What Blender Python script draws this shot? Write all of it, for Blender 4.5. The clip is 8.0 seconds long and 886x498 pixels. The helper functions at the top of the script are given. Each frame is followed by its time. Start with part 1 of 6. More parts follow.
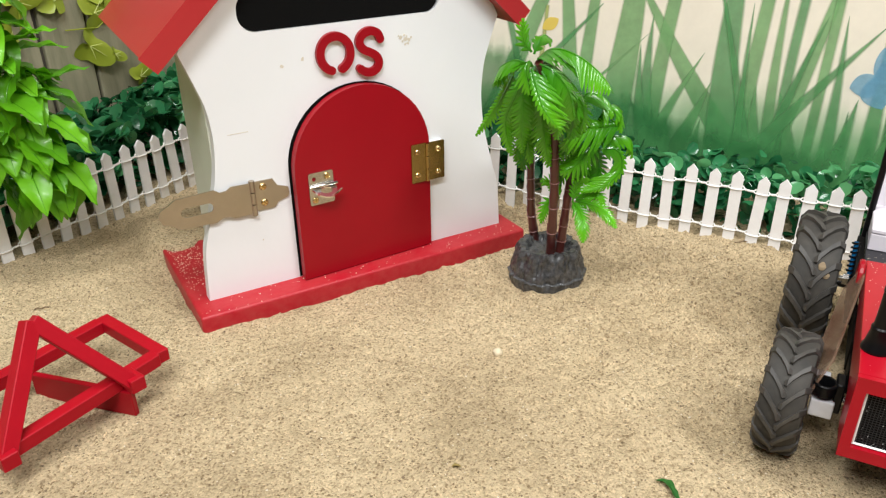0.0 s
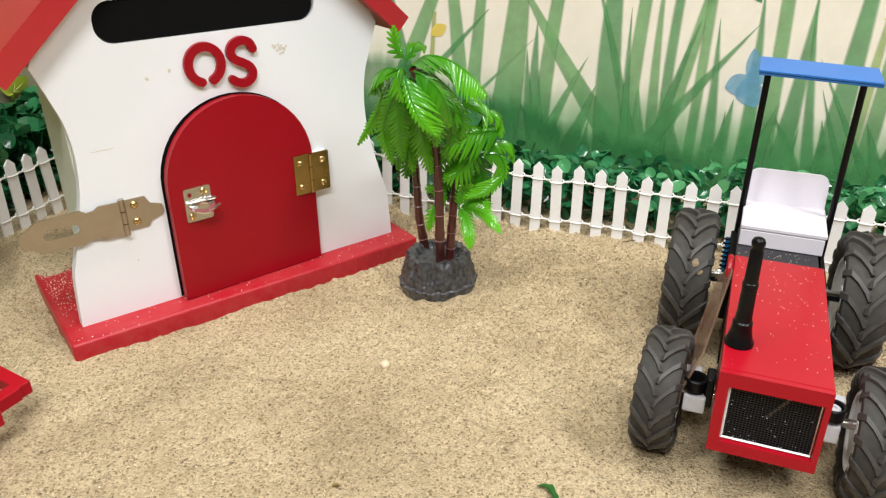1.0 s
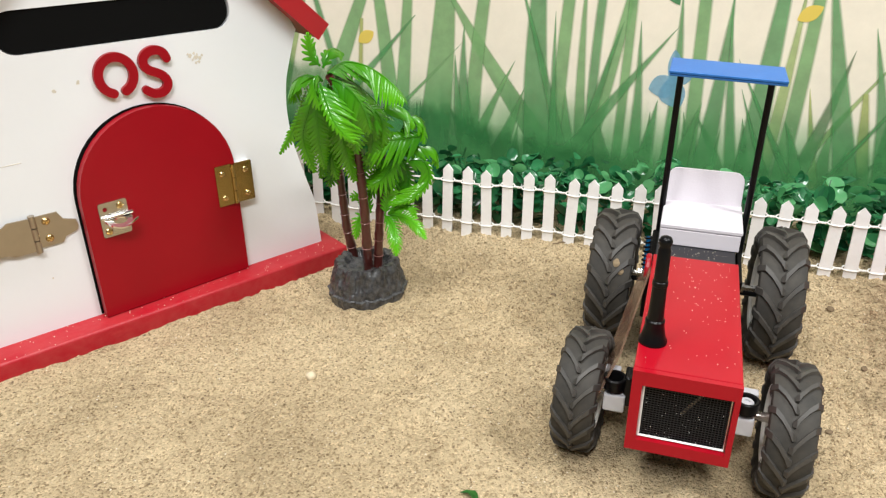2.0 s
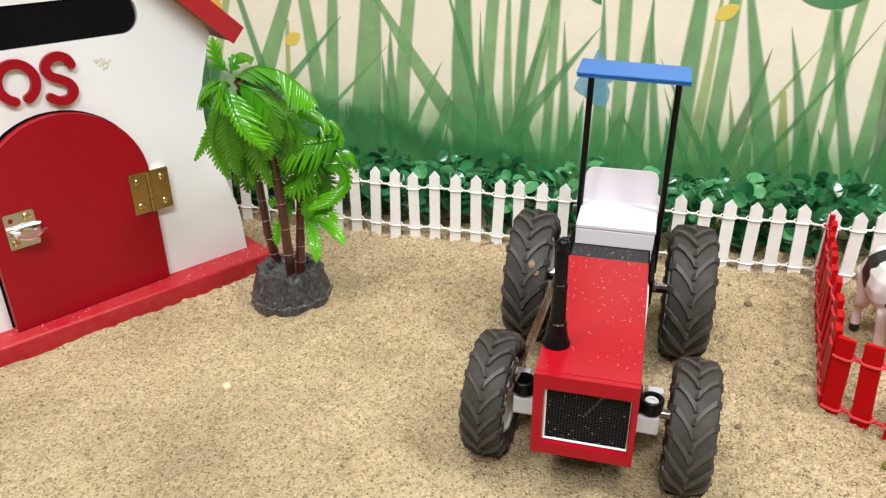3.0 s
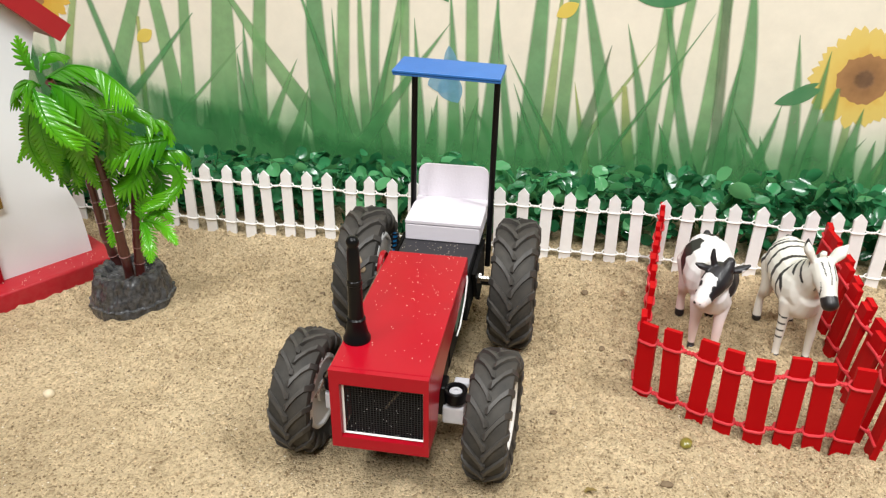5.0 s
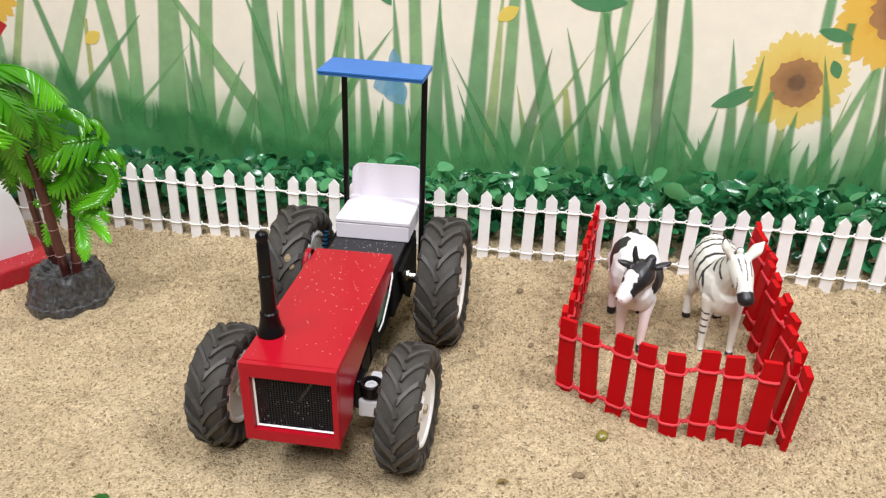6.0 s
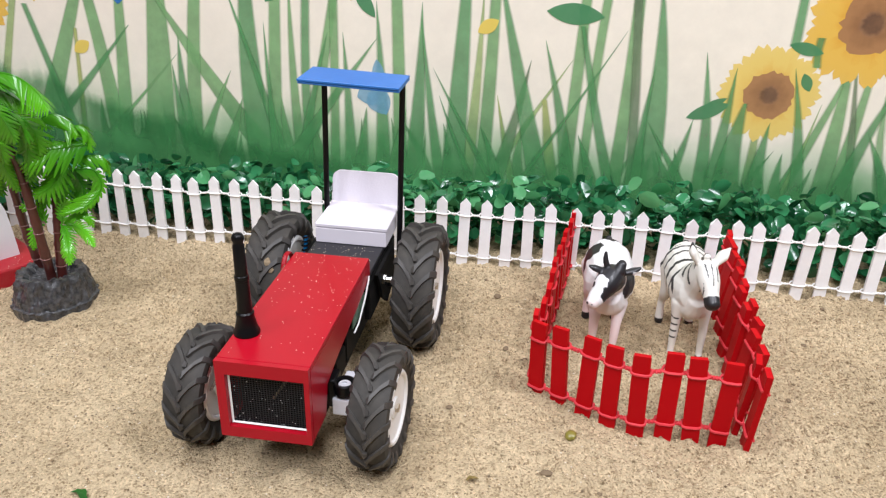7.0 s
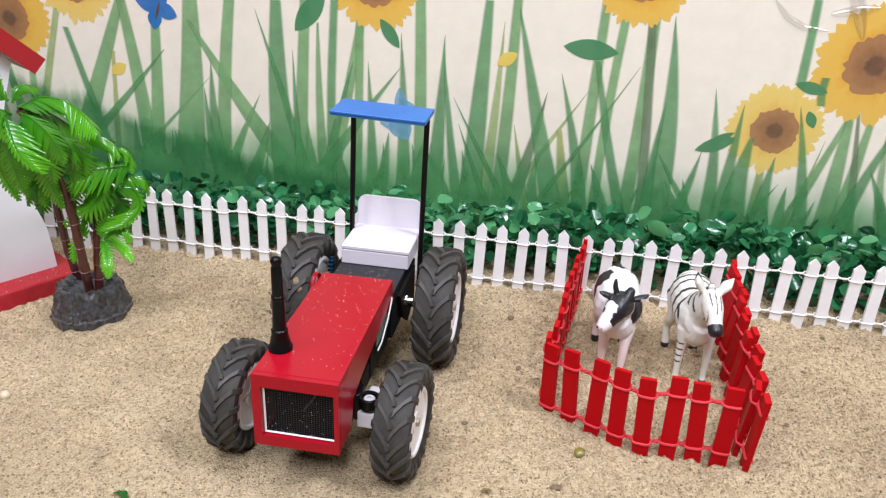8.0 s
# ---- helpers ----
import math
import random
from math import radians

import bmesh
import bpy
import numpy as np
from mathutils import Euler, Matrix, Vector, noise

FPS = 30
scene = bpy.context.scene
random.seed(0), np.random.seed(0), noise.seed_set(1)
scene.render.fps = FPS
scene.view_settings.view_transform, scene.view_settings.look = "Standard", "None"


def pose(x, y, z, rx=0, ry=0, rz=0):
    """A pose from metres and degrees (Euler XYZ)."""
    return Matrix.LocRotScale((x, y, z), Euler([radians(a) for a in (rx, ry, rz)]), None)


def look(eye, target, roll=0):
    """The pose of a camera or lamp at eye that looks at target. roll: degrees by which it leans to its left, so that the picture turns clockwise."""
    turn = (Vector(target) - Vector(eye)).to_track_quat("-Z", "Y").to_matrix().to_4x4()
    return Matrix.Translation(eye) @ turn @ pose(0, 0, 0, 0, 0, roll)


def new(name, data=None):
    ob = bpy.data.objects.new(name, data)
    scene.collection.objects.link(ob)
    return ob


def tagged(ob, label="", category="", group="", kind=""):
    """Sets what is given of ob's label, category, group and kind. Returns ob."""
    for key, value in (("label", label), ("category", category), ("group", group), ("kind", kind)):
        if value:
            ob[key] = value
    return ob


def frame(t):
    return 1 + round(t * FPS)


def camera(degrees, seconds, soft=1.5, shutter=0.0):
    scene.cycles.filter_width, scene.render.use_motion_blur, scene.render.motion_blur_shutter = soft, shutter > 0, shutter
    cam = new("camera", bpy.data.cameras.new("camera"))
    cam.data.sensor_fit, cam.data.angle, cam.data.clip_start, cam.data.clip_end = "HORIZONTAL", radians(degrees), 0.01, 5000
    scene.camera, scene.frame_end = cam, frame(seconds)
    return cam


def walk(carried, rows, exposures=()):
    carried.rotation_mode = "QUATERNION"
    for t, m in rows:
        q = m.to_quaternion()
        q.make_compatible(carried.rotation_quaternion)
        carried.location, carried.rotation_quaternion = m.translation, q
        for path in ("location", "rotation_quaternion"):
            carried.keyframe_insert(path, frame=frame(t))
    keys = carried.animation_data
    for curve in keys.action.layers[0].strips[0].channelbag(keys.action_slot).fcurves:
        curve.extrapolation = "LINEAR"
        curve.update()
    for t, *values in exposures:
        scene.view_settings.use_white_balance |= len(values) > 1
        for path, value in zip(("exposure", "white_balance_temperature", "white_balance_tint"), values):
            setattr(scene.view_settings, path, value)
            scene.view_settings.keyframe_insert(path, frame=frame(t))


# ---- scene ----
cam = camera(60.29, 8.0, soft=1.25)
PATH = [
    (0, (0.0199, 0.0067, 0.3858), (0.2413, 0.3916, 0.1560), -0.70),
    (0.5, (0.0402, 0.0018, 0.3839), (0.2846, 0.3727, 0.1544), -0.39),
    (1, (0.0586, -0.0055, 0.3833), (0.3208, 0.3551, 0.1570), -0.39),
    (1.5, (0.0680, -0.0108, 0.3807), (0.3435, 0.3412, 0.1568), -0.44),
    (3, (0.1182, -0.0421, 0.3842), (0.4209, 0.2864, 0.1598), -0.51),
    (3.5, (0.1293, -0.0535, 0.3818), (0.4408, 0.2655, 0.1555), -0.27),
    (4, (0.1506, -0.0726, 0.3843), (0.4708, 0.2368, 0.1568), 0.09),
    (4.5, (0.1655, -0.0866, 0.3823), (0.4924, 0.2155, 0.1545), 0.37),
    (5, (0.1764, -0.1080, 0.3894), (0.5091, 0.1875, 0.1614), 0.67),
    (6.5, (0.2052, -0.1684, 0.3867), (0.5480, 0.1209, 0.1658), 1.31),
    (7, (0.1972, -0.1775, 0.3897), (0.5422, 0.1124, 0.1730), 1.62),
    (7.5, (0.1851, -0.1885, 0.4022), (0.5315, 0.1024, 0.1892), 2.25),
    (8, (0.1651, -0.1896, 0.4146), (0.5097, 0.1066, 0.2060), 2.72),
]
walk(cam, [(t, look(eye, target, roll)) for t, eye, target, roll in PATH],
     exposures=[(0.0, 0.0, 6550, 11), (1.0, -0.01, 6550, 10.5), (3.0, -0.02, 6650, 10.5), (4.0, 0.0, 6650, 10.5), (5.0, -0.04, 6600, 11.5), (6.5, -0.06, 6250, 16), (8.0, -0.11, 6000, 18.5)])

# ---- light: a room lit by ceiling panels ----
world = bpy.data.worlds.new("room_air")
scene.world = world
world.use_nodes = True
world.node_tree.nodes["Background"].inputs[0].default_value = (0.97, 0.98, 1.0, 1)
world.node_tree.nodes["Background"].inputs[1].default_value = 0.035


def panel_light(x, y, z, w, h, watts, tone):
    data = bpy.data.lights.new("panel", "AREA")
    data.shape, data.size, data.size_y, data.energy, data.color = "RECTANGLE", w, h, watts, tone
    ob = new("panel", data)
    ob.matrix_world = look((x, y, z), (x, y, z - 1))
    return ob


WARM = (0.958, 0.985, 0.985)
PANELS = ((0.9, -0.95, 1.72, 0.3, 1.2, 33.5), (-0.5, -0.5, 1.72, 1.2, 0.3, 48.5), (-0.1, 0.45, 1.72, 1.2, 0.3, 23.0))
for p in PANELS:
    panel_light(*p, WARM)

# ---- materials ----
def mat(name, rgb, rough=0.5, metal=0.0, spots=None, amount=0.5, scale=40.0, bump=0.0, bump_scale=200.0, coat=0.0, spec=0.5, trans=0.0, alpha=1.0):
    """A principled material: base colour mixed with a second tone by two noises, and a fine relief."""
    m = bpy.data.materials.new(name)
    m.use_nodes = True
    nt = m.node_tree
    b = nt.nodes["Principled BSDF"]
    b.inputs["Roughness"].default_value = rough
    b.inputs["Metallic"].default_value = metal
    b.inputs["Coat Weight"].default_value = coat
    b.inputs["Coat Roughness"].default_value = 0.08
    b.inputs["Specular IOR Level"].default_value = spec
    b.inputs["Transmission Weight"].default_value = trans
    b.inputs["Alpha"].default_value = alpha
    b.inputs["Base Color"].default_value = (*rgb, 1)
    co = nt.nodes.new("ShaderNodeTexCoord")
    if spots:
        n1 = nt.nodes.new("ShaderNodeTexNoise")
        n1.inputs["Scale"].default_value = scale
        n1.inputs["Detail"].default_value = 6
        n1.inputs["Roughness"].default_value = 0.65
        nt.links.new(co.outputs["Object"], n1.inputs["Vector"])
        ramp = nt.nodes.new("ShaderNodeValToRGB")
        ramp.color_ramp.elements[0].position, ramp.color_ramp.elements[1].position = 0.35, 0.7
        nt.links.new(n1.outputs["Fac"], ramp.inputs["Fac"])
        mul = nt.nodes.new("ShaderNodeMath")
        mul.operation = "MULTIPLY"
        mul.inputs[1].default_value = amount
        nt.links.new(ramp.outputs["Color"], mul.inputs[0])
        mix = nt.nodes.new("ShaderNodeMix")
        mix.data_type = "RGBA"
        mix.inputs["A"].default_value = (*rgb, 1)
        mix.inputs["B"].default_value = (*spots, 1)
        nt.links.new(mul.outputs[0], mix.inputs["Factor"])
        nt.links.new(mix.outputs["Result"], b.inputs["Base Color"])
    if bump:
        n2 = nt.nodes.new("ShaderNodeTexNoise")
        n2.inputs["Scale"].default_value = bump_scale
        n2.inputs["Detail"].default_value = 4
        nt.links.new(co.outputs["Object"], n2.inputs["Vector"])
        bp = nt.nodes.new("ShaderNodeBump")
        bp.inputs["Strength"].default_value = bump
        bp.inputs["Distance"].default_value = 0.001
        nt.links.new(n2.outputs["Fac"], bp.inputs["Height"])
        nt.links.new(bp.outputs["Normal"], b.inputs["Normal"])
    return m


def leaf_mat(name, dark, light, rough=0.35, trans=0.25, coat=0.2, scale=60.0):
    """Plastic leaf: tone varies from piece to piece, thin enough to let light through."""
    m = mat(name, light, rough, coat=coat)
    nt = m.node_tree
    b = nt.nodes["Principled BSDF"]
    geo = nt.nodes.new("ShaderNodeNewGeometry")
    ramp = nt.nodes.new("ShaderNodeValToRGB")
    ramp.color_ramp.elements[0].color, ramp.color_ramp.elements[1].color = (*dark, 1), (*light, 1)
    nt.links.new(geo.outputs["Random Per Island"], ramp.inputs["Fac"])
    nt.links.new(ramp.outputs["Color"], b.inputs["Base Color"])
    tr = nt.nodes.new("ShaderNodeBsdfTranslucent")
    nt.links.new(ramp.outputs["Color"], tr.inputs["Color"])
    mx = nt.nodes.new("ShaderNodeMixShader")
    mx.inputs[0].default_value = trans
    nt.links.new(b.outputs[0], mx.inputs[1])
    nt.links.new(tr.outputs[0], mx.inputs[2])
    nt.links.new(mx.outputs[0], nt.nodes["Material Output"].inputs[0])
    return m


def sand_mat():
    m = mat("sand", (0.5, 0.4, 0.24), 0.9, spec=0.2)
    nt = m.node_tree
    b = nt.nodes["Principled BSDF"]
    co = nt.nodes.new("ShaderNodeTexCoord")

    def noise_tex(scale, detail, rough=0.6):
        n = nt.nodes.new("ShaderNodeTexNoise")
        n.inputs["Scale"].default_value, n.inputs["Detail"].default_value, n.inputs["Roughness"].default_value = scale, detail, rough
        nt.links.new(co.outputs["Object"], n.inputs["Vector"])
        return n

    def ramp(src, stops):
        r = nt.nodes.new("ShaderNodeValToRGB")
        e = r.color_ramp.elements
        while len(e) < len(stops):
            e.new(0.5)
        for el, (pos, col) in zip(e, stops):
            el.position, el.color = pos, (*col, 1)
        nt.links.new(src, r.inputs["Fac"])
        return r

    big = ramp(noise_tex(9, 5).outputs["Fac"], ((0.3, (0.475, 0.372, 0.23)), (0.5, (0.59, 0.467, 0.296)), (0.72, (0.675, 0.545, 0.354))))
    vor = nt.nodes.new("ShaderNodeTexVoronoi")
    vor.inputs["Scale"].default_value = 640
    nt.links.new(co.outputs["Object"], vor.inputs["Vector"])
    grain = ramp(vor.outputs["Color"], ((0.0, (0.18, 0.14, 0.1)), (0.13, (0.52, 0.45, 0.37)), (0.36, (0.95, 0.93, 0.9)), (0.8, (1.2, 1.18, 1.14)), (1.0, (1.5, 1.46, 1.4))))
    mul = nt.nodes.new("ShaderNodeMix")
    mul.data_type, mul.blend_type = "RGBA", "MULTIPLY"
    mul.inputs["Factor"].default_value = 0.85
    nt.links.new(big.outputs["Color"], mul.inputs["A"])
    nt.links.new(grain.outputs["Color"], mul.inputs["B"])
    clump = ramp(noise_tex(170, 5, 0.75).outputs["Fac"], ((0.34, (0.5, 0.43, 0.35)), (0.47, (1.0, 1.0, 1.0)), (0.75, (1.12, 1.1, 1.08))))
    mul2 = nt.nodes.new("ShaderNodeMix")
    mul2.data_type, mul2.blend_type = "RGBA", "MULTIPLY"
    mul2.inputs["Factor"].default_value = 0.55
    nt.links.new(mul.outputs["Result"], mul2.inputs["A"])
    nt.links.new(clump.outputs["Color"], mul2.inputs["B"])
    nt.links.new(mul2.outputs["Result"], b.inputs["Base Color"])
    add = nt.nodes.new("ShaderNodeMath")
    add.operation = "MULTIPLY_ADD"
    add.inputs[1].default_value = 0.75
    nt.links.new(noise_tex(240, 6, 0.75).outputs["Fac"], add.inputs[0])
    nt.links.new(noise_tex(70, 5).outputs["Fac"], add.inputs[2])
    grit = nt.nodes.new("ShaderNodeMath")
    grit.operation = "MULTIPLY_ADD"
    grit.inputs[1].default_value = -0.34
    nt.links.new(vor.outputs["Distance"], grit.inputs[0])
    nt.links.new(add.outputs[0], grit.inputs[2])
    bp = nt.nodes.new("ShaderNodeBump")
    bp.inputs["Strength"].default_value, bp.inputs["Distance"].default_value = 1.0, 0.005
    nt.links.new(grit.outputs[0], bp.inputs["Height"])
    nt.links.new(bp.outputs["Normal"], b.inputs["Normal"])
    return m


SAND = sand_mat()
WHITE = mat("white_paint", (0.79, 0.8, 0.82), 0.45, spots=(0.77, 0.775, 0.785), amount=0.35, scale=18, bump=0.15, bump_scale=90)
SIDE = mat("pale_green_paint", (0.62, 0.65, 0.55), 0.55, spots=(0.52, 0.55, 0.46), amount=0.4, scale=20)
RED = mat("red_paint", (0.3, 0.002, 0.009), 0.36, spots=(0.26, 0.002, 0.008), amount=0.5, scale=25, bump=0.12, bump_scale=70, spec=0.28)
RED_BASE = mat("worn_red_paint", (0.38, 0.006, 0.016), 0.42, spots=(0.45, 0.09, 0.08), amount=0.3, scale=70, bump=0.25, bump_scale=160, spec=0.35)
ROOF_RED = mat("roof_red_gloss", (0.4, 0.015, 0.02), 0.34, spots=(0.34, 0.012, 0.018), amount=0.4, scale=12, coat=0.15)
HOOD_RED = mat("hood_red_paint", (0.37, 0.002, 0.012), 0.34, spots=(0.32, 0.002, 0.01), amount=0.5, scale=30, bump=0.06, bump_scale=60, coat=0.08, spec=0.25)
BRIGHT_RED = mat("bright_red_plastic", (0.44, 0.0012, 0.004), 0.5, spots=(0.38, 0.001, 0.003), amount=0.5, scale=60, bump=0.15, bump_scale=200, spec=0.12)
BLACK = mat("black_plastic", (0.004, 0.004, 0.0045), 0.3, spec=0.18)
CHASSIS = mat("matt_black_chassis", (0.004, 0.004, 0.0045), 0.6, spots=(0.02, 0.018, 0.014), amount=0.35, scale=90, spec=0.08)
CRIMSON = mat("crimson_painted_wood", (0.36, 0.003, 0.012), 0.45, spots=(0.3, 0.002, 0.009), amount=0.5, scale=60, bump=0.2, bump_scale=160, spec=0.2)
# flat black for recesses, painted in place of their shade
VOID = mat("shade_black", (0.004, 0.004, 0.004), 0.95, spec=0.1)
DECK = mat("black_deck", (0.016, 0.015, 0.018), 0.5, spots=(0.4, 0.38, 0.36), amount=0.0)
RUBBER = mat("rubber", (0.03, 0.028, 0.025), 0.66, spots=(0.085, 0.074, 0.06), amount=0.5, spec=0.3, scale=45, bump=0.2, bump_scale=300)
# lugs lighter than the carcass, standing in for light on their edges
LUG_RUBBER = mat("lit_tread_rubber", (0.042, 0.039, 0.036), 0.52, spots=(0.095, 0.084, 0.07), amount=0.45, scale=80, bump=0.2, bump_scale=300, spec=0.4)
RIM = mat("white_plastic", (0.82, 0.81, 0.79), 0.4)
FOAM = mat("white_foam", (0.7, 0.655, 0.7), 0.8, bump=0.2, bump_scale=500)
BLUE = mat("blue_foam", (0.014, 0.13, 0.42), 0.45, spots=(0.02, 0.16, 0.5), amount=0.5, scale=50, bump=0.2, bump_scale=300)
BRASS = mat("brass", (0.42, 0.3, 0.11), 0.26, 1.0, spots=(0.3, 0.21, 0.08), amount=0.5, scale=120)
GOLD = mat("gold_screw", (0.78, 0.6, 0.3), 0.2, 1.0)
STEEL = mat("nickel", (0.5, 0.44, 0.36), 0.42, 1.0, spots=(0.4, 0.34, 0.27), amount=0.4, scale=60)
CHROME = mat("chrome", (0.5, 0.48, 0.45), 0.24, 1.0)
POLISHED = mat("polished_steel", (0.86, 0.85, 0.83), 0.1, 1.0)
PICKET = mat("white_picket_paint", (0.87, 0.855, 0.85), 0.5, spots=(0.7, 0.67, 0.63), amount=0.35, scale=90, bump=0.2, bump_scale=250)
CORD = mat("white_cord", (0.8, 0.78, 0.74), 0.7, bump=0.4, bump_scale=900)
RED_CORD = mat("red_cord", (0.6, 0.03, 0.04), 0.65, bump=0.4, bump_scale=900)
# kept dim so that the unseen walls bounce little light
PLASTER = mat("room_plaster", (0.22, 0.21, 0.19), 0.9, spots=(0.19, 0.18, 0.165), amount=0.5, scale=3)
ROOM_FLOOR = mat("room_floor", (0.3, 0.25, 0.2), 0.5, spots=(0.24, 0.2, 0.16), amount=0.5, scale=6)
TRAY = mat("tray_wood", (0.35, 0.25, 0.15), 0.6, spots=(0.25, 0.17, 0.1), amount=0.5, scale=20)
BARK = mat("palm_trunk_plastic", (0.06, 0.012, 0.01), 0.28, spots=(0.1, 0.026, 0.02), amount=0.5, scale=120, coat=0.3)
ROCK = mat("painted_resin_rock", (0.012, 0.012, 0.013), 0.36, spots=(0.15, 0.15, 0.155), amount=0.6, scale=230, bump=1.0, bump_scale=260, coat=0.4)
HEDGE = leaf_mat("hedge_leaf", (0.008, 0.075, 0.028), (0.045, 0.26, 0.1), 0.2, 0.25, 0.4)
HEDGE_LIGHT = leaf_mat("hedge_leaf_light", (0.06, 0.3, 0.11), (0.16, 0.48, 0.2), 0.22, 0.35, 0.3)


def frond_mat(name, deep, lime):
    """Glossy dyed plastic: deep green along the rib, also standing in for shade within the crown, lime at the leaflets'
    ends.
    """
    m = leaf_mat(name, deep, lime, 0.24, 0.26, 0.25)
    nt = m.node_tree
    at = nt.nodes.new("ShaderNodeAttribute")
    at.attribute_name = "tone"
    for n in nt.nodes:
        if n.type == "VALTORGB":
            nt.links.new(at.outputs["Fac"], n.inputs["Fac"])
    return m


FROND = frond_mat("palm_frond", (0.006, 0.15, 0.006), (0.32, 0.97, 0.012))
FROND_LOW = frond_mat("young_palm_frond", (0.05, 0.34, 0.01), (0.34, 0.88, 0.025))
PALM_NUT = mat("green_nut_plastic", (0.006, 0.12, 0.012), 0.2, spots=(0.012, 0.2, 0.02), amount=0.5, scale=80, coat=0.4)
# rings coloured paler than the trunk for the light their lit side catches
RING = mat("lit_ring_plastic", (0.2, 0.085, 0.075), 0.3, coat=0.3)
GRAIN_PALE = mat("pale_grain", (0.72, 0.63, 0.48), 0.7)
VEIN = mat("leaf_vein", (0.5, 0.55, 0.16), 0.5)
BIG_LEAF = leaf_mat("broad_leaf", (0.03, 0.2, 0.005), (0.18, 0.53, 0.016), 0.35, 0.3, 0.1)

# ---- building helpers ----
def mesh_ob(name, bm, material, smooth=False):
    me = bpy.data.meshes.new(name)
    bmesh.ops.recalc_face_normals(bm, faces=bm.faces)
    bm.to_mesh(me)
    bm.free()
    for m in material if isinstance(material, (list, tuple)) else (material,):
        me.materials.append(m)
    if smooth:
        me.polygons.foreach_set("use_smooth", [True] * len(me.polygons))
        me.set_sharp_from_angle(angle=radians(40))
    return new(name, me)


def part(name, bm, material, parent, label="", smooth=False):
    ob = mesh_ob(name, bm, material, smooth)
    ob.parent = parent
    return tagged(ob, label)


def thing(name, label, category, m=None, group="", kind=""):
    """An empty at the base of a thing, to which its parts belong."""
    ob = new(name)
    ob.empty_display_size = 0.01
    ob.matrix_world = m or Matrix()
    return tagged(ob, label, category, group, kind)


def box(bm, c, s, m=None, bevel=0.0, seg=1):
    t = Matrix.LocRotScale(c, None, s)
    r = bmesh.ops.create_cube(bm, size=1.0, matrix=(m @ t) if m else t)
    if bevel:
        edges = {e for v in r["verts"] for e in v.link_edges}
        bmesh.ops.bevel(bm, geom=list(edges), offset=bevel, segments=seg, affect="EDGES", profile=0.6)
    return bm


def tube(bm, pts, radii, n=8, squash=None):
    """A round bar swept along points; radii one for all or one each; squash: height over width."""
    pts = [Vector(p) for p in pts]
    if not isinstance(radii, (list, tuple)):
        radii = [radii] * len(pts)
    rings, side = [], None
    for i, p in enumerate(pts):
        d = (pts[min(i + 1, len(pts) - 1)] - pts[max(i - 1, 0)]).normalized()
        if side is None:
            side = d.cross(Vector((0, 0, 1)) if abs(d.z) < 0.95 else Vector((0, 1, 0))).normalized()
        side = (side - d * side.dot(d)).normalized()
        up = side.cross(d)
        k = squash or 1.0
        rings.append([bm.verts.new(p + radii[i] * (math.cos(a) * side + k * math.sin(a) * up)) for a in (2 * math.pi * j / n for j in range(n))])
    for a, b in zip(rings, rings[1:]):
        for j in range(n):
            bm.faces.new((a[j], a[(j + 1) % n], b[(j + 1) % n], b[j]))
    bm.faces.new(rings[0])
    bm.faces.new(rings[-1])
    return bm


def lathe(bm, profile, n=32, m=None, close=False):
    """Turns (radius, height) pairs round z."""
    m = m or Matrix()
    rings = [[bm.verts.new(m @ Vector((r * math.cos(2 * math.pi * j / n), r * math.sin(2 * math.pi * j / n), z))) for j in range(n)] for r, z in profile]
    pairs = list(zip(rings, rings[1:])) + ([(rings[-1], rings[0])] if close else [])
    for a, b in pairs:
        for j in range(n):
            bm.faces.new((a[j], a[(j + 1) % n], b[(j + 1) % n], b[j]))
    if not close:
        bm.faces.new(rings[0])
        bm.faces.new(rings[-1])
    return bm


def prism(bm, outline, y0, y1, holes=(), m=None):
    """A flat board: (x, z) outline with holes, from y0 to y1."""
    m = m or Matrix()
    edges, loops = [], []
    for line in (outline, *holes):
        vs = [bm.verts.new(m @ Vector((x, y0, z))) for x, z in line]
        loops.append(vs)
        edges += [bm.edges.new((vs[i], vs[(i + 1) % len(vs)])) for i in range(len(vs))]
    front = bmesh.ops.triangle_fill(bm, use_beauty=True, use_dissolve=False, edges=edges)
    faces = [g for g in front["geom"] if isinstance(g, bmesh.types.BMFace)]
    shift = m.to_3x3() @ Vector((0, y1 - y0, 0))
    back = {v: bm.verts.new(v.co + shift) for vs in loops for v in vs}
    for f in faces:
        bm.faces.new([back[v] for v in reversed(f.verts)])
    for vs in loops:
        for i, v in enumerate(vs):
            w = vs[(i + 1) % len(vs)]
            bm.faces.new((v, w, back[w], back[v]))
    return bm


def stadium(x0, x1, z0, z1, r, n=8):
    """A rectangle with rounded corners."""
    out = []
    for cx, cz, a0 in ((x1 - r, z0 + r, -90), (x1 - r, z1 - r, 0), (x0 + r, z1 - r, 90), (x0 + r, z0 + r, 180)):
        out += [(cx + r * math.cos(radians(a0 + 90 * i / n)), cz + r * math.sin(radians(a0 + 90 * i / n))) for i in range(n + 1)]
    return out


def frame_matrix(ox, oy, degrees, z=0.0):
    return Matrix.Translation((ox, oy, z)) @ Matrix.Rotation(radians(degrees), 4, "Z")


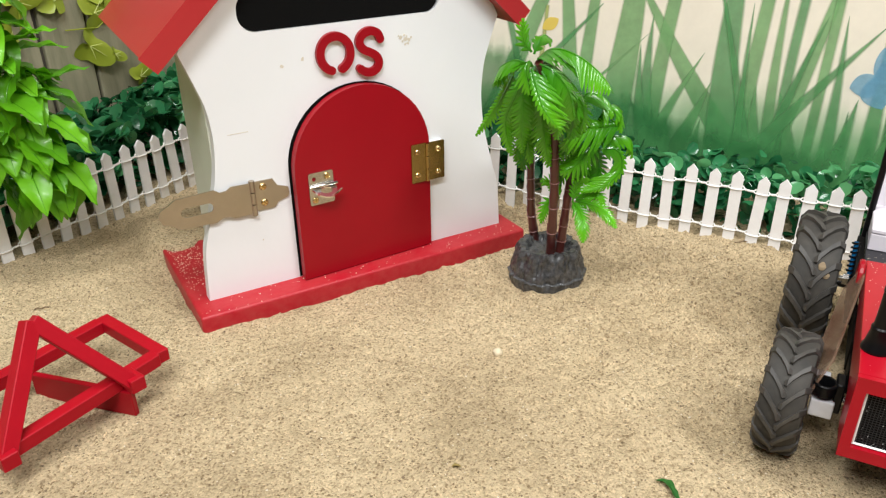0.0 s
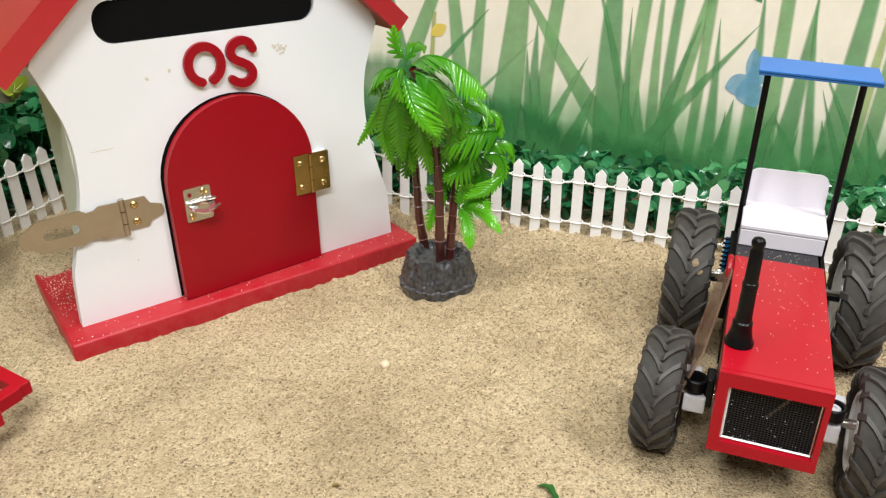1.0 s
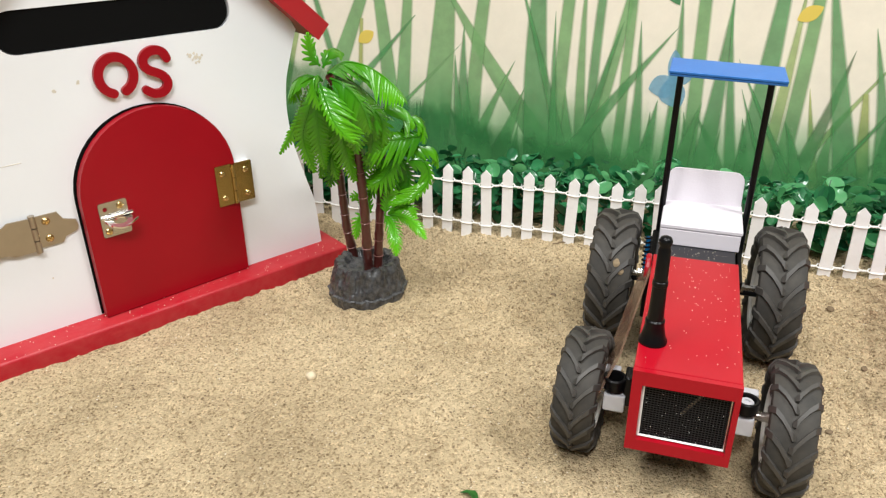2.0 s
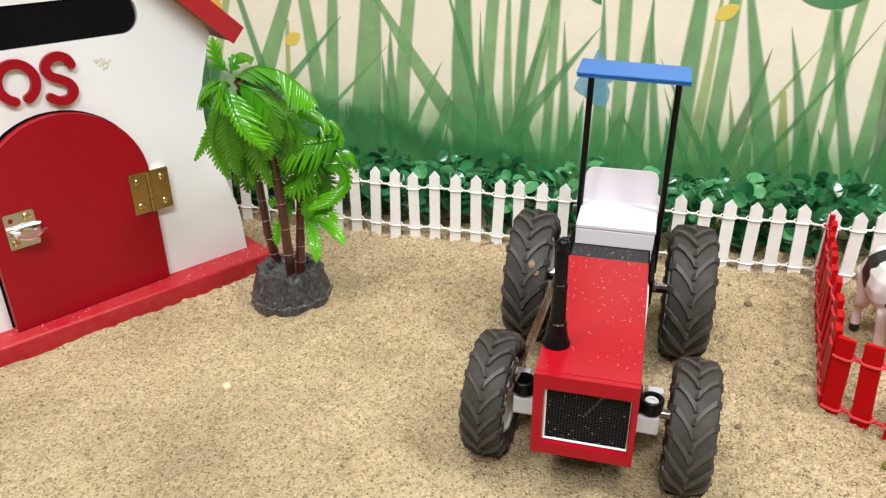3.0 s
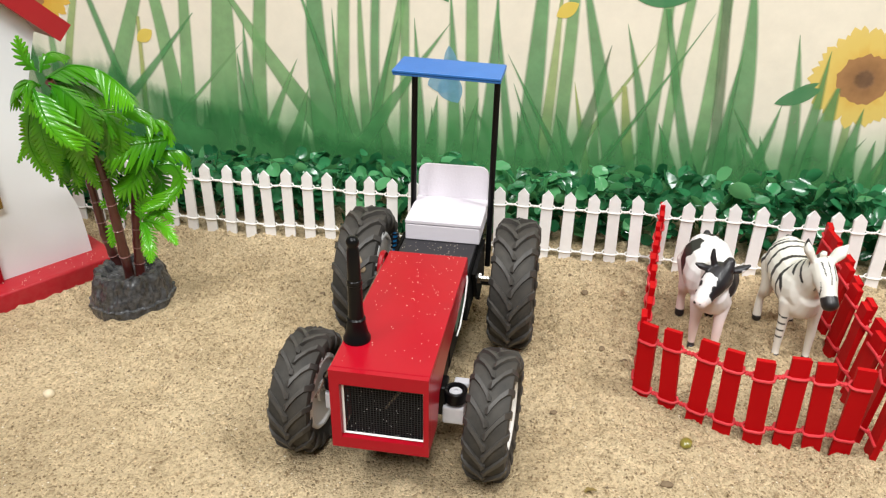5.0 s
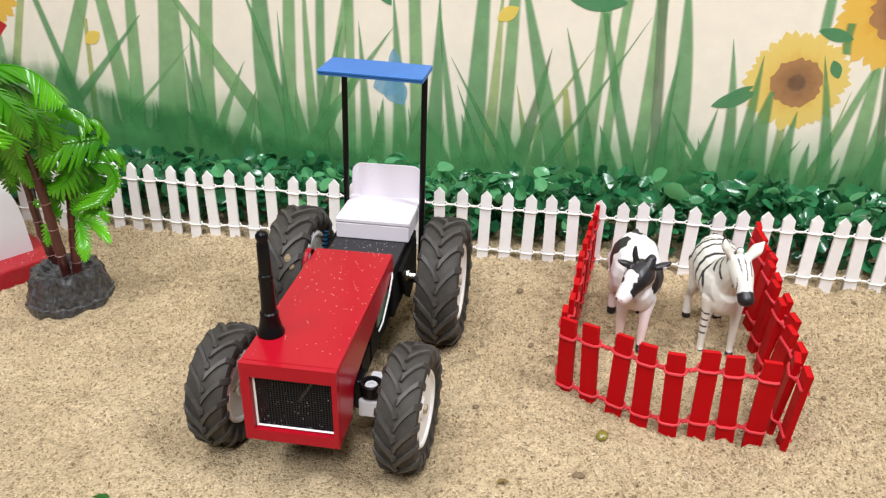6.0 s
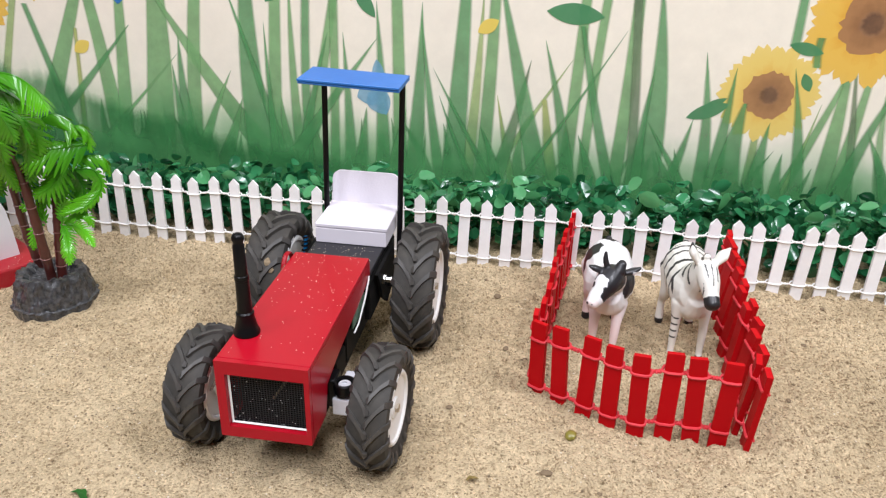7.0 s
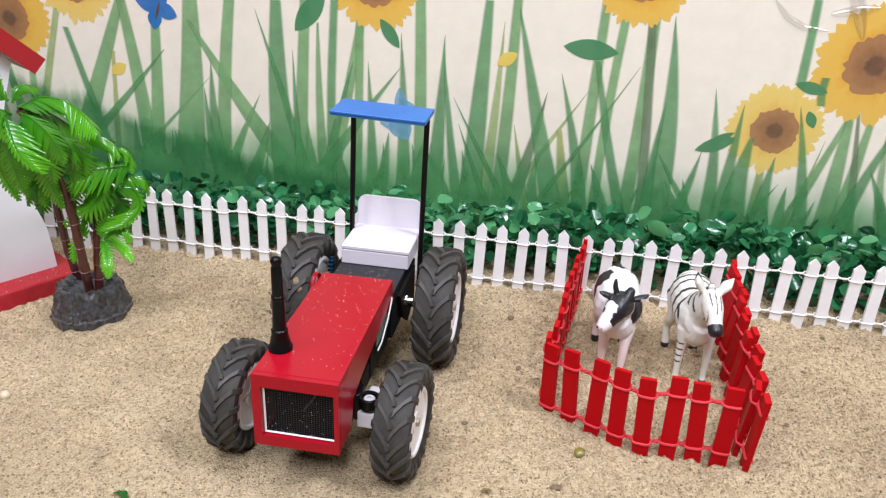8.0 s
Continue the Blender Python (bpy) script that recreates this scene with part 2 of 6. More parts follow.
def sand_height(x, y):
    """The sand's level: nearly flat, lower round the house, with soft dents."""
    d = math.hypot(max(0.0, abs(x - 0.3) - 0.1), max(0.0, abs(y - 0.75) - 0.1))
    z = -0.0122 * max(0.0, 1 - d / 0.28)
    z += 0.0045 * noise.noise((x * 9, y * 9, 0.3)) + 0.0022 * noise.noise((x * 26, y * 26, 1.7)) + 0.0009 * noise.noise((x * 80, y * 80, 4.1))
    rough = max(0.35, min(1.0, (x + 0.35 * y - 0.5) * 3 + 0.4))
    z += rough * (0.0030 * noise.noise((x * 48, y * 48, 7.7)) + 0.0041 * noise.noise((x * 105, y * 105, 2.2)) + 0.0024 * noise.noise((x * 190, y * 190, 5.5)))
    pit = noise.noise((x * 33, y * 33, 12.5))
    if pit > 0.3:
        z -= rough * 0.019 * (pit - 0.3)
    if 0.1 < x < 0.21 and y > 0.75:
        edge = (y - 0.772 + 0.012 * noise.noise((x * 60, y * 60, 3.1)) - max(0.0, 0.13 - x) * 1.2) / 0.022
        z += 0.021 * max(0.0, min(1.0, edge)) * max(0.0, min(1.0, (0.93 - y) / 0.06)) * min(1.0, (x - 0.1) / 0.02, (0.21 - x) / 0.02)
    return z


BOX = frame_matrix(0.878, 0.454, -57.5)  # x along the back wall, y towards it, z up

# ---- the sandbox and the room round it ----
def build_sand():
    nx, ny = 860, 545
    x0, x1, y0, y1 = -1.0, 1.15, -1.35, 0.012
    verts = []
    for j in range(ny + 1):
        for i in range(nx + 1):
            p = BOX @ Vector((x0 + (x1 - x0) * i / nx, y0 + (y1 - y0) * j / ny, 0))
            verts.append((p.x, p.y, sand_height(p.x, p.y)))
    w = nx + 1
    faces = [(j * w + i, j * w + i + 1, (j + 1) * w + i + 1, (j + 1) * w + i) for j in range(ny) for i in range(nx)]
    me = bpy.data.meshes.new("ground")
    me.from_pydata(verts, [], faces)
    me.materials.append(SAND)
    me.polygons.foreach_set("use_smooth", [True] * len(me.polygons))
    return tagged(new("ground", me), "pale yellow coarse sand filling the display box", "sand", kind="structure")


build_sand()


def room_box(name, label, c, s, material):
    bm = bmesh.new()
    box(bm, c, s)
    return tagged(mesh_ob(name, bm, material), label, name.split("_")[0], kind="structure")


# room out of view, added to close the place; dim walls weaken bounced light
room_box("floor", "brown floor of the room under the display", (0.2, -0.2, -0.85), (5.0, 5.0, 0.1), ROOM_FLOOR)
room_box("ceiling", "plain dim grey ceiling, added out of view", (0.2, -0.2, 1.85), (5.0, 5.0, 0.1), PLASTER)
for wn, wc, ws in (("wall_north", (0.2, 2.35, 0.5), (5.0, 0.1, 2.6)), ("wall_south", (0.2, -2.75, 0.5), (5.0, 0.1, 2.6)),
                   ("wall_east", (2.75, -0.2, 0.5), (0.1, 5.2, 2.6)), ("wall_west", (-2.35, -0.2, 0.5), (0.1, 5.2, 2.6))):
    room_box(wn, "plain dim grey room wall, added out of view", wc, ws, PLASTER)


def build_tray():
    root = thing("display_table", "wooden display table that holds the sand", "table", BOX @ Matrix.Translation((0.07, -0.67, -0.8)))
    bm = bmesh.new()
    box(bm, (0, 0, 0.755), (2.2, 1.4, 0.03), bevel=0.003)
    part("tabletop", bm, TRAY, root)
    bm = bmesh.new()
    box(bm, (0, -0.69, 0.785), (2.2, 0.02, 0.05), bevel=0.003)
    part("front_board", bm, TRAY, root)
    bm = bmesh.new()
    box(bm, (1.09, 0, 0.785), (0.02, 1.36, 0.05), bevel=0.003)
    part("side_board", bm, TRAY, root)
    for sx in (-1.05, 1.05):
        for sy in (-0.65, 0.65):
            bm = bmesh.new()
            box(bm, (sx, sy, 0.37), (0.06, 0.06, 0.74), bevel=0.004)
            part("leg", bm, TRAY, root)


build_tray()

# ---- the printed back wall ----


def print_mat(name, low, high, z0=0.03, z1=0.2, alpha=1.0, mid=None, inked=False, wave=0.12):
    """Printed colour that changes with height on the sheet, under glossy film."""
    m = mat(name, low, 0.3, coat=0.4)
    nt = m.node_tree
    b = nt.nodes["Principled BSDF"]
    co = nt.nodes.new("ShaderNodeTexCoord")
    sep = nt.nodes.new("ShaderNodeSeparateXYZ")
    nt.links.new(co.outputs["Object"], sep.inputs[0])
    n = nt.nodes.new("ShaderNodeTexNoise")
    n.inputs["Scale"].default_value, n.inputs["Detail"].default_value = 14, 5
    nt.links.new(co.outputs["Object"], n.inputs["Vector"])
    ma = nt.nodes.new("ShaderNodeMath")
    ma.operation = "MULTIPLY_ADD"
    ma.inputs[1].default_value = wave
    nt.links.new(n.outputs["Fac"], ma.inputs[0])
    nt.links.new(sep.outputs["Z"], ma.inputs[2])
    mr = nt.nodes.new("ShaderNodeMapRange")
    mr.inputs["From Min"].default_value, mr.inputs["From Max"].default_value = z0 + wave / 2, z1 + wave / 2
    nt.links.new(ma.outputs[0], mr.inputs["Value"])
    ramp = nt.nodes.new("ShaderNodeValToRGB")
    ramp.color_ramp.elements[0].color, ramp.color_ramp.elements[1].color = (*low, 1), (*high, 1)
    if mid:
        ramp.color_ramp.elements.new(0.45).color = (*mid, 1)
    nt.links.new(mr.outputs[0], ramp.inputs["Fac"])
    blot = nt.nodes.new("ShaderNodeTexNoise")
    blot.inputs["Scale"].default_value, blot.inputs["Detail"].default_value, blot.inputs["Roughness"].default_value = 38, 6, 0.7
    nt.links.new(co.outputs["Object"], blot.inputs["Vector"])
    wash = nt.nodes.new("ShaderNodeMapRange")
    wash.inputs["From Min"].default_value, wash.inputs["From Max"].default_value = 0.3, 0.7
    wash.inputs["To Min"].default_value, wash.inputs["To Max"].default_value = (0.8, 1.2) if inked else (0.95, 1.04)
    nt.links.new(blot.outputs["Fac"], wash.inputs["Value"])
    tint = nt.nodes.new("ShaderNodeVectorMath")
    tint.operation = "SCALE"
    nt.links.new(ramp.outputs["Color"], tint.inputs[0])
    nt.links.new(wash.outputs[0], tint.inputs["Scale"])
    nt.links.new(tint.outputs[0], b.inputs["Base Color"])
    b.inputs["Alpha"].default_value = alpha
    if inked:
        at, mul = nt.nodes.new("ShaderNodeAttribute"), nt.nodes.new("ShaderNodeMath")
        at.attribute_name, mul.operation, mul.inputs[1].default_value = "ink", "MULTIPLY", alpha
        nt.links.new(at.outputs["Fac"], mul.inputs[0])
        nt.links.new(mul.outputs[0], b.inputs["Alpha"])
    return m


def blade(bm, s0, z0, s1, z1, w, bend=0.0, y=0.0, tip=0.0, n=9):
    """A printed blade or stalk: it runs from its foot to its tip and narrows from w to tip; the ink thins out at both edges."""
    ink = bm.verts.layers.float_color.get("ink") or bm.verts.layers.float_color.new("ink")
    rows = []
    for i in range(n + 1):
        k = i / n
        s = s0 + (s1 - s0) * k + bend * math.sin(math.pi * k)
        z = z0 + (z1 - z0) * k
        half = 0.5 * (tip + (w - tip) * (1 - k ** 1.35)) + 0.0002
        soft = min(0.0016, half * 0.55)
        row = []
        for off, full in ((-half - soft, 0.0), (-half + soft, 1.0), (half - soft, 1.0), (half + soft, 0.0)):
            v = bm.verts.new((s + off, y, z))
            v[ink] = (full, full, full, 1)
            row.append(v)
        rows.append(row)
    for a, b in zip(rows, rows[1:]):
        for j in range(3):
            bm.faces.new((a[j], a[j + 1], b[j + 1], b[j]))


def mist(bm, edge, fade, low, strong, weak, y, seed):
    """A printed bank of green: clear above its ragged upper edge, full a little below it, thinner again at its foot."""
    ink = bm.verts.layers.float_color.new("ink")
    cols = []
    n = 260
    for i in range(n + 1):
        s = edge[0][0] + (edge[-1][0] - edge[0][0]) * i / n
        for p, q in zip(edge, edge[1:]):
            if p[0] <= s <= q[0]:
                u = (s - p[0]) / (q[0] - p[0])
                top = p[1] + (q[1] - p[1]) * u * u * (3 - 2 * u)
        top += fade * (0.45 * noise.noise((s * 60, seed, 0.2)) + 0.35 * noise.noise((s * 190, seed, 3.2)))
        end = min(1.0, 12 * i / n, 6 * (n - i) / n)
        col = []
        thin = 0.72 + 0.5 * noise.noise((s * 35, seed, 8.1)) + 0.25 * noise.noise((s * 120, seed, 1.4))
        end *= max(0.25, min(1.0, thin + 0.15))
        for z, full in ((top + fade * 0.6, 0.0), (top, strong * 0.45), (top - fade * 0.7, strong), (top - fade * 0.7 - low, weak), (0.0, weak)):
            v = bm.verts.new((s, y, z))
            v[ink] = (full * end, full * end, full * end, 1)
            col.append(v)
        cols.append(col)
    for a, b in zip(cols, cols[1:]):
        for j in range(4):
            bm.faces.new((a[j], b[j], b[j + 1], a[j + 1]))


def disc_petals(bm, s, z, r0, r1, count, y, seed, wide=0.55):
    """Printed ray petals; tone 0 at the heart, 1 at the tips."""
    rng = random.Random(seed)
    tone = bm.verts.layers.float_color.get("tone") or bm.verts.layers.float_color.new("tone")
    for i in range(count):
        a = 2 * math.pi * (i + rng.uniform(-0.3, 0.3)) / count
        ln = r1 * rng.uniform(0.9, 1.04)
        da = wide * 2 * math.pi / count * rng.uniform(0.9, 1.4)
        pts = [(r0 * 0.6, -da), (r0 + (ln - r0) * 0.45, -da * 0.95), (r0 + (ln - r0) * 0.85, -da * 0.5), (ln, 0.0),
               (r0 + (ln - r0) * 0.85, da * 0.5), (r0 + (ln - r0) * 0.45, da * 0.95), (r0 * 0.6, da)]
        ring = []
        shade = rng.uniform(-0.12, 0.12)
        for q, d in pts:
            v = bm.verts.new((s + q * math.cos(a + d), y - 0.000001 * (i % 5), z + q * math.sin(a + d)))
            k = max(0.0, min(1.0, (q / r1 - 0.3) / 0.6 + shade))
            v[tone] = (k, k, k, 1)
            ring.append(v)
        bm.faces.new(ring)


def seed_disc(bm, s, z, r, y, seed):
    """The seed head: dark heart, brown ring and a ragged paler rim."""
    rng = random.Random(seed)
    tone = bm.verts.layers.float_color.new("tone")
    rings = []
    for f, k in ((0.02, 0.0), (0.3, 0.05), (0.42, 0.45), (0.7, 0.6), (0.92, 0.75), (1.06, 1.0)):
        ring = []
        for i in range(40):
            rr = r * f * (1 + (rng.uniform(-0.09, 0.09) if f > 0.25 else 0))
            v = bm.verts.new((s + rr * math.cos(2 * math.pi * i / 40), y, z + rr * math.sin(2 * math.pi * i / 40)))
            v[tone] = (k, k, k, 1)
            ring.append(v)
        rings.append(ring)
    bm.faces.new(rings[0])
    for a, b in zip(rings, rings[1:]):
        for i in range(40):
            bm.faces.new((a[i], a[(i + 1) % 40], b[(i + 1) % 40], b[i]))


def toned_print(name, inner, outer, alpha):
    """Print whose colour runs between two inks by the mesh's tone, with a blotchy second scale."""
    m = mat(name, outer, 0.3, coat=0.3, alpha=alpha)
    nt = m.node_tree
    at = nt.nodes.new("ShaderNodeAttribute")
    at.attribute_name = "tone"
    co = nt.nodes.new("ShaderNodeTexCoord")
    n = nt.nodes.new("ShaderNodeTexNoise")
    n.inputs["Scale"].default_value, n.inputs["Detail"].default_value = 90, 5
    nt.links.new(co.outputs["Object"], n.inputs["Vector"])
    ma = nt.nodes.new("ShaderNodeMath")
    ma.operation = "MULTIPLY_ADD"
    ma.inputs[1].default_value = 0.5
    nt.links.new(n.outputs["Fac"], ma.inputs[0])
    nt.links.new(at.outputs["Fac"], ma.inputs[2])
    ramp = nt.nodes.new("ShaderNodeValToRGB")
    e = ramp.color_ramp.elements
    e[0].position, e[1].position = 0.2, 1.0
    e[0].color, e[1].color = (*inner, 1), (*outer, 1)
    nt.links.new(ma.outputs[0], ramp.inputs["Fac"])
    nt.links.new(ramp.outputs["Color"], nt.nodes["Principled BSDF"].inputs["Base Color"])
    return m


def leaf_shape(bm, s0, z0, s1, z1, w, y, n=10, skew=0.0):
    d = Vector((s1 - s0, z1 - z0))
    nrm = Vector((-d.y, d.x)).normalized()
    top, low = [], []
    for i in range(n + 1):
        k = i / n
        h = w * math.sin(math.pi * k) ** 0.8
        p = Vector((s0, z0)) + d * k
        top.append(p + nrm * h * (0.5 + skew))
        low.append(p - nrm * h * (0.5 - skew))
    bm.faces.new([bm.verts.new((p.x, y, p.y)) for p in top[:-1] + low[:0:-1]])


# printed blades and stalks: foot, tip, width at the foot and at the tip, along the wall and up it
SOFT_BLADES_A = ((-0.476, 0.132, -0.39, 0.335, 0.029, 0.005), (-0.4, 0.127, -0.419, 0.335, 0.021, 0.008), (-0.381, 0.107, -0.361, 0.335, 0.019, 0.006), (-0.335, 0.097, -0.314, 0.335, 0.039, 0.012), (-0.21, 0.099, -0.321, 0.259, 0.033, 0.003), (-0.277, 0.132, -0.256, 0.335, 0.018, 0.012), (-0.254, 0.112, -0.229, 0.17, 0.016, 0.0), (-0.173, 0.119, -0.161, 0.335, 0.016, 0.011), (-0.144, 0.141, -0.148, 0.267, 0.014, 0.002), (-0.321, 0.164, -0.297, 0.188, 0.009, 0.0), (-0.116, 0.151, -0.081, 0.335, 0.016, 0.005), (-0.096, 0.168, -0.093, 0.335, 0.01, 0.009), (-0.015, 0.16, -0.019, 0.335, 0.015, 0.011), (0.093, 0.094, 0.1, 0.335, 0.016, 0.009), (0.198, 0.112, 0.204, 0.335, 0.014, 0.009), (0.223, 0.176, 0.23, 0.335, 0.01, 0.009))
SOFT_BLADES_B = ((0.257, 0.1, 0.26, 0.335, 0.015, 0.01), (0.465, 0.096, 0.51, 0.241, 0.013, 0.002), (0.501, 0.069, 0.5, 0.215, 0.023, 0.005), (0.516, 0.079, 0.525, 0.216, 0.016, 0.005), (-0.244, 0.065, -0.217, 0.135, 0.021, 0.0), (-0.155, 0.082, -0.165, 0.139, 0.019, 0.0), (-0.123, 0.077, -0.138, 0.134, 0.02, 0.0), (-0.014, 0.079, -0.005, 0.134, 0.019, 0.0), (0.141, 0.063, 0.14, 0.125, 0.018, 0.0))
GREEN_BLADES_A = ((-0.439, 0.134, -0.358, 0.219, 0.021, 0.001), (-0.289, 0.107, -0.294, 0.211, 0.021, 0.0), (-0.298, 0.099, -0.306, 0.173, 0.017, 0.0), (-0.197, 0.121, -0.202, 0.291, 0.033, 0.013), (-0.198, 0.169, -0.23, 0.279, 0.013, 0.0), (-0.179, 0.146, -0.182, 0.231, 0.011, 0.0), (-0.472, 0.147, -0.495, 0.239, 0.011, 0.007), (-0.129, 0.165, -0.126, 0.296, 0.011, 0.009), (-0.127, 0.112, -0.102, 0.223, 0.015, 0.0), (-0.087, 0.154, -0.041, 0.219, 0.022, 0.0), (-0.079, 0.111, -0.083, 0.224, 0.015, 0.0), (-0.037, 0.122, -0.041, 0.262, 0.018, 0.0), (0.006, 0.097, 0.014, 0.263, 0.022, 0.0), (0.032, 0.103, 0.013, 0.245, 0.013, 0.0), (0.057, 0.086, 0.066, 0.307, 0.026, 0.009), (0.152, 0.103, 0.103, 0.3, 0.025, 0.001))
GREEN_BLADES_B = ((0.076, 0.1, 0.028, 0.187, 0.009, 0.0), (0.056, 0.106, 0.036, 0.154, 0.008, 0.0), (0.189, 0.098, 0.16, 0.227, 0.018, 0.0), (0.244, 0.086, 0.201, 0.245, 0.013, 0.005), (0.215, 0.179, 0.252, 0.242, 0.006, 0.0), (0.291, 0.067, 0.283, 0.303, 0.031, 0.0), (0.287, 0.128, 0.289, 0.204, 0.014, 0.0), (0.323, 0.086, 0.287, 0.14, 0.013, 0.0), (0.324, 0.084, 0.34, 0.145, 0.016, 0.0), (0.358, 0.054, 0.343, 0.223, 0.018, 0.0), (0.375, 0.071, 0.379, 0.207, 0.02, 0.0), (0.393, 0.057, 0.395, 0.167, 0.034, 0.004), (0.427, 0.053, 0.427, 0.146, 0.024, 0.0), (0.468, 0.073, 0.442, 0.21, 0.017, 0.0), (0.532, 0.106, 0.55, 0.18, 0.019, 0.005), (0.436, 0.234, 0.434, 0.33, 0.009, 0.008))
GREEN_BLADES_C = ((0.464, 0.212, 0.462, 0.245, 0.007, 0.008), (-0.052, 0.019, -0.068, 0.082, 0.016, 0.0), (0.321, 0.047, 0.302, 0.103, 0.021, 0.0), (0.453, 0.05, 0.448, 0.11, 0.018, 0.0), (0.569, 0.071, 0.537, 0.141, 0.02, 0.0), (-0.061, 0.083, -0.055, 0.134, 0.019, 0.0), (0.108, 0.052, 0.088, 0.12, 0.018, 0.0), (0.225, 0.064, 0.208, 0.116, 0.018, 0.0))
YELLOW_BLADES = ((-0.437, 0.136, -0.431, 0.212, 0.007, 0.004), (0.125, 0.076, 0.107, 0.159, 0.01, 0.0), (0.176, 0.081, 0.164, 0.157, 0.016, 0.005))
PALE_BLADES = ((-0.537, 0.151, -0.5, 0.273, 0.011, 0.008), (0.074, 0.071, 0.086, 0.284, 0.015, 0.0), (0.155, 0.14, 0.194, 0.207, 0.01, 0.0), (0.413, 0.065, 0.41, 0.201, 0.012, 0.001), (0.469, 0.123, 0.479, 0.171, 0.006, 0.0))
GREY_BLADES = ((0.124, 0.112, 0.145, 0.203, 0.018, 0.0), (0.272, 0.114, 0.257, 0.301, 0.011, 0.008), (0.525, 0.102, 0.506, 0.216, 0.01, 0.002))
MIST_EDGE = ((-0.62, 0.165), (-0.482, 0.146), (-0.444, 0.127), (-0.363, 0.108), (-0.323, 0.103), (-0.267, 0.084), (-0.219, 0.07), (-0.14, 0.064), (-0.05, 0.06))
HAZE_EDGE = ((-0.66, 0.17), (-0.4, 0.125), (-0.2, 0.112), (0.0, 0.102), (0.1, 0.085), (0.3, 0.078), (0.6, 0.075), (0.9, 0.075))


def build_mural():
    rng = random.Random(7)
    bm = bmesh.new()
    box(bm, (-0.03, 0.012, 0.19), (1.94, 0.024, 0.9))
    wall = tagged(mesh_ob("wall_mural", bm, print_mat("print_meadow_ground", (0.07, 0.27, 0.1), (0.83, 0.765, 0.64), 0.04, 0.125, 1.0, (0.4, 0.53, 0.33), wave=0.06)),
                  "cream printed mural of tall grass and sunflowers", "mural", kind="structure")
    wall.matrix_world = BOX
    flat = 0.06
    root_ink = (0.065, 0.26, 0.085)
    pale, soft, green, grey, yellow = (0.38, 0.51, 0.2), (0.2, 0.42, 0.17), (0.1, 0.33, 0.12), (0.17, 0.25, 0.14), (0.44, 0.5, 0.15)
    # a few more blades past the ends of the traced stretch, and short ones along its foot
    for lo, hi, count, tall in ((-0.98, -0.55, 26, 0.3), (0.58, 0.92, 22, 0.3), (-0.55, 0.58, 44, 0.115)):
        ink = print_mat("print_grass", root_ink, soft if tall > 0.2 else green, 0.045, 0.14, 0.6, inked=True)
        for i in range(count):
            s = rng.uniform(lo, hi)
            bm = bmesh.new()
            blade(bm, s, 0.02, s + rng.uniform(-0.05, 0.05), tall * rng.uniform(0.72, 1.1), 0.018 * rng.uniform(0.5, 1.2), rng.uniform(-0.01, 0.01), (-0.0004 - 0.00002 * i) * flat)
            part("printed_blade", bm, ink, wall)
    for k, (rows, tone) in enumerate(((SOFT_BLADES_A, soft), (SOFT_BLADES_B, soft), (PALE_BLADES, pale), (YELLOW_BLADES, yellow), (GREY_BLADES, grey))):
        ink = print_mat("print_blade", root_ink, tone, 0.05, 0.15, 0.71, inked=True)
        for i, (s0, z0, s1, z1, w, tip) in enumerate(rows):
            foot = (z0 - 0.03) / (z1 - z0) if z0 < 0.2 else 0.0
            bm = bmesh.new()
            blade(bm, s0 - (s1 - s0) * foot, z0 - (z1 - z0) * foot, s1, z1, w * 1.12, rng.uniform(-0.3, 0.3) * w, (-0.0022 - 0.0004 * k - 0.00002 * i) * flat, tip)
            part("printed_blade", bm, ink, wall)
    petal = toned_print("print_petal", (0.72, 0.3, 0.02), (0.83, 0.52, 0.09), 0.85)
    petal2 = toned_print("print_petal_pale", (0.78, 0.42, 0.06), (0.86, 0.64, 0.17), 0.82)
    seed = toned_print("print_seed_head", (0.13, 0.06, 0.03), (0.42, 0.21, 0.09), 0.85)
    core = mat("print_seed_core", (0.1, 0.05, 0.02), 0.35, spots=(0.2, 0.1, 0.03), amount=0.6, scale=200, coat=0.3, alpha=0.85)
    for k, (s, z, r) in enumerate(((0.419, 0.178, 0.058), (0.511, 0.262, 0.07), (0.243, 0.343, 0.058), (-0.074, 0.32, 0.06), (-0.474, 0.298, 0.055), (-0.575, 0.245, 0.06), (0.72, 0.2, 0.06))):
        y = (-0.0045 - 0.0004 * k) * flat
        flower = new("printed_sunflower")
        flower.parent = wall
        bm = bmesh.new()
        disc_petals(bm, s, z, r * 0.4, r, 38, y, k, 0.9)
        disc_petals(bm, s, z, r * 0.35, r * 0.86, 32, y - 0.00001, k + 20, 0.9)
        part("petals", bm, petal2 if k in (0, 4) else petal, flower)
        bm = bmesh.new()
        seed_disc(bm, s, z, r * 0.45, y - 0.00003, k)
        part("seed_head", bm, seed, flower)
    for k, rows in enumerate((GREEN_BLADES_A, GREEN_BLADES_B, GREEN_BLADES_C)):
        ink = print_mat("print_blade_front", root_ink, green, 0.045, 0.17, 0.67, inked=True)
        for i, (s0, z0, s1, z1, w, tip) in enumerate(rows):
            foot = (z0 - 0.03) / (z1 - z0) if z0 < 0.2 else 0.0
            bm = bmesh.new()
            blade(bm, s0 - (s1 - s0) * foot, z0 - (z1 - z0) * foot, s1, z1, w * 1.12, rng.uniform(-0.3, 0.3) * w, (-0.0074 - 0.0003 * k - 0.00001 * i) * flat, tip)
            part("printed_blade", bm, ink, wall)
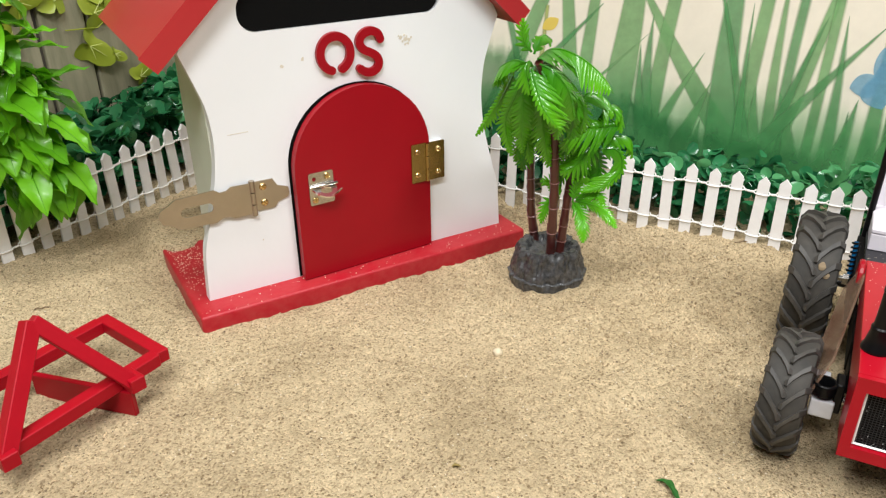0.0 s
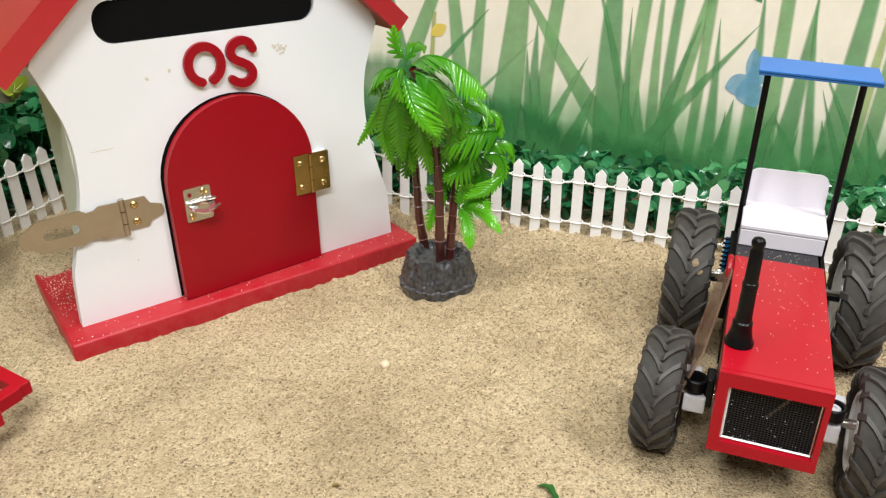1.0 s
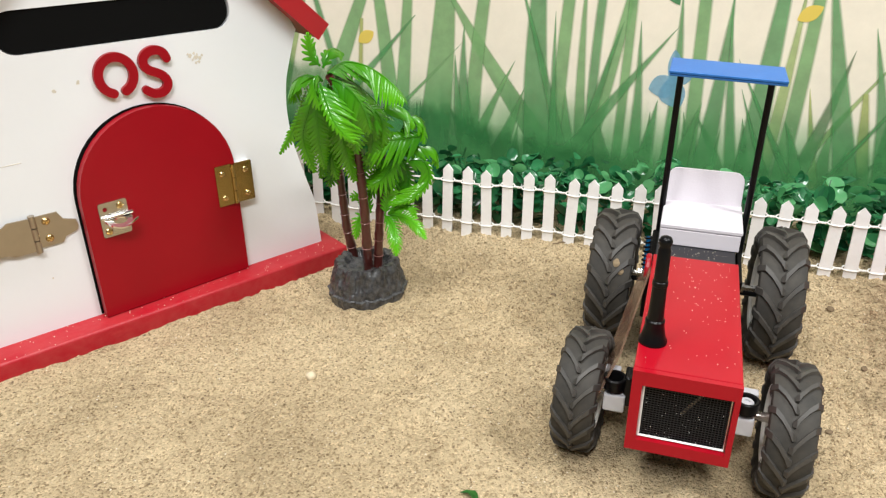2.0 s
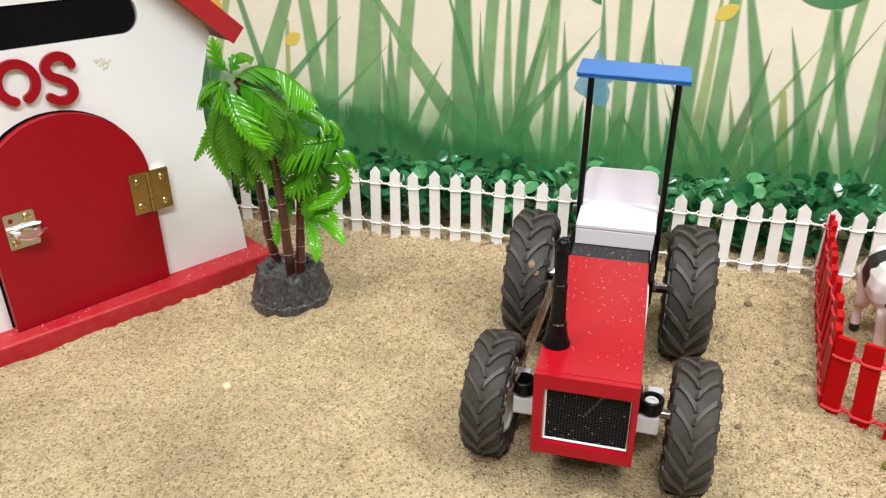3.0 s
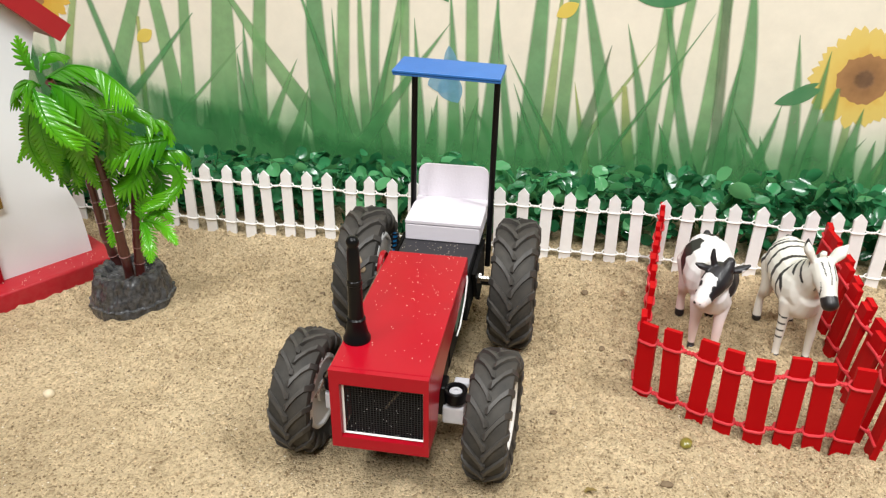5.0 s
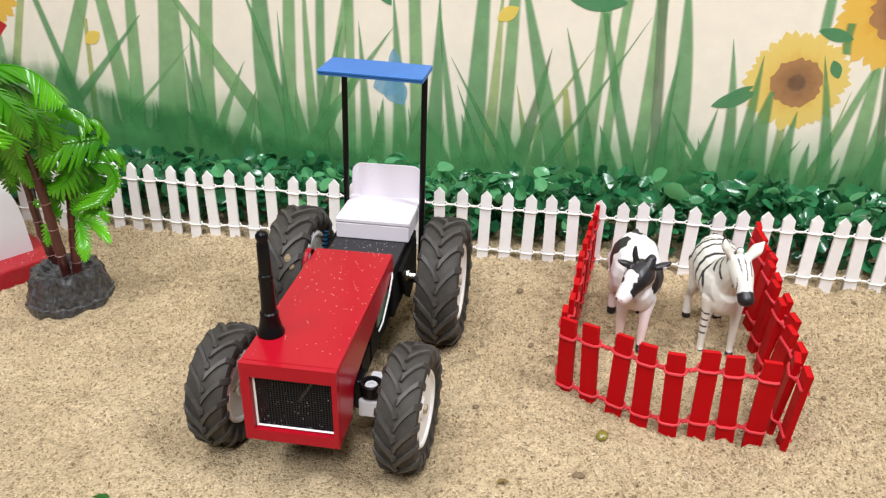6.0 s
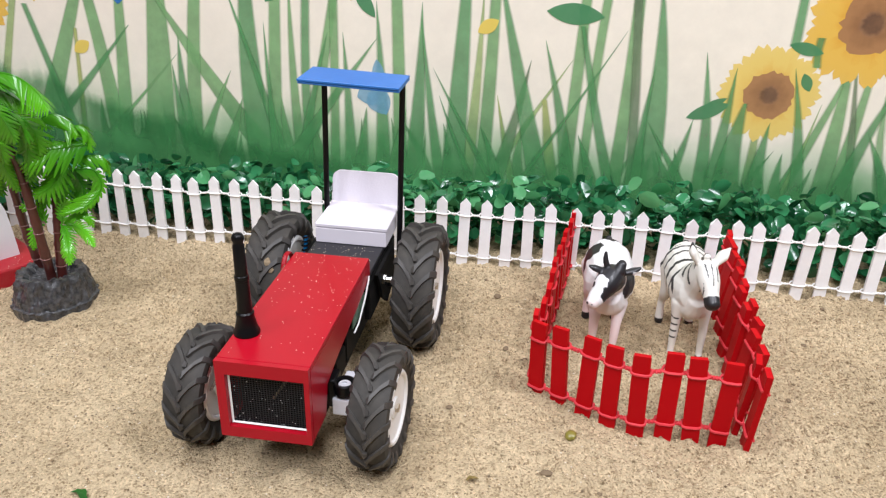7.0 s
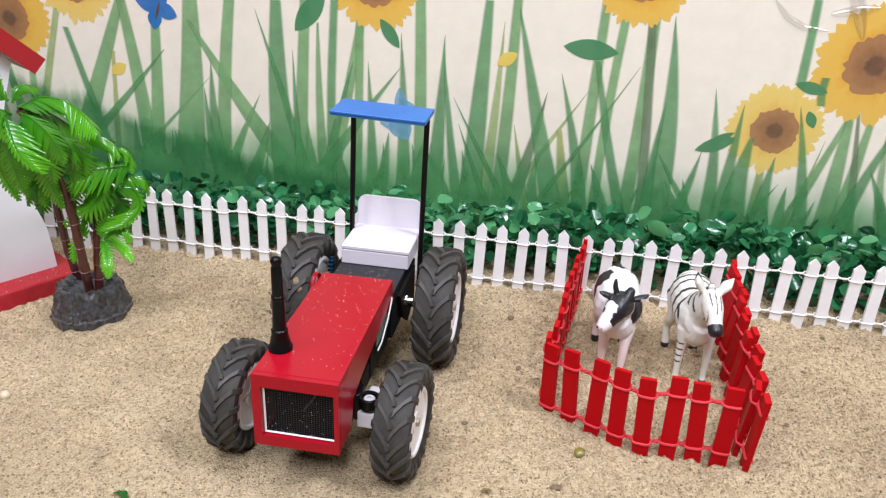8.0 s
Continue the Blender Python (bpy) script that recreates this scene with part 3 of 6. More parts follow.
    for edge, fade, low, strong, weak, tone, y in ((HAZE_EDGE, 0.05, 0.02, 0.42, 0.7, (0.1, 0.33, 0.115), -0.0098), (MIST_EDGE, 0.014, 0.03, 0.62, 0.22, (0.03, 0.17, 0.05), -0.0102)):
        bm = bmesh.new()
        mist(bm, edge, fade, low, strong, weak, y * flat, 4.0)
        part("printed_mist", bm, print_mat("print_mist", tone, tuple(1.5 * c for c in tone), 0.03, 0.14, 1.0, inked=True), wall)
    leafm = mat("print_leaf", (0.06, 0.24, 0.10), 0.3, spots=(0.09, 0.3, 0.13), amount=0.6, scale=40, coat=0.3, alpha=0.85)
    for i, (a, b, c, d, w) in enumerate(((0.158, 0.26, 0.224, 0.256, 0.024), (-0.178, 0.255, -0.138, 0.303, 0.026), (-0.068, 0.277, -0.043, 0.243, 0.016), (0.331, 0.146, 0.378, 0.165, 0.017),
                                         (0.43, 0.236, 0.468, 0.228, 0.014), (0.452, 0.205, 0.462, 0.185, 0.012), (0.345, 0.156, 0.374, 0.172, 0.009))):
        bm = bmesh.new()
        leaf_shape(bm, a, b, c, d, w, (-0.0085 - 0.00005 * i) * flat)
        part("printed_leaf", bm, leafm, wall)
    yel = mat("print_falling_petal", (0.82, 0.62, 0.12), 0.3, coat=0.3, alpha=0.85)
    for a, b, c, d, w in ((0.080, 0.232, 0.104, 0.247, 0.016), (-0.437, 0.182, -0.415, 0.196, 0.016)):
        bm = bmesh.new()
        leaf_shape(bm, a, b, c, d, w, -0.0088 * flat)
        part("printed_petal", bm, yel, wall)
    for s, z, k, tone in ((-0.361, 0.268, 1.0, (0.03, 0.2, 0.55)), (-0.042, 0.159, 0.9, (0.2, 0.47, 0.66))):
        bug = new("printed_butterfly")
        bug.parent = wall
        wing = mat("print_wing", tone, 0.3, spots=tuple(0.6 * c for c in tone), amount=0.6, scale=90, coat=0.3, alpha=0.85 if k == 1 else 0.65)
        wings = ((-0.03, 0.014, 0.021), (0.012, 0.034, 0.024), (-0.007, -0.024, 0.019), (0.026, -0.006, 0.02))
        if k < 1:
            wings = ((0.0, 0.035, 0.016), (-0.025, -0.013, 0.028), (0.012, -0.033, 0.03), (0.024, 0.01, 0.026))
        for i, (a, b, w) in enumerate(wings):
            bm = bmesh.new()
            leaf_shape(bm, s - a * 0.12, z - b * 0.12, s + a, z + b, w, (-0.0092 - 0.00004 * i) * flat, 14, 0.12 if i % 2 else -0.12)
            part("wing", bm, wing, bug)
        if k < 1:
            continue
        bm = bmesh.new()
        leaf_shape(bm, s - 0.004, z - 0.012, s + 0.004, z + 0.012, 0.0035, -0.0094 * flat)
        part("body", bm, core, bug)
    # raised wrinkles in the clear film, which catch the lamps
    film = bpy.data.materials.new("clear_film")
    film.use_nodes = True
    nt = film.node_tree
    nt.nodes.remove(nt.nodes["Principled BSDF"])
    clear, gloss, mix = nt.nodes.new("ShaderNodeBsdfTransparent"), nt.nodes.new("ShaderNodeBsdfGlossy"), nt.nodes.new("ShaderNodeMixShader")
    gloss.inputs["Roughness"].default_value = 0.12
    mix.inputs[0].default_value = 0.22
    nt.links.new(clear.outputs[0], mix.inputs[1])
    nt.links.new(gloss.outputs[0], mix.inputs[2])
    nt.links.new(mix.outputs[0], nt.nodes["Material Output"].inputs[0])
    for pts, w in ((((0.388, 0.327), (0.405, 0.309), (0.425, 0.299), (0.452, 0.297)), 0.008), (((0.462, 0.352), (0.478, 0.325), (0.49, 0.29)), 0.016), (((0.45, 0.315), (0.5, 0.325)), 0.012)):
        bm = bmesh.new()
        rows = []
        fine = [Vector(pts[i]).lerp(Vector(pts[i + 1]), k / 6) for i in range(len(pts) - 1) for k in range(6)] + [Vector(pts[-1])]
        for i, p in enumerate(fine):
            d = (fine[min(i + 1, len(fine) - 1)] - fine[max(i - 1, 0)]).normalized()
            swell = math.sin(math.pi * (i + 0.3) / (len(fine) - 0.4)) ** 0.6
            row = []
            for k in range(9):
                u = -1 + k / 4
                q = p + Vector((-d.y, d.x)) * u * w * 0.5 * swell
                row.append(bm.verts.new((q.x, -0.0007 - 0.3 * w * swell * (1 - u * u), q.y)))
            rows.append(row)
        for a, b in zip(rows, rows[1:]):
            for k in range(8):
                bm.faces.new((a[k], a[k + 1], b[k + 1], b[k]))
        part("film_wrinkle", bm, film, wall, "raised wrinkle in the clear film", True)
    return wall


build_mural()

# ---- the plank wall on the short side ----
def build_plank_wall():
    rng = random.Random(11)
    bm = bmesh.new()
    box(bm, (-0.998, -0.45, 0.19), (0.024, 0.92, 0.9))
    wall = tagged(mesh_ob("wall_planks", bm, mat("plank_shadow", (0.07, 0.06, 0.045), 0.8, spots=(0.04, 0.035, 0.025), amount=0.6, scale=12)), "weathered grey-brown plank wall with yellow-green creeper", "wall", kind="structure")
    wall.matrix_world = BOX
    wood = mat("weathered_plank", (0.3, 0.27, 0.18), 0.8, spots=(0.13, 0.135, 0.075), amount=0.8, scale=26, bump=0.6, bump_scale=40)
    nt = wood.node_tree
    stretch = nt.nodes.new("ShaderNodeMapping")
    stretch.inputs["Scale"].default_value = (1.0, 1.6, 0.22)
    coords = [n for n in nt.nodes if n.type == "TEX_COORD"][0]
    nt.links.new(coords.outputs["Object"], stretch.inputs["Vector"])
    for n in nt.nodes:
        if n.type == "TEX_NOISE":
            nt.links.new(stretch.outputs["Vector"], n.inputs["Vector"])
    y = -0.9
    while y < 0.0:
        w = rng.uniform(0.06, 0.085)
        bm = bmesh.new()
        box(bm, (-0.983, y + w / 2, 0.19 + rng.uniform(-0.01, 0.01)), (0.008, w - rng.uniform(0.004, 0.008), 0.86), Matrix.Rotation(radians(rng.uniform(-0.6, 0.6)), 4, "X"), bevel=0.0015)
        part("plank", bm, wood, wall)
        y += w
    creeper = leaf_mat("creeper_leaf", (0.16, 0.26, 0.015), (0.46, 0.46, 0.04), 0.5, 0.15)
    for ya, za, r, a in ((-0.361, 0.235, 0.035, 20), (-0.31, 0.228, 0.03, 80), (-0.255, 0.205, 0.034, 10), (-0.272, 0.165, 0.032, -40), (-0.235, 0.225, 0.03, 60), (-0.2, 0.108, 0.022, 30), (-0.235, 0.147, 0.014, -30), (-0.385, 0.19, 0.03, 100), (-0.33, 0.275, 0.035, 50), (-0.2, 0.26, 0.03, 140), (-0.42, 0.25, 0.03, 30)):
        bm = bmesh.new()
        n = 30
        ring = []
        for i in range(n):
            t = 2 * math.pi * i / n
            k = 0.66 + 0.4 * max(0.0, math.cos(t)) ** 4 + 0.13 * math.cos(3 * t) + 0.1 * math.cos(t) - (0.22 if i == n // 2 else 0.0) + 0.02 * math.cos(9 * t)
            ring.append(bm.verts.new((-0.969 + 0.004 * math.cos(2 * t) - 0.15 * r * abs(math.sin(t)), ya + r * k * math.cos(t + radians(a)), za + r * k * math.sin(t + radians(a)))))
        mid = bm.verts.new((-0.972, ya, za))
        for i in range(n):
            bm.faces.new((ring[i], ring[(i + 1) % n], mid))
        leaf = part("creeper_leaf", bm, creeper, wall, smooth=True)
        for turn in (-42, 0, 42):
            bm = bmesh.new()
            e = radians(a + turn)
            ln = r * (0.85 if turn == 0 else 0.55)
            tube(bm, ((-0.9685, ya, za), (-0.9665, ya + ln * 0.5 * math.cos(e), za + ln * 0.5 * math.sin(e)), (-0.966, ya + ln * math.cos(e), za + ln * math.sin(e))), [0.0006, 0.0005, 0.0002], 4)
            part("vein", bm, VEIN, leaf)
    for pts in (((-0.4, 0.22), (-0.36, 0.25), (-0.3, 0.245)), ((-0.3, 0.19), (-0.25, 0.185), (-0.2, 0.21)), ((-0.36, 0.2), (-0.355, 0.24), (-0.35, 0.29))):
        bm = bmesh.new()
        tube(bm, [(-0.974, a, b) for a, b in pts], 0.0009, 5)
        part("creeper_stem", bm, creeper, wall)


build_plank_wall()

# ---- the wooden house ----
HX = 0.3055  # middle of the front
HALF = ((0.0075, 0.1665), (0.055, 0.163), (0.08, 0.1565), (0.105, 0.1495), (0.13, 0.1435), (0.155, 0.1405), (0.175, 0.1405), (0.195, 0.143), (0.21, 0.1475), (0.225, 0.1525), (0.242, 0.1585))
EAVE, SLOPE = 0.2335, math.tan(radians(43))


def roof_under(dx):
    return EAVE + (0.176 - dx) * SLOPE


def build_house():
    root = thing("toy_house", "white wooden toy house with red door and roof", "toy house", Matrix.Translation((HX, 0.663, 0)))
    right = []
    for i in range(len(HALF) - 1):
        p0, p1, p2, p3 = (Vector(HALF[max(0, min(len(HALF) - 1, i + k))]) for k in (-1, 0, 1, 2))
        for t in (0, 0.25, 0.5, 0.75):
            q = 0.5 * (2 * p1 + (p2 - p0) * t + (2 * p0 - 5 * p1 + 4 * p2 - p3) * t * t + (3 * p1 - p0 - 3 * p2 + p3) * t ** 3)
            right.append((q.y, q.x))
    right.append((HALF[-1][1], HALF[-1][0]))
    outline = [(-x, z) for x, z in reversed(right)]
    outline = right + [(0.15, roof_under(0.15)), (0.0, roof_under(0.0)), (-0.15, roof_under(0.15))] + outline
    slot = stadium(-0.1052, 0.0918, 0.2522, 0.2865, 0.0155)
    bm = bmesh.new()
    prism(bm, outline, 0.0, 0.012, holes=(slot,))
    part("front_board", bm, WHITE, root, "white painted front board with a mail slot")
    bm = bmesh.new()
    prism(bm, [(-0.139, 0.0075), (0.139, 0.0075), (0.139, 0.262), (0.0, roof_under(0.0)), (-0.139, 0.262)], 0.09, 0.102)
    part("back_board", bm, WHITE, root)
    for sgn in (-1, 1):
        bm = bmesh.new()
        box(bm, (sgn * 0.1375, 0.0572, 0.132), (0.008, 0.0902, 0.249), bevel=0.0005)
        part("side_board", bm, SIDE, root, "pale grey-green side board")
    # black plug fills the slot in place of its shaded inside
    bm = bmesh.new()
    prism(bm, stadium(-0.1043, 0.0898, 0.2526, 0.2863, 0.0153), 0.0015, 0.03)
    part("slot_shade", bm, VOID, root, "black plug that stands in for the dark inside of the slot")
    # base plate
    bm = bmesh.new()
    box(bm, (0.0005, 0.072, -0.0065), (0.3655, 0.2, 0.028), bevel=0.0035, seg=3)
    part("base_plate", bm, RED_BASE, root, "red painted base board, worn and dusted with sand", True)
    bm, rb = bmesh.new(), random.Random(19)
    for i in range(520):
        x, y = (rb.uniform(-0.179, -0.146), 0.15 * rb.random() ** 0.55) if i < 420 else (rb.uniform(-0.18, 0.18), rb.uniform(-0.027, -0.002))
        r = rb.uniform(0.0002, 0.00055)
        box(bm, (x, y, 0.0076 + r * 0.4), (r * rb.uniform(1, 2), r * rb.uniform(1, 2), r))
    tagged(part("sand_dust", bm, GRAIN_PALE, root, "pale sand grains dusted over the base board"), kind="stuff")
    # roof slabs
    th = 0.0165
    for sgn in (-1, 1):
        bm = bmesh.new()
        nx, nz = math.sin(radians(43)), math.cos(radians(43))
        top = (0.176 + th * nx, EAVE + th * nz)
        line = [(sgn * 0.176, EAVE), (sgn * top[0], top[1]), (0.0, top[1] + top[0] * SLOPE), (0.0, roof_under(0.0))]
        prism(bm, [(x - 0.003, z) for x, z in line], -0.018, 0.195)
        bmesh.ops.bevel(bm, geom=[e for e in bm.edges if e.calc_face_angle(0) > 0.6], offset=0.0012, segments=2, affect="EDGES")
        part("roof_slab", bm, ROOF_RED, root, "glossy red roof board")
    # door, a little open at the latch side
    door = new("door")
    door.parent = root
    door.matrix_local = Matrix.Translation((0.0738, 0.003, 0)) @ Matrix.Rotation(radians(2.4), 4, "Z")
    arch = [(0.0, 0.0085), (0.0, 0.1205)]
    arch += [(-0.0737 + 0.0737 * math.cos(a), 0.1205 + 0.0745 * math.sin(a)) for a in (math.pi * i / 24 for i in range(1, 24))]
    arch += [(-0.1474, 0.1205), (-0.1474, 0.0085)]
    bm = bmesh.new()
    prism(bm, arch, -0.0085, 0.0)
    bmesh.ops.bevel(bm, geom=[e for e in bm.edges if e.calc_face_angle(0) > 1.2], offset=0.0016, segments=3, affect="EDGES")
    part("door_leaf", bm, RED, door)
    # black sheet behind the door's edge, painted for the shade of its gap
    bm = bmesh.new()
    gap = [(x * 1.0 - 0.0005 if x > -0.07 else x - 0.0016, z + (0.0016 if z > 0.1 else 0)) for x, z in arch]
    prism(bm, gap, -0.0006, 0.0011, m=Matrix.Translation((0.0738, 0, 0)))
    part("door_gap_shade", bm, VOID, root, "black sheet painted as the shade in the gap round the door")
    return root, door


def screw(bm, x, y, z, r=0.0032):
    """A round-head screw that faces the front, with a crossed slot."""
    m = Matrix.Translation((x, y, z)) @ Matrix.Rotation(radians(90), 4, "X") @ Matrix.Rotation(x * 900, 4, "Z")
    lathe(bm, [(r, 0.0), (r * 0.96, 0.0006), (r * 0.78, 0.0013), (r * 0.6, 0.0016), (r * 0.34, 0.0017), (r * 0.14, 0.0016), (r * 0.04, 0.0004)], 16, m)
    back = m.inverted()
    for v in bm.verts:
        q = back @ v.co
        far = math.hypot(q.x, q.y)
        if far < r * 0.65 and q.z > 0.001 and max(abs(q.x), abs(q.y)) > 0.95 * far:
            v.co = m @ Vector((q.x, q.y, q.z - 0.0011))


def plate(root, name, line, y0, y1, material, holes=(), label="", dx=0.0):
    bm = bmesh.new()
    prism(bm, [(x + dx, z) for x, z in line], y0, y1, holes=[[(x + dx, z) for x, z in h] for h in holes])
    return part(name, bm, material, root, label)


def build_hardware():
    """Hinge, hasp and staple in the house's own frame."""
    hinge = new("hinge")
    hinge.parent = HOUSE
    hinge.matrix_local = Matrix.Translation((0.0036, -0.003, -0.003))
    tagged(hinge, "brass butt hinge with four gold screws")
    plate(hinge, "leaf", stadium(0.0485, 0.066, 0.0867, 0.1283, 0.001, 2), -0.0046, -0.0031, BRASS)
    plate(hinge, "leaf", stadium(0.0675, 0.087, 0.0867, 0.1278, 0.001, 2), -0.0044, -0.0029, BRASS)
    bm = bmesh.new()
    box(bm, (0.0785, 0.0, 0.1073), (0.015, 0.006, 0.0395))
    part("packing", bm, WHITE, hinge)
    for k in range(3):
        bm = bmesh.new()
        tube(bm, ((0.0667, -0.0046, 0.0868 + 0.01385 * k), (0.0667, -0.0046, 0.0998 + 0.01385 * k)), 0.0021, 12)
        part("knuckle", bm, BRASS, hinge, smooth=True)
    for x, y in ((0.0555, -0.0046), (0.0795, -0.0044)):
        for z in (0.0945, 0.1195):
            bm = bmesh.new()
            screw(bm, x, y, z)
            part("screw", bm, GOLD, hinge, smooth=True)
    hasp = new("hasp")
    hasp.parent = HOUSE
    tagged(hasp, "nickel hasp strap hanging open past the wall's edge")
    leaf = [(0.195, 0.0895), (0.2135, 0.0895), (0.2165, 0.0945), (0.2265, 0.0975), (0.2285, 0.1015), (0.2275, 0.1075), (0.2175, 0.111), (0.2135, 0.1185), (0.195, 0.1185)]
    plate(hasp, "leaf", leaf, -0.0017, -0.0003, STEEL, dx=-HX)
    strap = [(0.1905, 0.0885), (0.1905, 0.119), (0.1735, 0.1195), (0.169, 0.1165), (0.163, 0.116), (0.158, 0.1195), (0.123, 0.118), (0.117, 0.1135), (0.109, 0.1095), (0.107, 0.1035), (0.110, 0.0965), (0.118, 0.0935), (0.124, 0.0885), (0.157, 0.088), (0.163, 0.0915), (0.169, 0.091), (0.1735, 0.0885)]
    plate(hasp, "strap", strap, -0.0042, -0.0028, STEEL, [stadium(0.1265, 0.1555, 0.0993, 0.1083, 0.0042, 5)], dx=-HX)
    for k in range(3):
        bm = bmesh.new()
        tube(bm, ((0.1928 - HX, -0.0032, 0.0865 + 0.0118 * k), (0.1928 - HX, -0.0032, 0.0973 + 0.0118 * k)), 0.0028, 14)
        part("knuckle", bm, STEEL, hasp, smooth=True)
    for z in (0.0965, 0.1125):
        bm = bmesh.new()
        screw(bm, 0.2035 - HX, -0.0017, z, 0.0036)
        part("screw", bm, GOLD, hasp, smooth=True)
    staple = new("staple")
    staple.parent = DOOR
    staple.matrix_local = Matrix.Translation((-0.1352, -0.0086, 0.0867)) @ Matrix.Diagonal((1.0, 1.0, 1.04, 1))
    tagged(staple, "bright steel hasp staple")
    plate(staple, "plate", stadium(0, 0.0255, 0, 0.0315, 0.002, 3), -0.0012, 0.0, CHROME, [[(0.0055 + 0.002 * math.cos(a), 0.0255 + 0.002 * math.sin(a)) for a in (math.pi * i / 6 for i in range(12))]])
    bm = bmesh.new()
    m = Matrix.Translation((0.0145, -0.001, 0.0165)) @ Matrix.Rotation(radians(8), 4, "Z") @ Matrix.Rotation(radians(112), 4, "X")
    ring = [(0.0125 * math.cos(a), 0.0155 * max(0.0, math.sin(a)) if math.sin(a) > 0 else 0.0) for a in (math.pi * i / 16 for i in range(17))]
    hole = [(0.0062 * math.cos(a), 0.006 + 0.0042 * math.sin(a)) for a in (2 * math.pi * i / 16 for i in range(16))]
    prism(bm, ring, -0.0008, 0.0008, holes=(hole,), m=m)
    bmesh.ops.bevel(bm, geom=[e for e in bm.edges if e.calc_face_angle(0) > 1.2], offset=0.0005, segments=2, affect="EDGES")
    part("loop", bm, POLISHED, staple, "polished steel loop", True)
    bm = bmesh.new()
    tube(bm, ((0.0005, -0.0022, 0.0185), (0.0145, -0.0032, 0.0187), (0.0285, -0.0022, 0.0185)), 0.0017, 10)
    part("rolled_edge", bm, POLISHED, staple, smooth=True)
    bm = bmesh.new()
    tube(bm, ((0.0165, -0.0135, 0.0112), (0.023, -0.0115, 0.0118), (0.0305, -0.0075, 0.0135)), 0.0012, 8)
    part("prong", bm, POLISHED, staple, smooth=True)
    for x, z in ((0.019, 0.0265), (0.0055, 0.005)):
        bm = bmesh.new()
        screw(bm, x, -0.0012, z, 0.0034)
        part("screw", bm, GOLD, staple, smooth=True)


def stroke(pts, w):
    """The outline of a stroke of width w along points."""
    left, right = [], []
    pts = [Vector(p) for p in pts]
    for i, p in enumerate(pts):
        d = (pts[min(i + 1, len(pts) - 1)] - pts[max(i - 1, 0)]).normalized()
        nrm = Vector((-d.y, d.x)) * w / 2
        left.append(p + nrm)
        right.append(p - nrm)

    return [tuple(p) for p in left + right[::-1]]


def build_letters():
    o = [(0.2852 + 0.0148 * math.cos(a), 0.2256 + 0.0157 * math.sin(a)) for a in (radians(252 - 318 * i / 40) for i in range(41))]
    s = [(0.3326, 0.2352), (0.3300, 0.2400), (0.3240, 0.2422), (0.3175, 0.2408), (0.3135, 0.2368), (0.3135, 0.2322), (0.3172, 0.2283), (0.3228, 0.2258), (0.3278, 0.2228), (0.3305, 0.2182), (0.3292, 0.2136), (0.3245, 0.2108), (0.3180, 0.2110), (0.3125, 0.2142)]
    fine = []
    for i in range(len(s) - 1):
        p0, p1, p2, p3 = (Vector(s[max(0, min(len(s) - 1, i + k))]) for k in (-1, 0, 1, 2))
        fine += [tuple(0.5 * (2 * p1 + (p2 - p0) * t + (2 * p0 - 5 * p1 + 4 * p2 - p3) * t * t + (3 * p1 - p0 - 3 * p2 + p3) * t ** 3)) for t in (0, 0.25, 0.5, 0.75)]
    s = [(0.309 + (x - 0.3125) * 1.08, 0.2422 - (0.2422 - z) * 1.197) for x, z in fine + [s[-1]]]
    for line in (o, s):
        bm = bmesh.new()
        outline = stroke([(x - HX, z) for x, z in line], 0.0078)
        prism(bm, outline, -0.0042, -0.0002)
        for e in (line[0], line[-1]):
            lathe(bm, [(0.0039, 0.0), (0.0039, 0.0038)], 16, Matrix.Translation((e[0] - HX, -0.0003, e[1])) @ Matrix.Rotation(radians(90), 4, "X"))
        part("letter", bm, RED, HOUSE, "red cut-out letter " + ("O" if line is o else "S"))
    # chipped spots in the paint
    rng = random.Random(5)
    for x, z, r in ((0.3587, 0.2294, 0.003), (0.3625, 0.2285, 0.0022), (0.3535, 0.2318, 0.0024), (0.3557, 0.2282, 0.0016), (0.3612, 0.2255, 0.0016), (0.3648, 0.231, 0.0014), (0.3575, 0.2335, 0.0015), (0.3585, 0.2252, 0.0018), (0.3518, 0.2334, 0.0013), (0.3603, 0.2325, 0.0012), (0.2345, 0.2202, 0.0022), (0.2545, 0.2241, 0.0024), (0.198, 0.058, 0.001)):
        bm = bmesh.new()
        prism(bm, [(x - HX + r * rng.uniform(0.4, 1) * math.cos(2 * math.pi * i / 14), z + r * rng.uniform(0.4, 1) * math.sin(2 * math.pi * i / 14)) for i in range(14)], -0.0003, 0.001)
        part("paint_chip", bm, CHIP, HOUSE, "chip in the white paint")
    bm = bmesh.new()
    tube(bm, ((0.158 - HX + 0.02, -0.0001, 0.1665), (0.197 - HX, -0.0001, 0.1668)), 0.0003, 4)
    part("scratch", bm, CHIP, HOUSE, "faint scratch in the paint")


CHIP = mat("bare_plaster", (0.6, 0.54, 0.44), 0.9, spots=(0.68, 0.63, 0.55), amount=0.8, scale=500)


HOUSE, DOOR = build_house()
build_hardware()
build_letters()

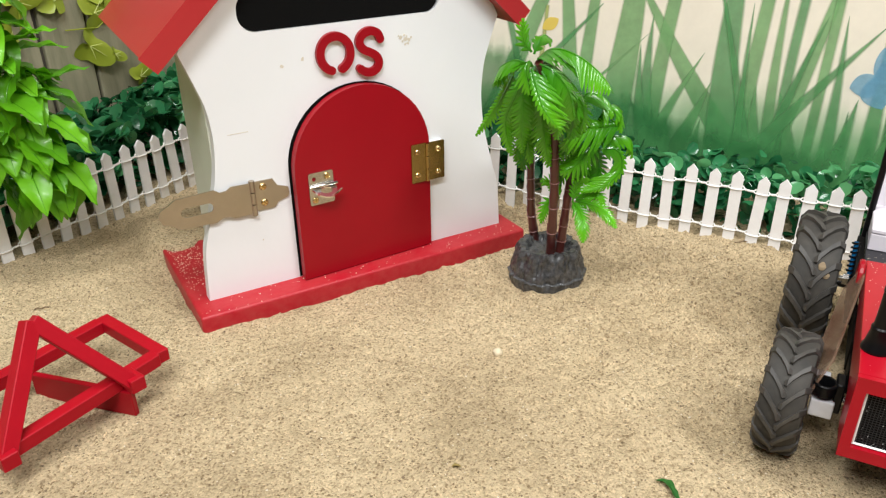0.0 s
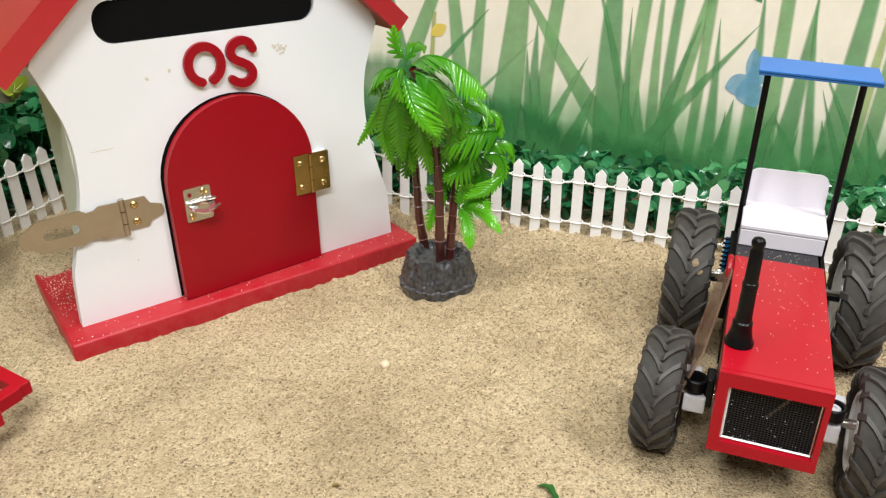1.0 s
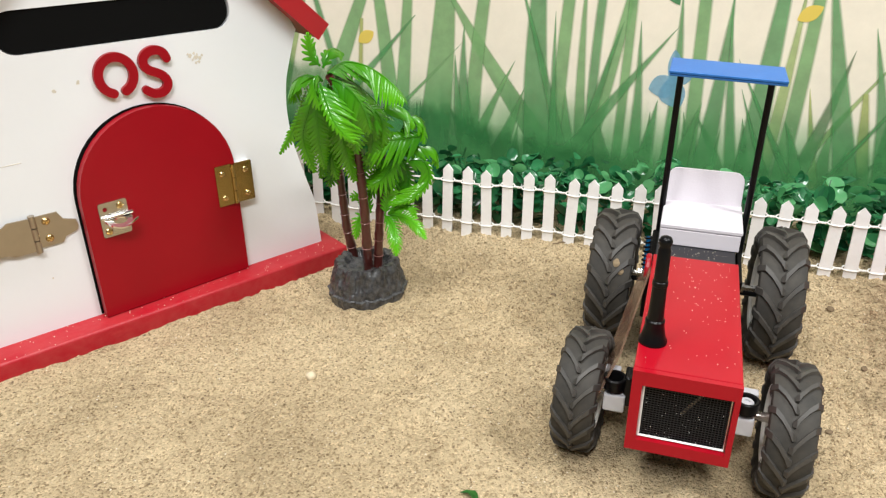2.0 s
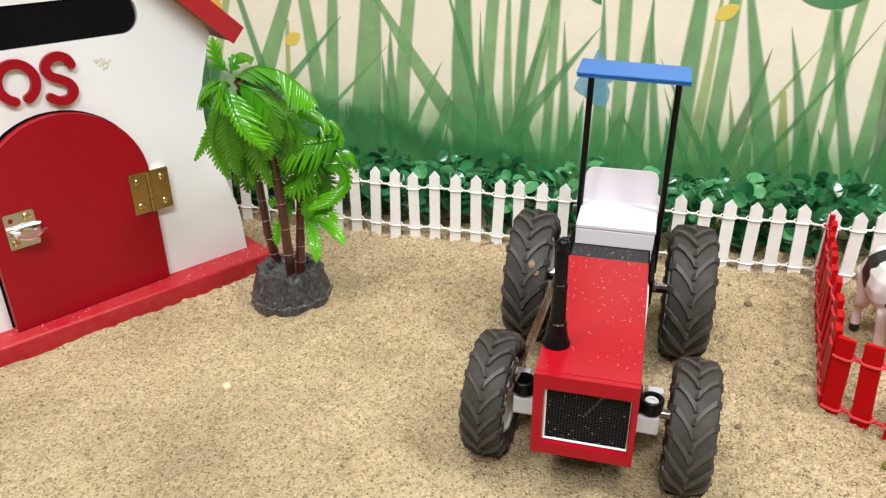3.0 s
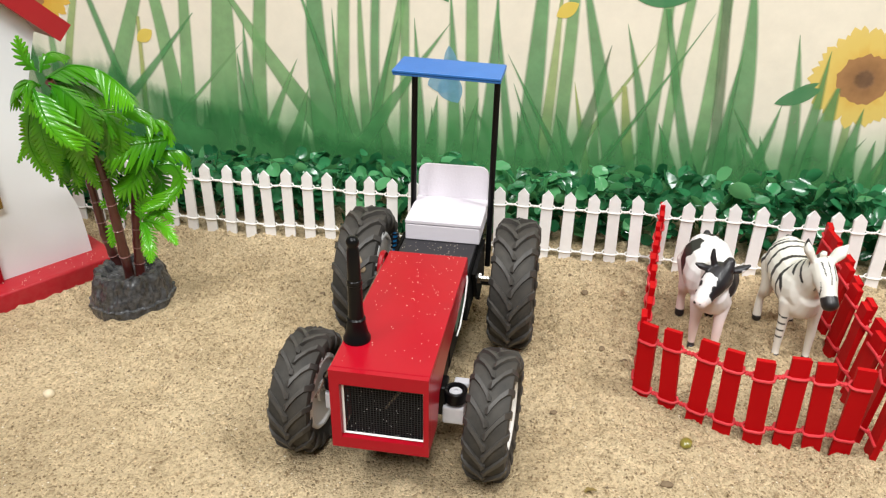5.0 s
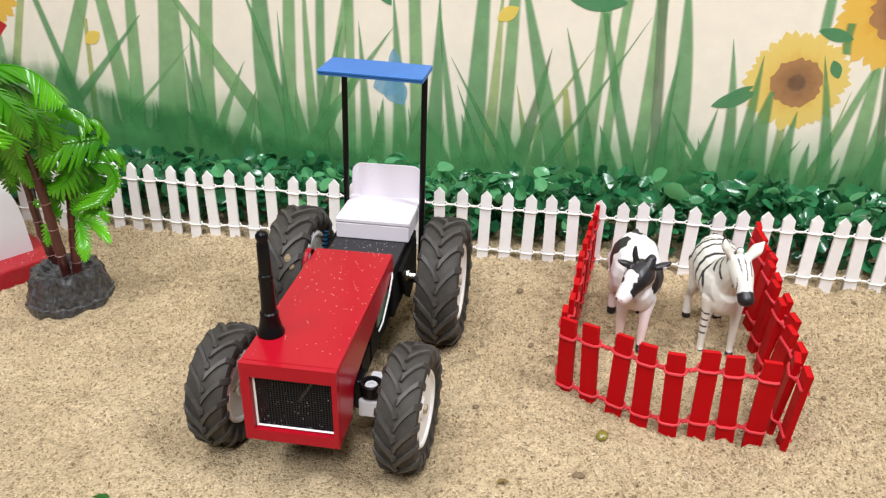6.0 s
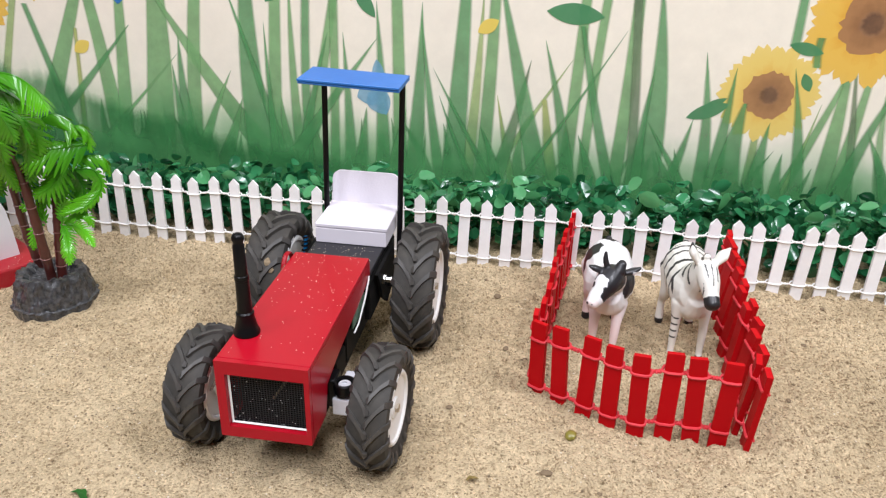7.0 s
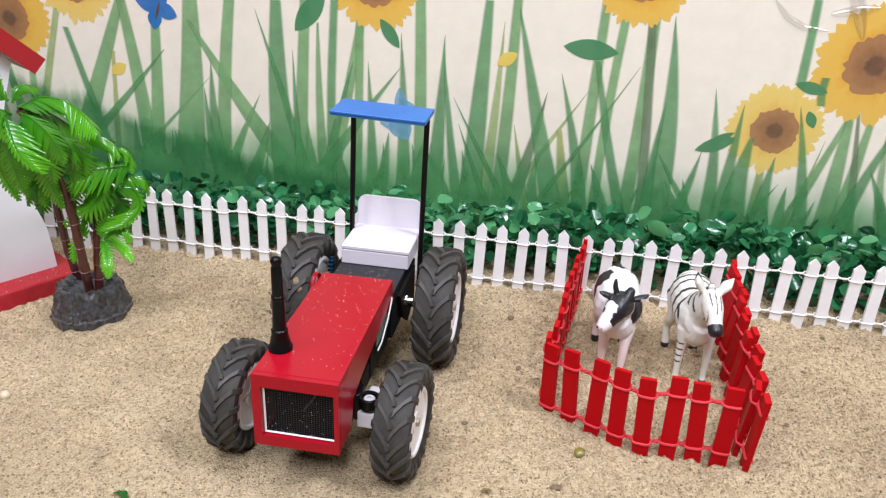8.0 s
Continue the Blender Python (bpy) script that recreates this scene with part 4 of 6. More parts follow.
# ---- picket fences ----
def picket_mesh(name, w, h, th, pointed, material):
    bm = bmesh.new()
    if pointed:
        line = [(-w / 2, -0.02), (w / 2, -0.02), (w / 2, h - w * 0.55), (0.0, h), (-w / 2, h - w * 0.55)]
    else:
        line = [(-w / 2, -0.02), (w / 2, -0.02), (w / 2, h), (-w / 2, h)]
    prism(bm, line, -th / 2, th / 2)
    bmesh.ops.bevel(bm, geom=[e for e in bm.edges if e.calc_face_angle(0) > 0.5], offset=0.0005, segments=1, affect="EDGES")
    me = bpy.data.meshes.new(name)
    bmesh.ops.recalc_face_normals(bm, faces=bm.faces)
    bm.to_mesh(me)
    bm.free()
    me.materials.append(material)
    return me


def twisted_cord(root, rows, z, r, material, th, wobble=0.0012):
    """Two strands that part round each picket and twist together between them. rows: the pickets' poses."""
    for sgn in (-1, 1):
        path = []
        drop = -0.0021 if sgn < 0 else 0.0012
        for i, m in enumerate(rows):
            for k in (-0.42, -0.25, 0.0, 0.25, 0.42):
                path.append(m @ Vector((k * 0.016, sgn * (th / 2 + r * 0.7) * (1 if abs(k) < 0.4 else 0.85), z + drop * (1 if abs(k) < 0.3 else 0.7))))
            if i + 1 < len(rows):
                p, q = m @ Vector((0, 0, z)), rows[i + 1] @ Vector((0, 0, z))
                d = (q - p).normalized()
                side = Vector((-d.y, d.x, 0))
                for j in range(1, 8):
                    u = 0.34 + 0.32 * j / 8
                    a = math.pi * (0.5 + 5 * j / 8) + (0 if sgn > 0 else math.pi)
                    path.append(p.lerp(q, u) + side * math.sin(a) * r * 0.85 + Vector((0, 0, math.cos(a) * r * 0.85 - wobble * math.sin(math.pi * u))))
        bm = bmesh.new()
        tube(bm, path, r, 6)
        part("cord", bm, material, root, smooth=True)


def fence(name, label, spots, mesh, th, cords, cord_r, cord_mat, group, seed, along=0.0, out=0.0, twist=0.0, sink=()):
    """spots: places on the sand; each picket is turned along the line."""
    rng = random.Random(seed)
    first = spots[0]
    root = thing(name, label, "fence", Matrix.Translation((first[0], first[1], 0)), group)
    rows = []
    for i, (x, y) in enumerate(spots):
        a, b = spots[max(i - 1, 0)], spots[min(i + 1, len(spots) - 1)]
        d = Vector((b[0] - a[0], b[1] - a[1], 0)).normalized()
        z = rng.uniform(-0.0015, 0.0015) - (sink[i] if i < len(sink) else 0.0)
        ob = new("picket", mesh)
        ob.parent = root
        pose_m = Matrix.Translation((x - first[0], y - first[1], z)) @ Matrix.Rotation(math.atan2(d.y, d.x) + radians((twist if i > 1 else -0.4 * twist) + rng.uniform(-5, 5)), 4, "Z") @ Matrix.Rotation(radians(along + rng.uniform(-2.2, 2.2)), 4, "Y") @ Matrix.Rotation(radians(out + rng.uniform(-2, 2)), 4, "X")
        ob.matrix_local = pose_m
        rows.append(pose_m)
    for z in cords:
        twisted_cord(root, rows, z, cord_r, cord_mat, th)
    return root


WHITE_PICKET = picket_mesh("white_picket", 0.0115, 0.079, 0.0035, True, PICKET)
DX, DY = 0.5257, -0.8506
fence("picket_fence", "white painted wooden picket fence tied with white cord", [(0.5765 + DX * 0.0241 * k, 0.6736 + DY * 0.0241 * k) for k in range(-18, 46)], WHITE_PICKET, 0.0035, (0.061, 0.012), 0.00085, CORD, "white fences", 3)
fence("picket_fence", "white painted wooden picket fence tied with white cord", [(0.0593 + 0.878 * 0.0237 * k, 0.9204 + 0.479 * 0.0237 * k) for k in range(-10, 13)], WHITE_PICKET, 0.0035, (0.061, 0.012), 0.00085, CORD, "white fences", 4)
RED_PICKET = picket_mesh("red_picket", 0.0125, 0.075, 0.0045, False, BRIGHT_RED)
fence("pen_fence", "bright red picket fence tied with red cord, front of the pen", ((0.6585, 0.1026), (0.6583, 0.0795), (0.6583, 0.0562), (0.6615, 0.0355), (0.668, 0.0145), (0.6798, -0.0033), (0.6918, -0.0208), (0.7025, -0.0385)), RED_PICKET, 0.0045, (0.061, 0.014), 0.0012, RED_CORD, "red pen fences", 5, -1.5, sink=(0.005, 0.0035, 0.0025, 0.001))
fence("pen_fence", "bright red picket fence tied with red cord, along the cow", [(0.667 + 0.0219 * k, 0.1125 + 0.00985 * k) for k in range(10)], RED_PICKET, 0.0045, (0.061, 0.014), 0.0012, RED_CORD, "red pen fences", 6, sink=(0.004, 0.003, 0.002))
fence("pen_fence", "bright red picket fence tied with red cord, leaning beside the zebra", [(0.713 + 0.0162 * k, -0.054 + 0.0087 * k + (0.0025 if k % 2 else -0.0025)) for k in range(15)], RED_PICKET, 0.0045, (0.061, 0.014), 0.0012, RED_CORD, "red pen fences", 7, -7, 3, 13)

# ---- artificial leaves behind the fences ----
def leaf_cloud(name, label, samples, material, seed):
    """Many small cupped round leaves. samples: places with a leaf radius."""
    rng = random.Random(seed)
    verts, faces = [], []
    for p, r in samples:
        tilt = Matrix.Rotation(rng.uniform(0, 2 * math.pi), 3, "Z") @ Matrix.Rotation(radians(rng.uniform(5, 85)), 3, "X") @ Matrix.Rotation(rng.uniform(0, 2 * math.pi), 3, "Z")
        b = len(verts)
        for a, k in ((0, 1.15), (45, 1.0), (90, 0.9), (135, 0.85), (180, 0.95), (225, 0.85), (270, 0.9), (315, 1.0)):
            q = Vector((r * k * math.cos(radians(a)), r * k * math.sin(radians(a)), r * 0.22 * abs(math.sin(radians(a)))))
            verts.append(tuple(p + tilt @ q))
        verts.append(tuple(p + tilt @ Vector((0, 0, -r * 0.08))))
        faces += [(b + i, b + (i + 1) % 8, b + 8) for i in range(8)]
    me = bpy.data.meshes.new(name)
    me.from_pydata(verts, [], faces)
    me.materials.append(material)
    me.polygons.foreach_set("use_smooth", [True] * len(me.polygons))
    ob = new(name, me)
    return tagged(ob, label, "foliage" if label else "", kind="stuff")


def hedge_points(n, xr, yr, top, seed, small=0.006, large=0.0105):
    rng = random.Random(seed)
    out = []
    for _ in range(n):
        x, y = rng.uniform(*xr), rng.uniform(*yr)
        h = top(x, y)
        z = h * (rng.random() ** 0.75)
        p = BOX @ Vector((x, y, max(0.004, z)))
        out.append((p, rng.uniform(small, large)))
    return out


def back_top(x, y):
    lump = 0.5 + 0.5 * noise.noise((x * 14, y * 10, 2.0))
    return 0.053 + 0.022 * lump + 0.012 * max(0.0, min(1.0, (x + 0.1) * 3)) + 0.012 * noise.noise((x * 50, y * 50, 5.0))


def left_top(x, y):
    return 0.075 + 0.038 * (0.5 + 0.5 * noise.noise((x * 12, y * 14, 9.0))) + 0.018 * max(0.0, min(1.0, (y + 0.35) * 4))


def cupped_leaf(r, bend):
    """One cupped round leaf with a short stalk, lying in its own plane."""
    bm = bmesh.new()
    rim = [bm.verts.new((r * k * math.cos(radians(a)), r * k * math.sin(radians(a)), r * bend * abs(math.sin(radians(a))))) for a, k in
           ((0, 1.15), (30, 1.04), (60, 0.95), (90, 0.9), (120, 0.87), (150, 0.86), (180, 0.92), (210, 0.86), (240, 0.87), (270, 0.9), (300, 0.95), (330, 1.04))]
    inner = [bm.verts.new(v.co * 0.55 + Vector((0, 0, -r * 0.06))) for v in rim]
    mid = bm.verts.new((0, 0, -r * 0.1))
    for i in range(12):
        j = (i + 1) % 12
        bm.faces.new((rim[i], rim[j], inner[j], inner[i]))
        bm.faces.new((inner[i], inner[j], mid))
    tube(bm, ((-r * 0.9, 0, 0), (-r * 1.5, 0, -r * 0.25)), r * 0.06, 4)
    return bm


def build_hedge(label, samples, seed, front):
    """A hedge: the leaves nearest the fence are single leaves, the mass behind them is joined."""
    rng = random.Random(seed)
    samples = sorted(samples, key=front)
    near_ones, rest = samples[:300], samples[300:]
    root = thing("leaf_hedge", label, "hedge", Matrix.Translation(near_ones[0][0]))
    meshes = []
    for k in range(6):
        ob = mesh_ob("leaf", cupped_leaf(1.0, 0.12 + 0.05 * k), HEDGE_LIGHT if k in (1, 4) else HEDGE, True)
        meshes.append(ob.data)
        bpy.data.objects.remove(ob)
    for i, (p, r) in enumerate(near_ones):
        ob = new("leaf", meshes[i % 6])
        ob.parent = root
        turn = Matrix.Rotation(rng.uniform(0, 6.28), 4, "Z") @ Matrix.Rotation(radians(rng.uniform(5, 80)), 4, "X") @ Matrix.Rotation(rng.uniform(0, 6.28), 4, "Z")
        ob.matrix_local = Matrix.Translation(p - near_ones[0][0]) @ turn @ Matrix.Diagonal((r, r, r, 1))
    mass = leaf_cloud("foliage", "", rest, HEDGE, seed + 1)
    mass.parent = root
    mass.matrix_local = Matrix.Translation(-near_ones[0][0])


INTO_BOX = BOX.inverted()
build_hedge("dark green glossy artificial leaves massed behind the white fence", hedge_points(3600, (-0.9, 1.0), (-0.118, -0.03), back_top, 21), 22,
            lambda q: abs((INTO_BOX @ q[0]).x) - 6 * q[0].z + 2 * (INTO_BOX @ q[0]).y)
leaf_cloud("hedge_sprigs", "lighter green artificial leaf sprigs above the hedge", hedge_points(240, (-0.9, 1.0), (-0.115, -0.04), lambda x, y: 1.12 * back_top(x, y), 23, 0.008, 0.0125), HEDGE_LIGHT, 24)
build_hedge("blue-green artificial leaves massed against the plank wall", hedge_points(1700, (-0.965, -0.865), (-0.62, -0.05), left_top, 25, 0.008, 0.014), 26,
            lambda q: -3 * (INTO_BOX @ q[0]).x - 2 * q[0].z)

# ---- the toy tractor ----
TR = Matrix(((0.53, 0.848, 0, 0.44), (-0.848, 0.53, 0, 0.18), (0, 0, 1, 0), (0, 0, 0, 1)))


def tyre(bm, R, w, hole):
    """A tyre round the x axis; its middle at the origin."""
    half = w / 2
    prof = [(hole, -half * 0.66), (hole + (R - hole) * 0.12, -half * 0.8), (hole + (R - hole) * 0.38, -half * 0.96), (R * 0.82, -half), (R * 0.885, -half * 0.93), (R * 0.915, -half * 0.72), (R * 0.925, -half * 0.4), (R * 0.93, 0.0)]
    prof += [(r, -x) for r, x in reversed(prof[:-1])]
    m = Matrix.Rotation(radians(90), 4, "Y")
    lathe(bm, prof, 48, m, close=True)


def lug(bm, R, w, a0, side):
    """One bar of the tread, from the middle line out over the shoulder."""
    half, rows = w / 2, []
    steps = ((-0.1, -0.035, 0.928), (0.04, -0.015, 0.93), (0.2, 0.07, 0.928), (0.5, 0.2, 0.922), (0.8, 0.3, 0.9), (0.98, 0.335, 0.85), (1.02, 0.345, 0.77), (0.98, 0.35, 0.7))
    for i, (k, da, rr) in enumerate(steps):
        tall = (0.05, 0.088, 0.072, 0.076, 0.082, 0.08, 0.05, 0.01)[i] * R
        wide = (0.05, 0.088, 0.066, 0.062, 0.068, 0.078, 0.075, 0.06)[i]
        row = []
        for da2, up in ((-wide, -0.001), (-wide * 0.72, tall), (wide * 0.6, tall), (wide, -0.001)):
            a = a0 + da + da2
            r = rr * R - 0.001
            if k < 0.9:
                x, r = k * half, r + up
            else:
                x, r = k * half + up * 0.3, r + up * 0.3
            row.append(bm.verts.new((side * x, -r * math.cos(a), r * math.sin(a))))
        rows.append(row)
    for a, b in zip(rows, rows[1:]):
        for j in range(3):
            bm.faces.new((a[j], a[j + 1], b[j + 1], b[j]))
    bm.faces.new(rows[0])
    bm.faces.new(rows[-1])


def wheel(root, x, y, R, w, turn=0.0):
    side = 1 if x > 0 else -1
    hub = new("wheel")
    hub.parent = root
    hub.matrix_local = Matrix.Translation((x, y, R - 0.003)) @ Matrix.Rotation(radians(turn), 4, "Z")
    bm = bmesh.new()
    hole = R * 0.58
    tyre(bm, R * 0.985, w, hole)
    part("tyre", bm, RUBBER, hub, "worn grey-black rubber tyre with chevron tread", True)
    n = 17
    for s, shift in ((1, 0.0), (-1, 0.5)):
        bm = bmesh.new()
        lug(bm, R * 0.985, w, 0.0, s)
        bmesh.ops.bevel(bm, geom=[e for e in bm.edges if len(e.link_faces) == 2 and e.calc_face_angle(0) > 0.7], offset=0.00035, segments=1, affect="EDGES")
        first = part("tread_lug", bm, LUG_RUBBER, hub, "", True)
        for i in range(n):
            ob = first if i == 0 else new("tread_lug", first.data)
            ob.parent = hub
            ob.matrix_local = Matrix.Rotation(2 * math.pi * (i + shift) / n, 4, "X")
    bm = bmesh.new()
    o = w * 0.33 * side
    m = Matrix.Rotation(radians(90), 4, "Y")
    lathe(bm, [(hole * 1.03, -w * 0.34), (hole * 1.03, w * 0.38), (hole * 0.97, w * 0.43), (hole * 0.91, w * 0.42), (hole * 0.87, w * 0.36), (hole * 0.5, w * 0.33), (hole * 0.3, w * 0.31), (hole * 0.28, w * 0.36), (0.0015, w * 0.36),
               (0.0015, -w * 0.36), (hole * 0.28, -w * 0.36), (hole * 0.3, -w * 0.31), (hole * 0.5, -w * 0.33), (hole * 0.87, -w * 0.36), (hole * 0.91, -w * 0.42), (hole * 0.97, -w * 0.43), (hole * 1.03, -w * 0.38)], 40, m, close=True)
    part("rim", bm, RIM, hub, "white plastic rim", True)
    bm = bmesh.new()
    lathe(bm, [(0.0035, -0.002), (0.0035, 0.002)], 6, Matrix.Translation((side * w * 0.37, 0, 0)) @ m)
    part("hub_nut", bm, STEEL, hub)
    return hub


def build_tractor():
    root = thing("toy_tractor", "red toy tractor with blue canopy, white seat and dusty black tyres", "tractor", TR)
    W, L, T, C = 0.0322, 0.162, 0.104, 0.0015  # half width, length, top and middle of the hood
    # hood: top board, two side boards, front frame
    bm = bmesh.new()
    box(bm, (C, L / 2 + 0.0005, T - 0.002), (2 * W, L, 0.004), bevel=0.0008, seg=2)
    part("hood_top", bm, HOOD_RED, root, "red painted hood top sprinkled with sand")
    for sgn in (-1, 1):
        bm = bmesh.new()
        side = [(0.0, 0.0438), (0.028, 0.0438), (0.034, 0.066), (0.06, 0.072), (0.14, 0.083), (L, 0.088), (L, T - 0.0042), (0.0, T - 0.0042)]
        prism(bm, side, -0.0015, 0.0015, m=Matrix.Translation((C + sgn * (W - 0.0016), 0.0012, 0)) @ Matrix.Rotation(radians(90), 4, "Z"))
        part("hood_side", bm, HOOD_RED, root)
    bm = bmesh.new()
    prism(bm, [(C - W, 0.043), (C + W, 0.043), (C + W, T), (C - W, T)], -0.004, 0.0, holes=([(-0.0242, 0.0515), (0.0302, 0.0515), (0.0302, 0.0938), (-0.0242, 0.0938)],))
    bmesh.ops.bevel(bm, geom=[e for e in bm.edges if e.calc_face_angle(0) > 1.2], offset=0.0006, segments=2, affect="EDGES")
    part("front_frame", bm, HOOD_RED, root, "red front frame round the grille")
    # black sheets behind and below the mesh, added to keep its inside dark
    bm = bmesh.new()
    box(bm, (0.003, 0.022, 0.0725), (0.056, 0.001, 0.048))
    box(bm, (0.003, 0.0115, 0.0488), (0.056, 0.02, 0.001))
    part("grille_shade", bm, VOID, root)
    for a, b in (((-0.0233, 0.0002, 0.052), (-0.0233, 0.0002, 0.0936)), ((-0.0235, 0.0002, 0.0525), (0.0295, 0.0002, 0.0525)), ((0.0296, 0.0002, 0.052), (0.0296, 0.0002, 0.0936))):
        bm = bmesh.new()
        tube(bm, (a, b), 0.0006 if a[0] > 0.02 else 0.0009, 4)
        part("grille_trim", bm, CHROME if b[0] > 0.02 and a[0] > 0.02 else RIM, root, "thin white edge of the grille")
    bm = bmesh.new()
    for i in range(24):
        box(bm, (0.003, 0.0016, 0.0525 + 0.00174 * i), (0.054, 0.0004, 0.00042))
    for i in range(28):
        box(bm, (-0.0234 + 0.00194 * i, 0.0021, 0.0727), (0.00042, 0.0004, 0.042))
    tagged(part("grille_mesh", bm, STEEL_DARK, root, "fine black wire mesh"), kind="stuff")
    bm, rg = bmesh.new(), random.Random(31)
    for i in range(50):
        low = rg.random() ** (2.4 if i % 3 else 1.0)
        r = rg.uniform(0.00013, 0.00028)
        box(bm, (rg.uniform(-0.022, 0.028), 0.0011, 0.0533 + 0.038 * low), (r * rg.uniform(1, 2.2), r, r), Matrix())
    tagged(part("caught_sand", bm, RIM, root, "pale grains caught in the mesh"), kind="stuff")
    bm = bmesh.new()
    tube(bm, ((0.002, 0.012, 0.066), (0.016, 0.012, 0.088)), 0.0011, 6)
    part("strut", bm, STEEL, root)
    # exhaust
    bm = bmesh.new()
    lathe(bm, [(0.0092, 0.0), (0.0092, 0.002), (0.008, 0.004), (0.006, 0.0145), (0.0063, 0.0155), (0.0063, 0.0175), (0.0053, 0.0185), (0.0049, 0.026), (0.0046, 0.044), (0.005, 0.0445), (0.0049, 0.0475), (0.0043, 0.048),
               (0.004, 0.071), (0.0034, 0.0725), (0.0034, 0.0735), (0.0042, 0.0755), (0.0042, 0.0775), (0.0032, 0.0795), (0.0012, 0.0805)], 24, Matrix.Translation((-0.022, 0.033, T)) @ Matrix.Diagonal((1, 1, 0.945, 1)))
    part("exhaust", bm, BLACK, root, "black ribbed exhaust stack", True)
    # deck and chassis
    bm = bmesh.new()
    box(bm, (0.002, 0.222, 0.088), (0.064, 0.116, 0.004), bevel=0.0006)
    part("deck", bm, DECK, root, "black deck sprinkled with sand")
    blocks = [((0.0, 0.165, 0.062), (0.03, 0.22, 0.022)), ((0.0, 0.14, 0.038), (0.044, 0.17, 0.036)), ((0.0, 0.05, 0.034), (0.05, 0.05, 0.022)), ((0.0, 0.21, 0.06), (0.05, 0.05, 0.034)), ((0.0, 0.052, 0.055), (0.034, 0.034, 0.03))]
    for sgn in (-1, 1):
        blocks += [((sgn * 0.0325, 0.205, 0.066), (0.006, 0.1, 0.036)), ((sgn * 0.027, 0.125, 0.056), (0.008, 0.06, 0.026)), ((sgn * 0.025, 0.085, 0.05), (0.01, 0.03, 0.02))]
    for c, size in blocks:
        bm = bmesh.new()
        box(bm, c, size, bevel=0.001)
        part("chassis_block", bm, CHASSIS, root)
    for sgn in (-1, 1):
        bm = bmesh.new()
        prism(bm, [(0.168, 0.0855), (0.235, 0.0855), (0.235, 0.05), (0.205, 0.04), (0.185, 0.055), (0.178, 0.07)], -0.0015, 0.0015, m=Matrix.Translation((0.002 + sgn * 0.036, 0, 0)) @ Matrix.Rotation(radians(90), 4, "Z"))
        part("bracket", bm, CHASSIS, root, "black side bracket under the deck")
    # seat
    bm = bmesh.new()
    box(bm, (0.0038, 0.242, 0.0975), (0.0655, 0.058, 0.0145), bevel=0.0006)
    part("seat_base", bm, FOAM, root, "white foam seat block")
    bm = bmesh.new()
    box(bm, (0.0042, 0.2425, 0.1072), (0.0668, 0.0595, 0.004), bevel=0.0008)
    part("seat", bm, FOAM, root)
    bm = bmesh.new()
    back = [(-0.0285, 0.0), (0.0365, 0.0), (0.0365, 0.024)] + [(0.0365 - 0.008 + 0.008 * math.cos(a), 0.024 + 0.008 * math.sin(a)) for a in (radians(d) for d in (22, 45, 67))] + [(0.0285, 0.032), (-0.0205, 0.032)]
    back += [(-0.0205 - 0.008 * math.sin(a), 0.024 + 0.008 * math.cos(a)) for a in (radians(d) for d in (22, 45, 67))] + [(-0.0285, 0.024)]
    prism(bm, back, 0.0, 0.004, m=Matrix.Translation((0, 0.2675, 0.1075)) @ Matrix.Rotation(radians(-9), 4, "X"))
    bmesh.ops.bevel(bm, geom=[e for e in bm.edges if e.calc_face_angle(0) > 1.2], offset=0.0006, segments=2, affect="EDGES")
    part("backrest", bm, FOAM, root)
    # canopy
    for x, y in ((-0.0290, 0.2595), (0.0425, 0.2575)):
        bm = bmesh.new()
        tube(bm, ((x - 0.002, y - 0.006, 0.05), (x, y, 0.2365)), 0.0027, 10)
        part("post", bm, BLACK, root, smooth=True)
    bm = bmesh.new()
    m = Matrix.Translation((0.006, 0.2315, 0.237)) @ Matrix.Rotation(radians(1.8), 4, "Y") @ Matrix.Rotation(radians(0.8), 4, "X")
    box(bm, (0, 0, 0.0011), (0.087, 0.045, 0.0021), m, bevel=0.0004)
    box(bm, (0.0002, 0.0004, -0.0011), (0.0865, 0.0444, 0.0021), m, bevel=0.0004)
    part("canopy", bm, BLUE, root, "bright blue layered foam canopy")
    # axles and steering blocks
    for y, z, r, half in ((0.052, 0.046, 0.0035, 0.074), (0.21, 0.057, 0.004, 0.072)):
        bm = bmesh.new()
        tube(bm, ((-half, y, z), (half, y, z)), r, 12)
        part("axle", bm, BLACK if y > 0.1 else CHROME, root, smooth=True)
    for sgn in (-1, 1):
        bm = bmesh.new()
        box(bm, (sgn * 0.0425, 0.046, 0.0435), (0.015, 0.014, 0.014), bevel=0.0015, seg=2)
        if sgn > 0:
            lathe(bm, [(0.0046, -0.004), (0.0046, 0.0018), (0.004, 0.0024), (0.002, 0.0024), (0.002, 0.001)], 20, Matrix.Translation((sgn * 0.0435, 0.0445, 0.0595)))
        box(bm, (sgn * 0.046, 0.0575, 0.0595), (0.011, 0.007, 0.004), bevel=0.0012, seg=2)
        part("steering_block", bm, MILKY, root, "white plastic steering block")
        bm = bmesh.new()
        lathe(bm, [(0.0078, -0.005), (0.0082, 0.001), (0.0082, 0.0034), (0.0074, 0.004), (0.0061, 0.0038), (0.0058, 0.003), (0.0058, -0.005)], 24, Matrix.Translation((sgn * 0.0435, 0.0445, 0.0595)))
        box(bm, (sgn * 0.034, 0.05, 0.0525), (0.006, 0.016, 0.024), bevel=0.001)
        part("knuckle", bm, BLACK, root, smooth=True)
        bm = bmesh.new()
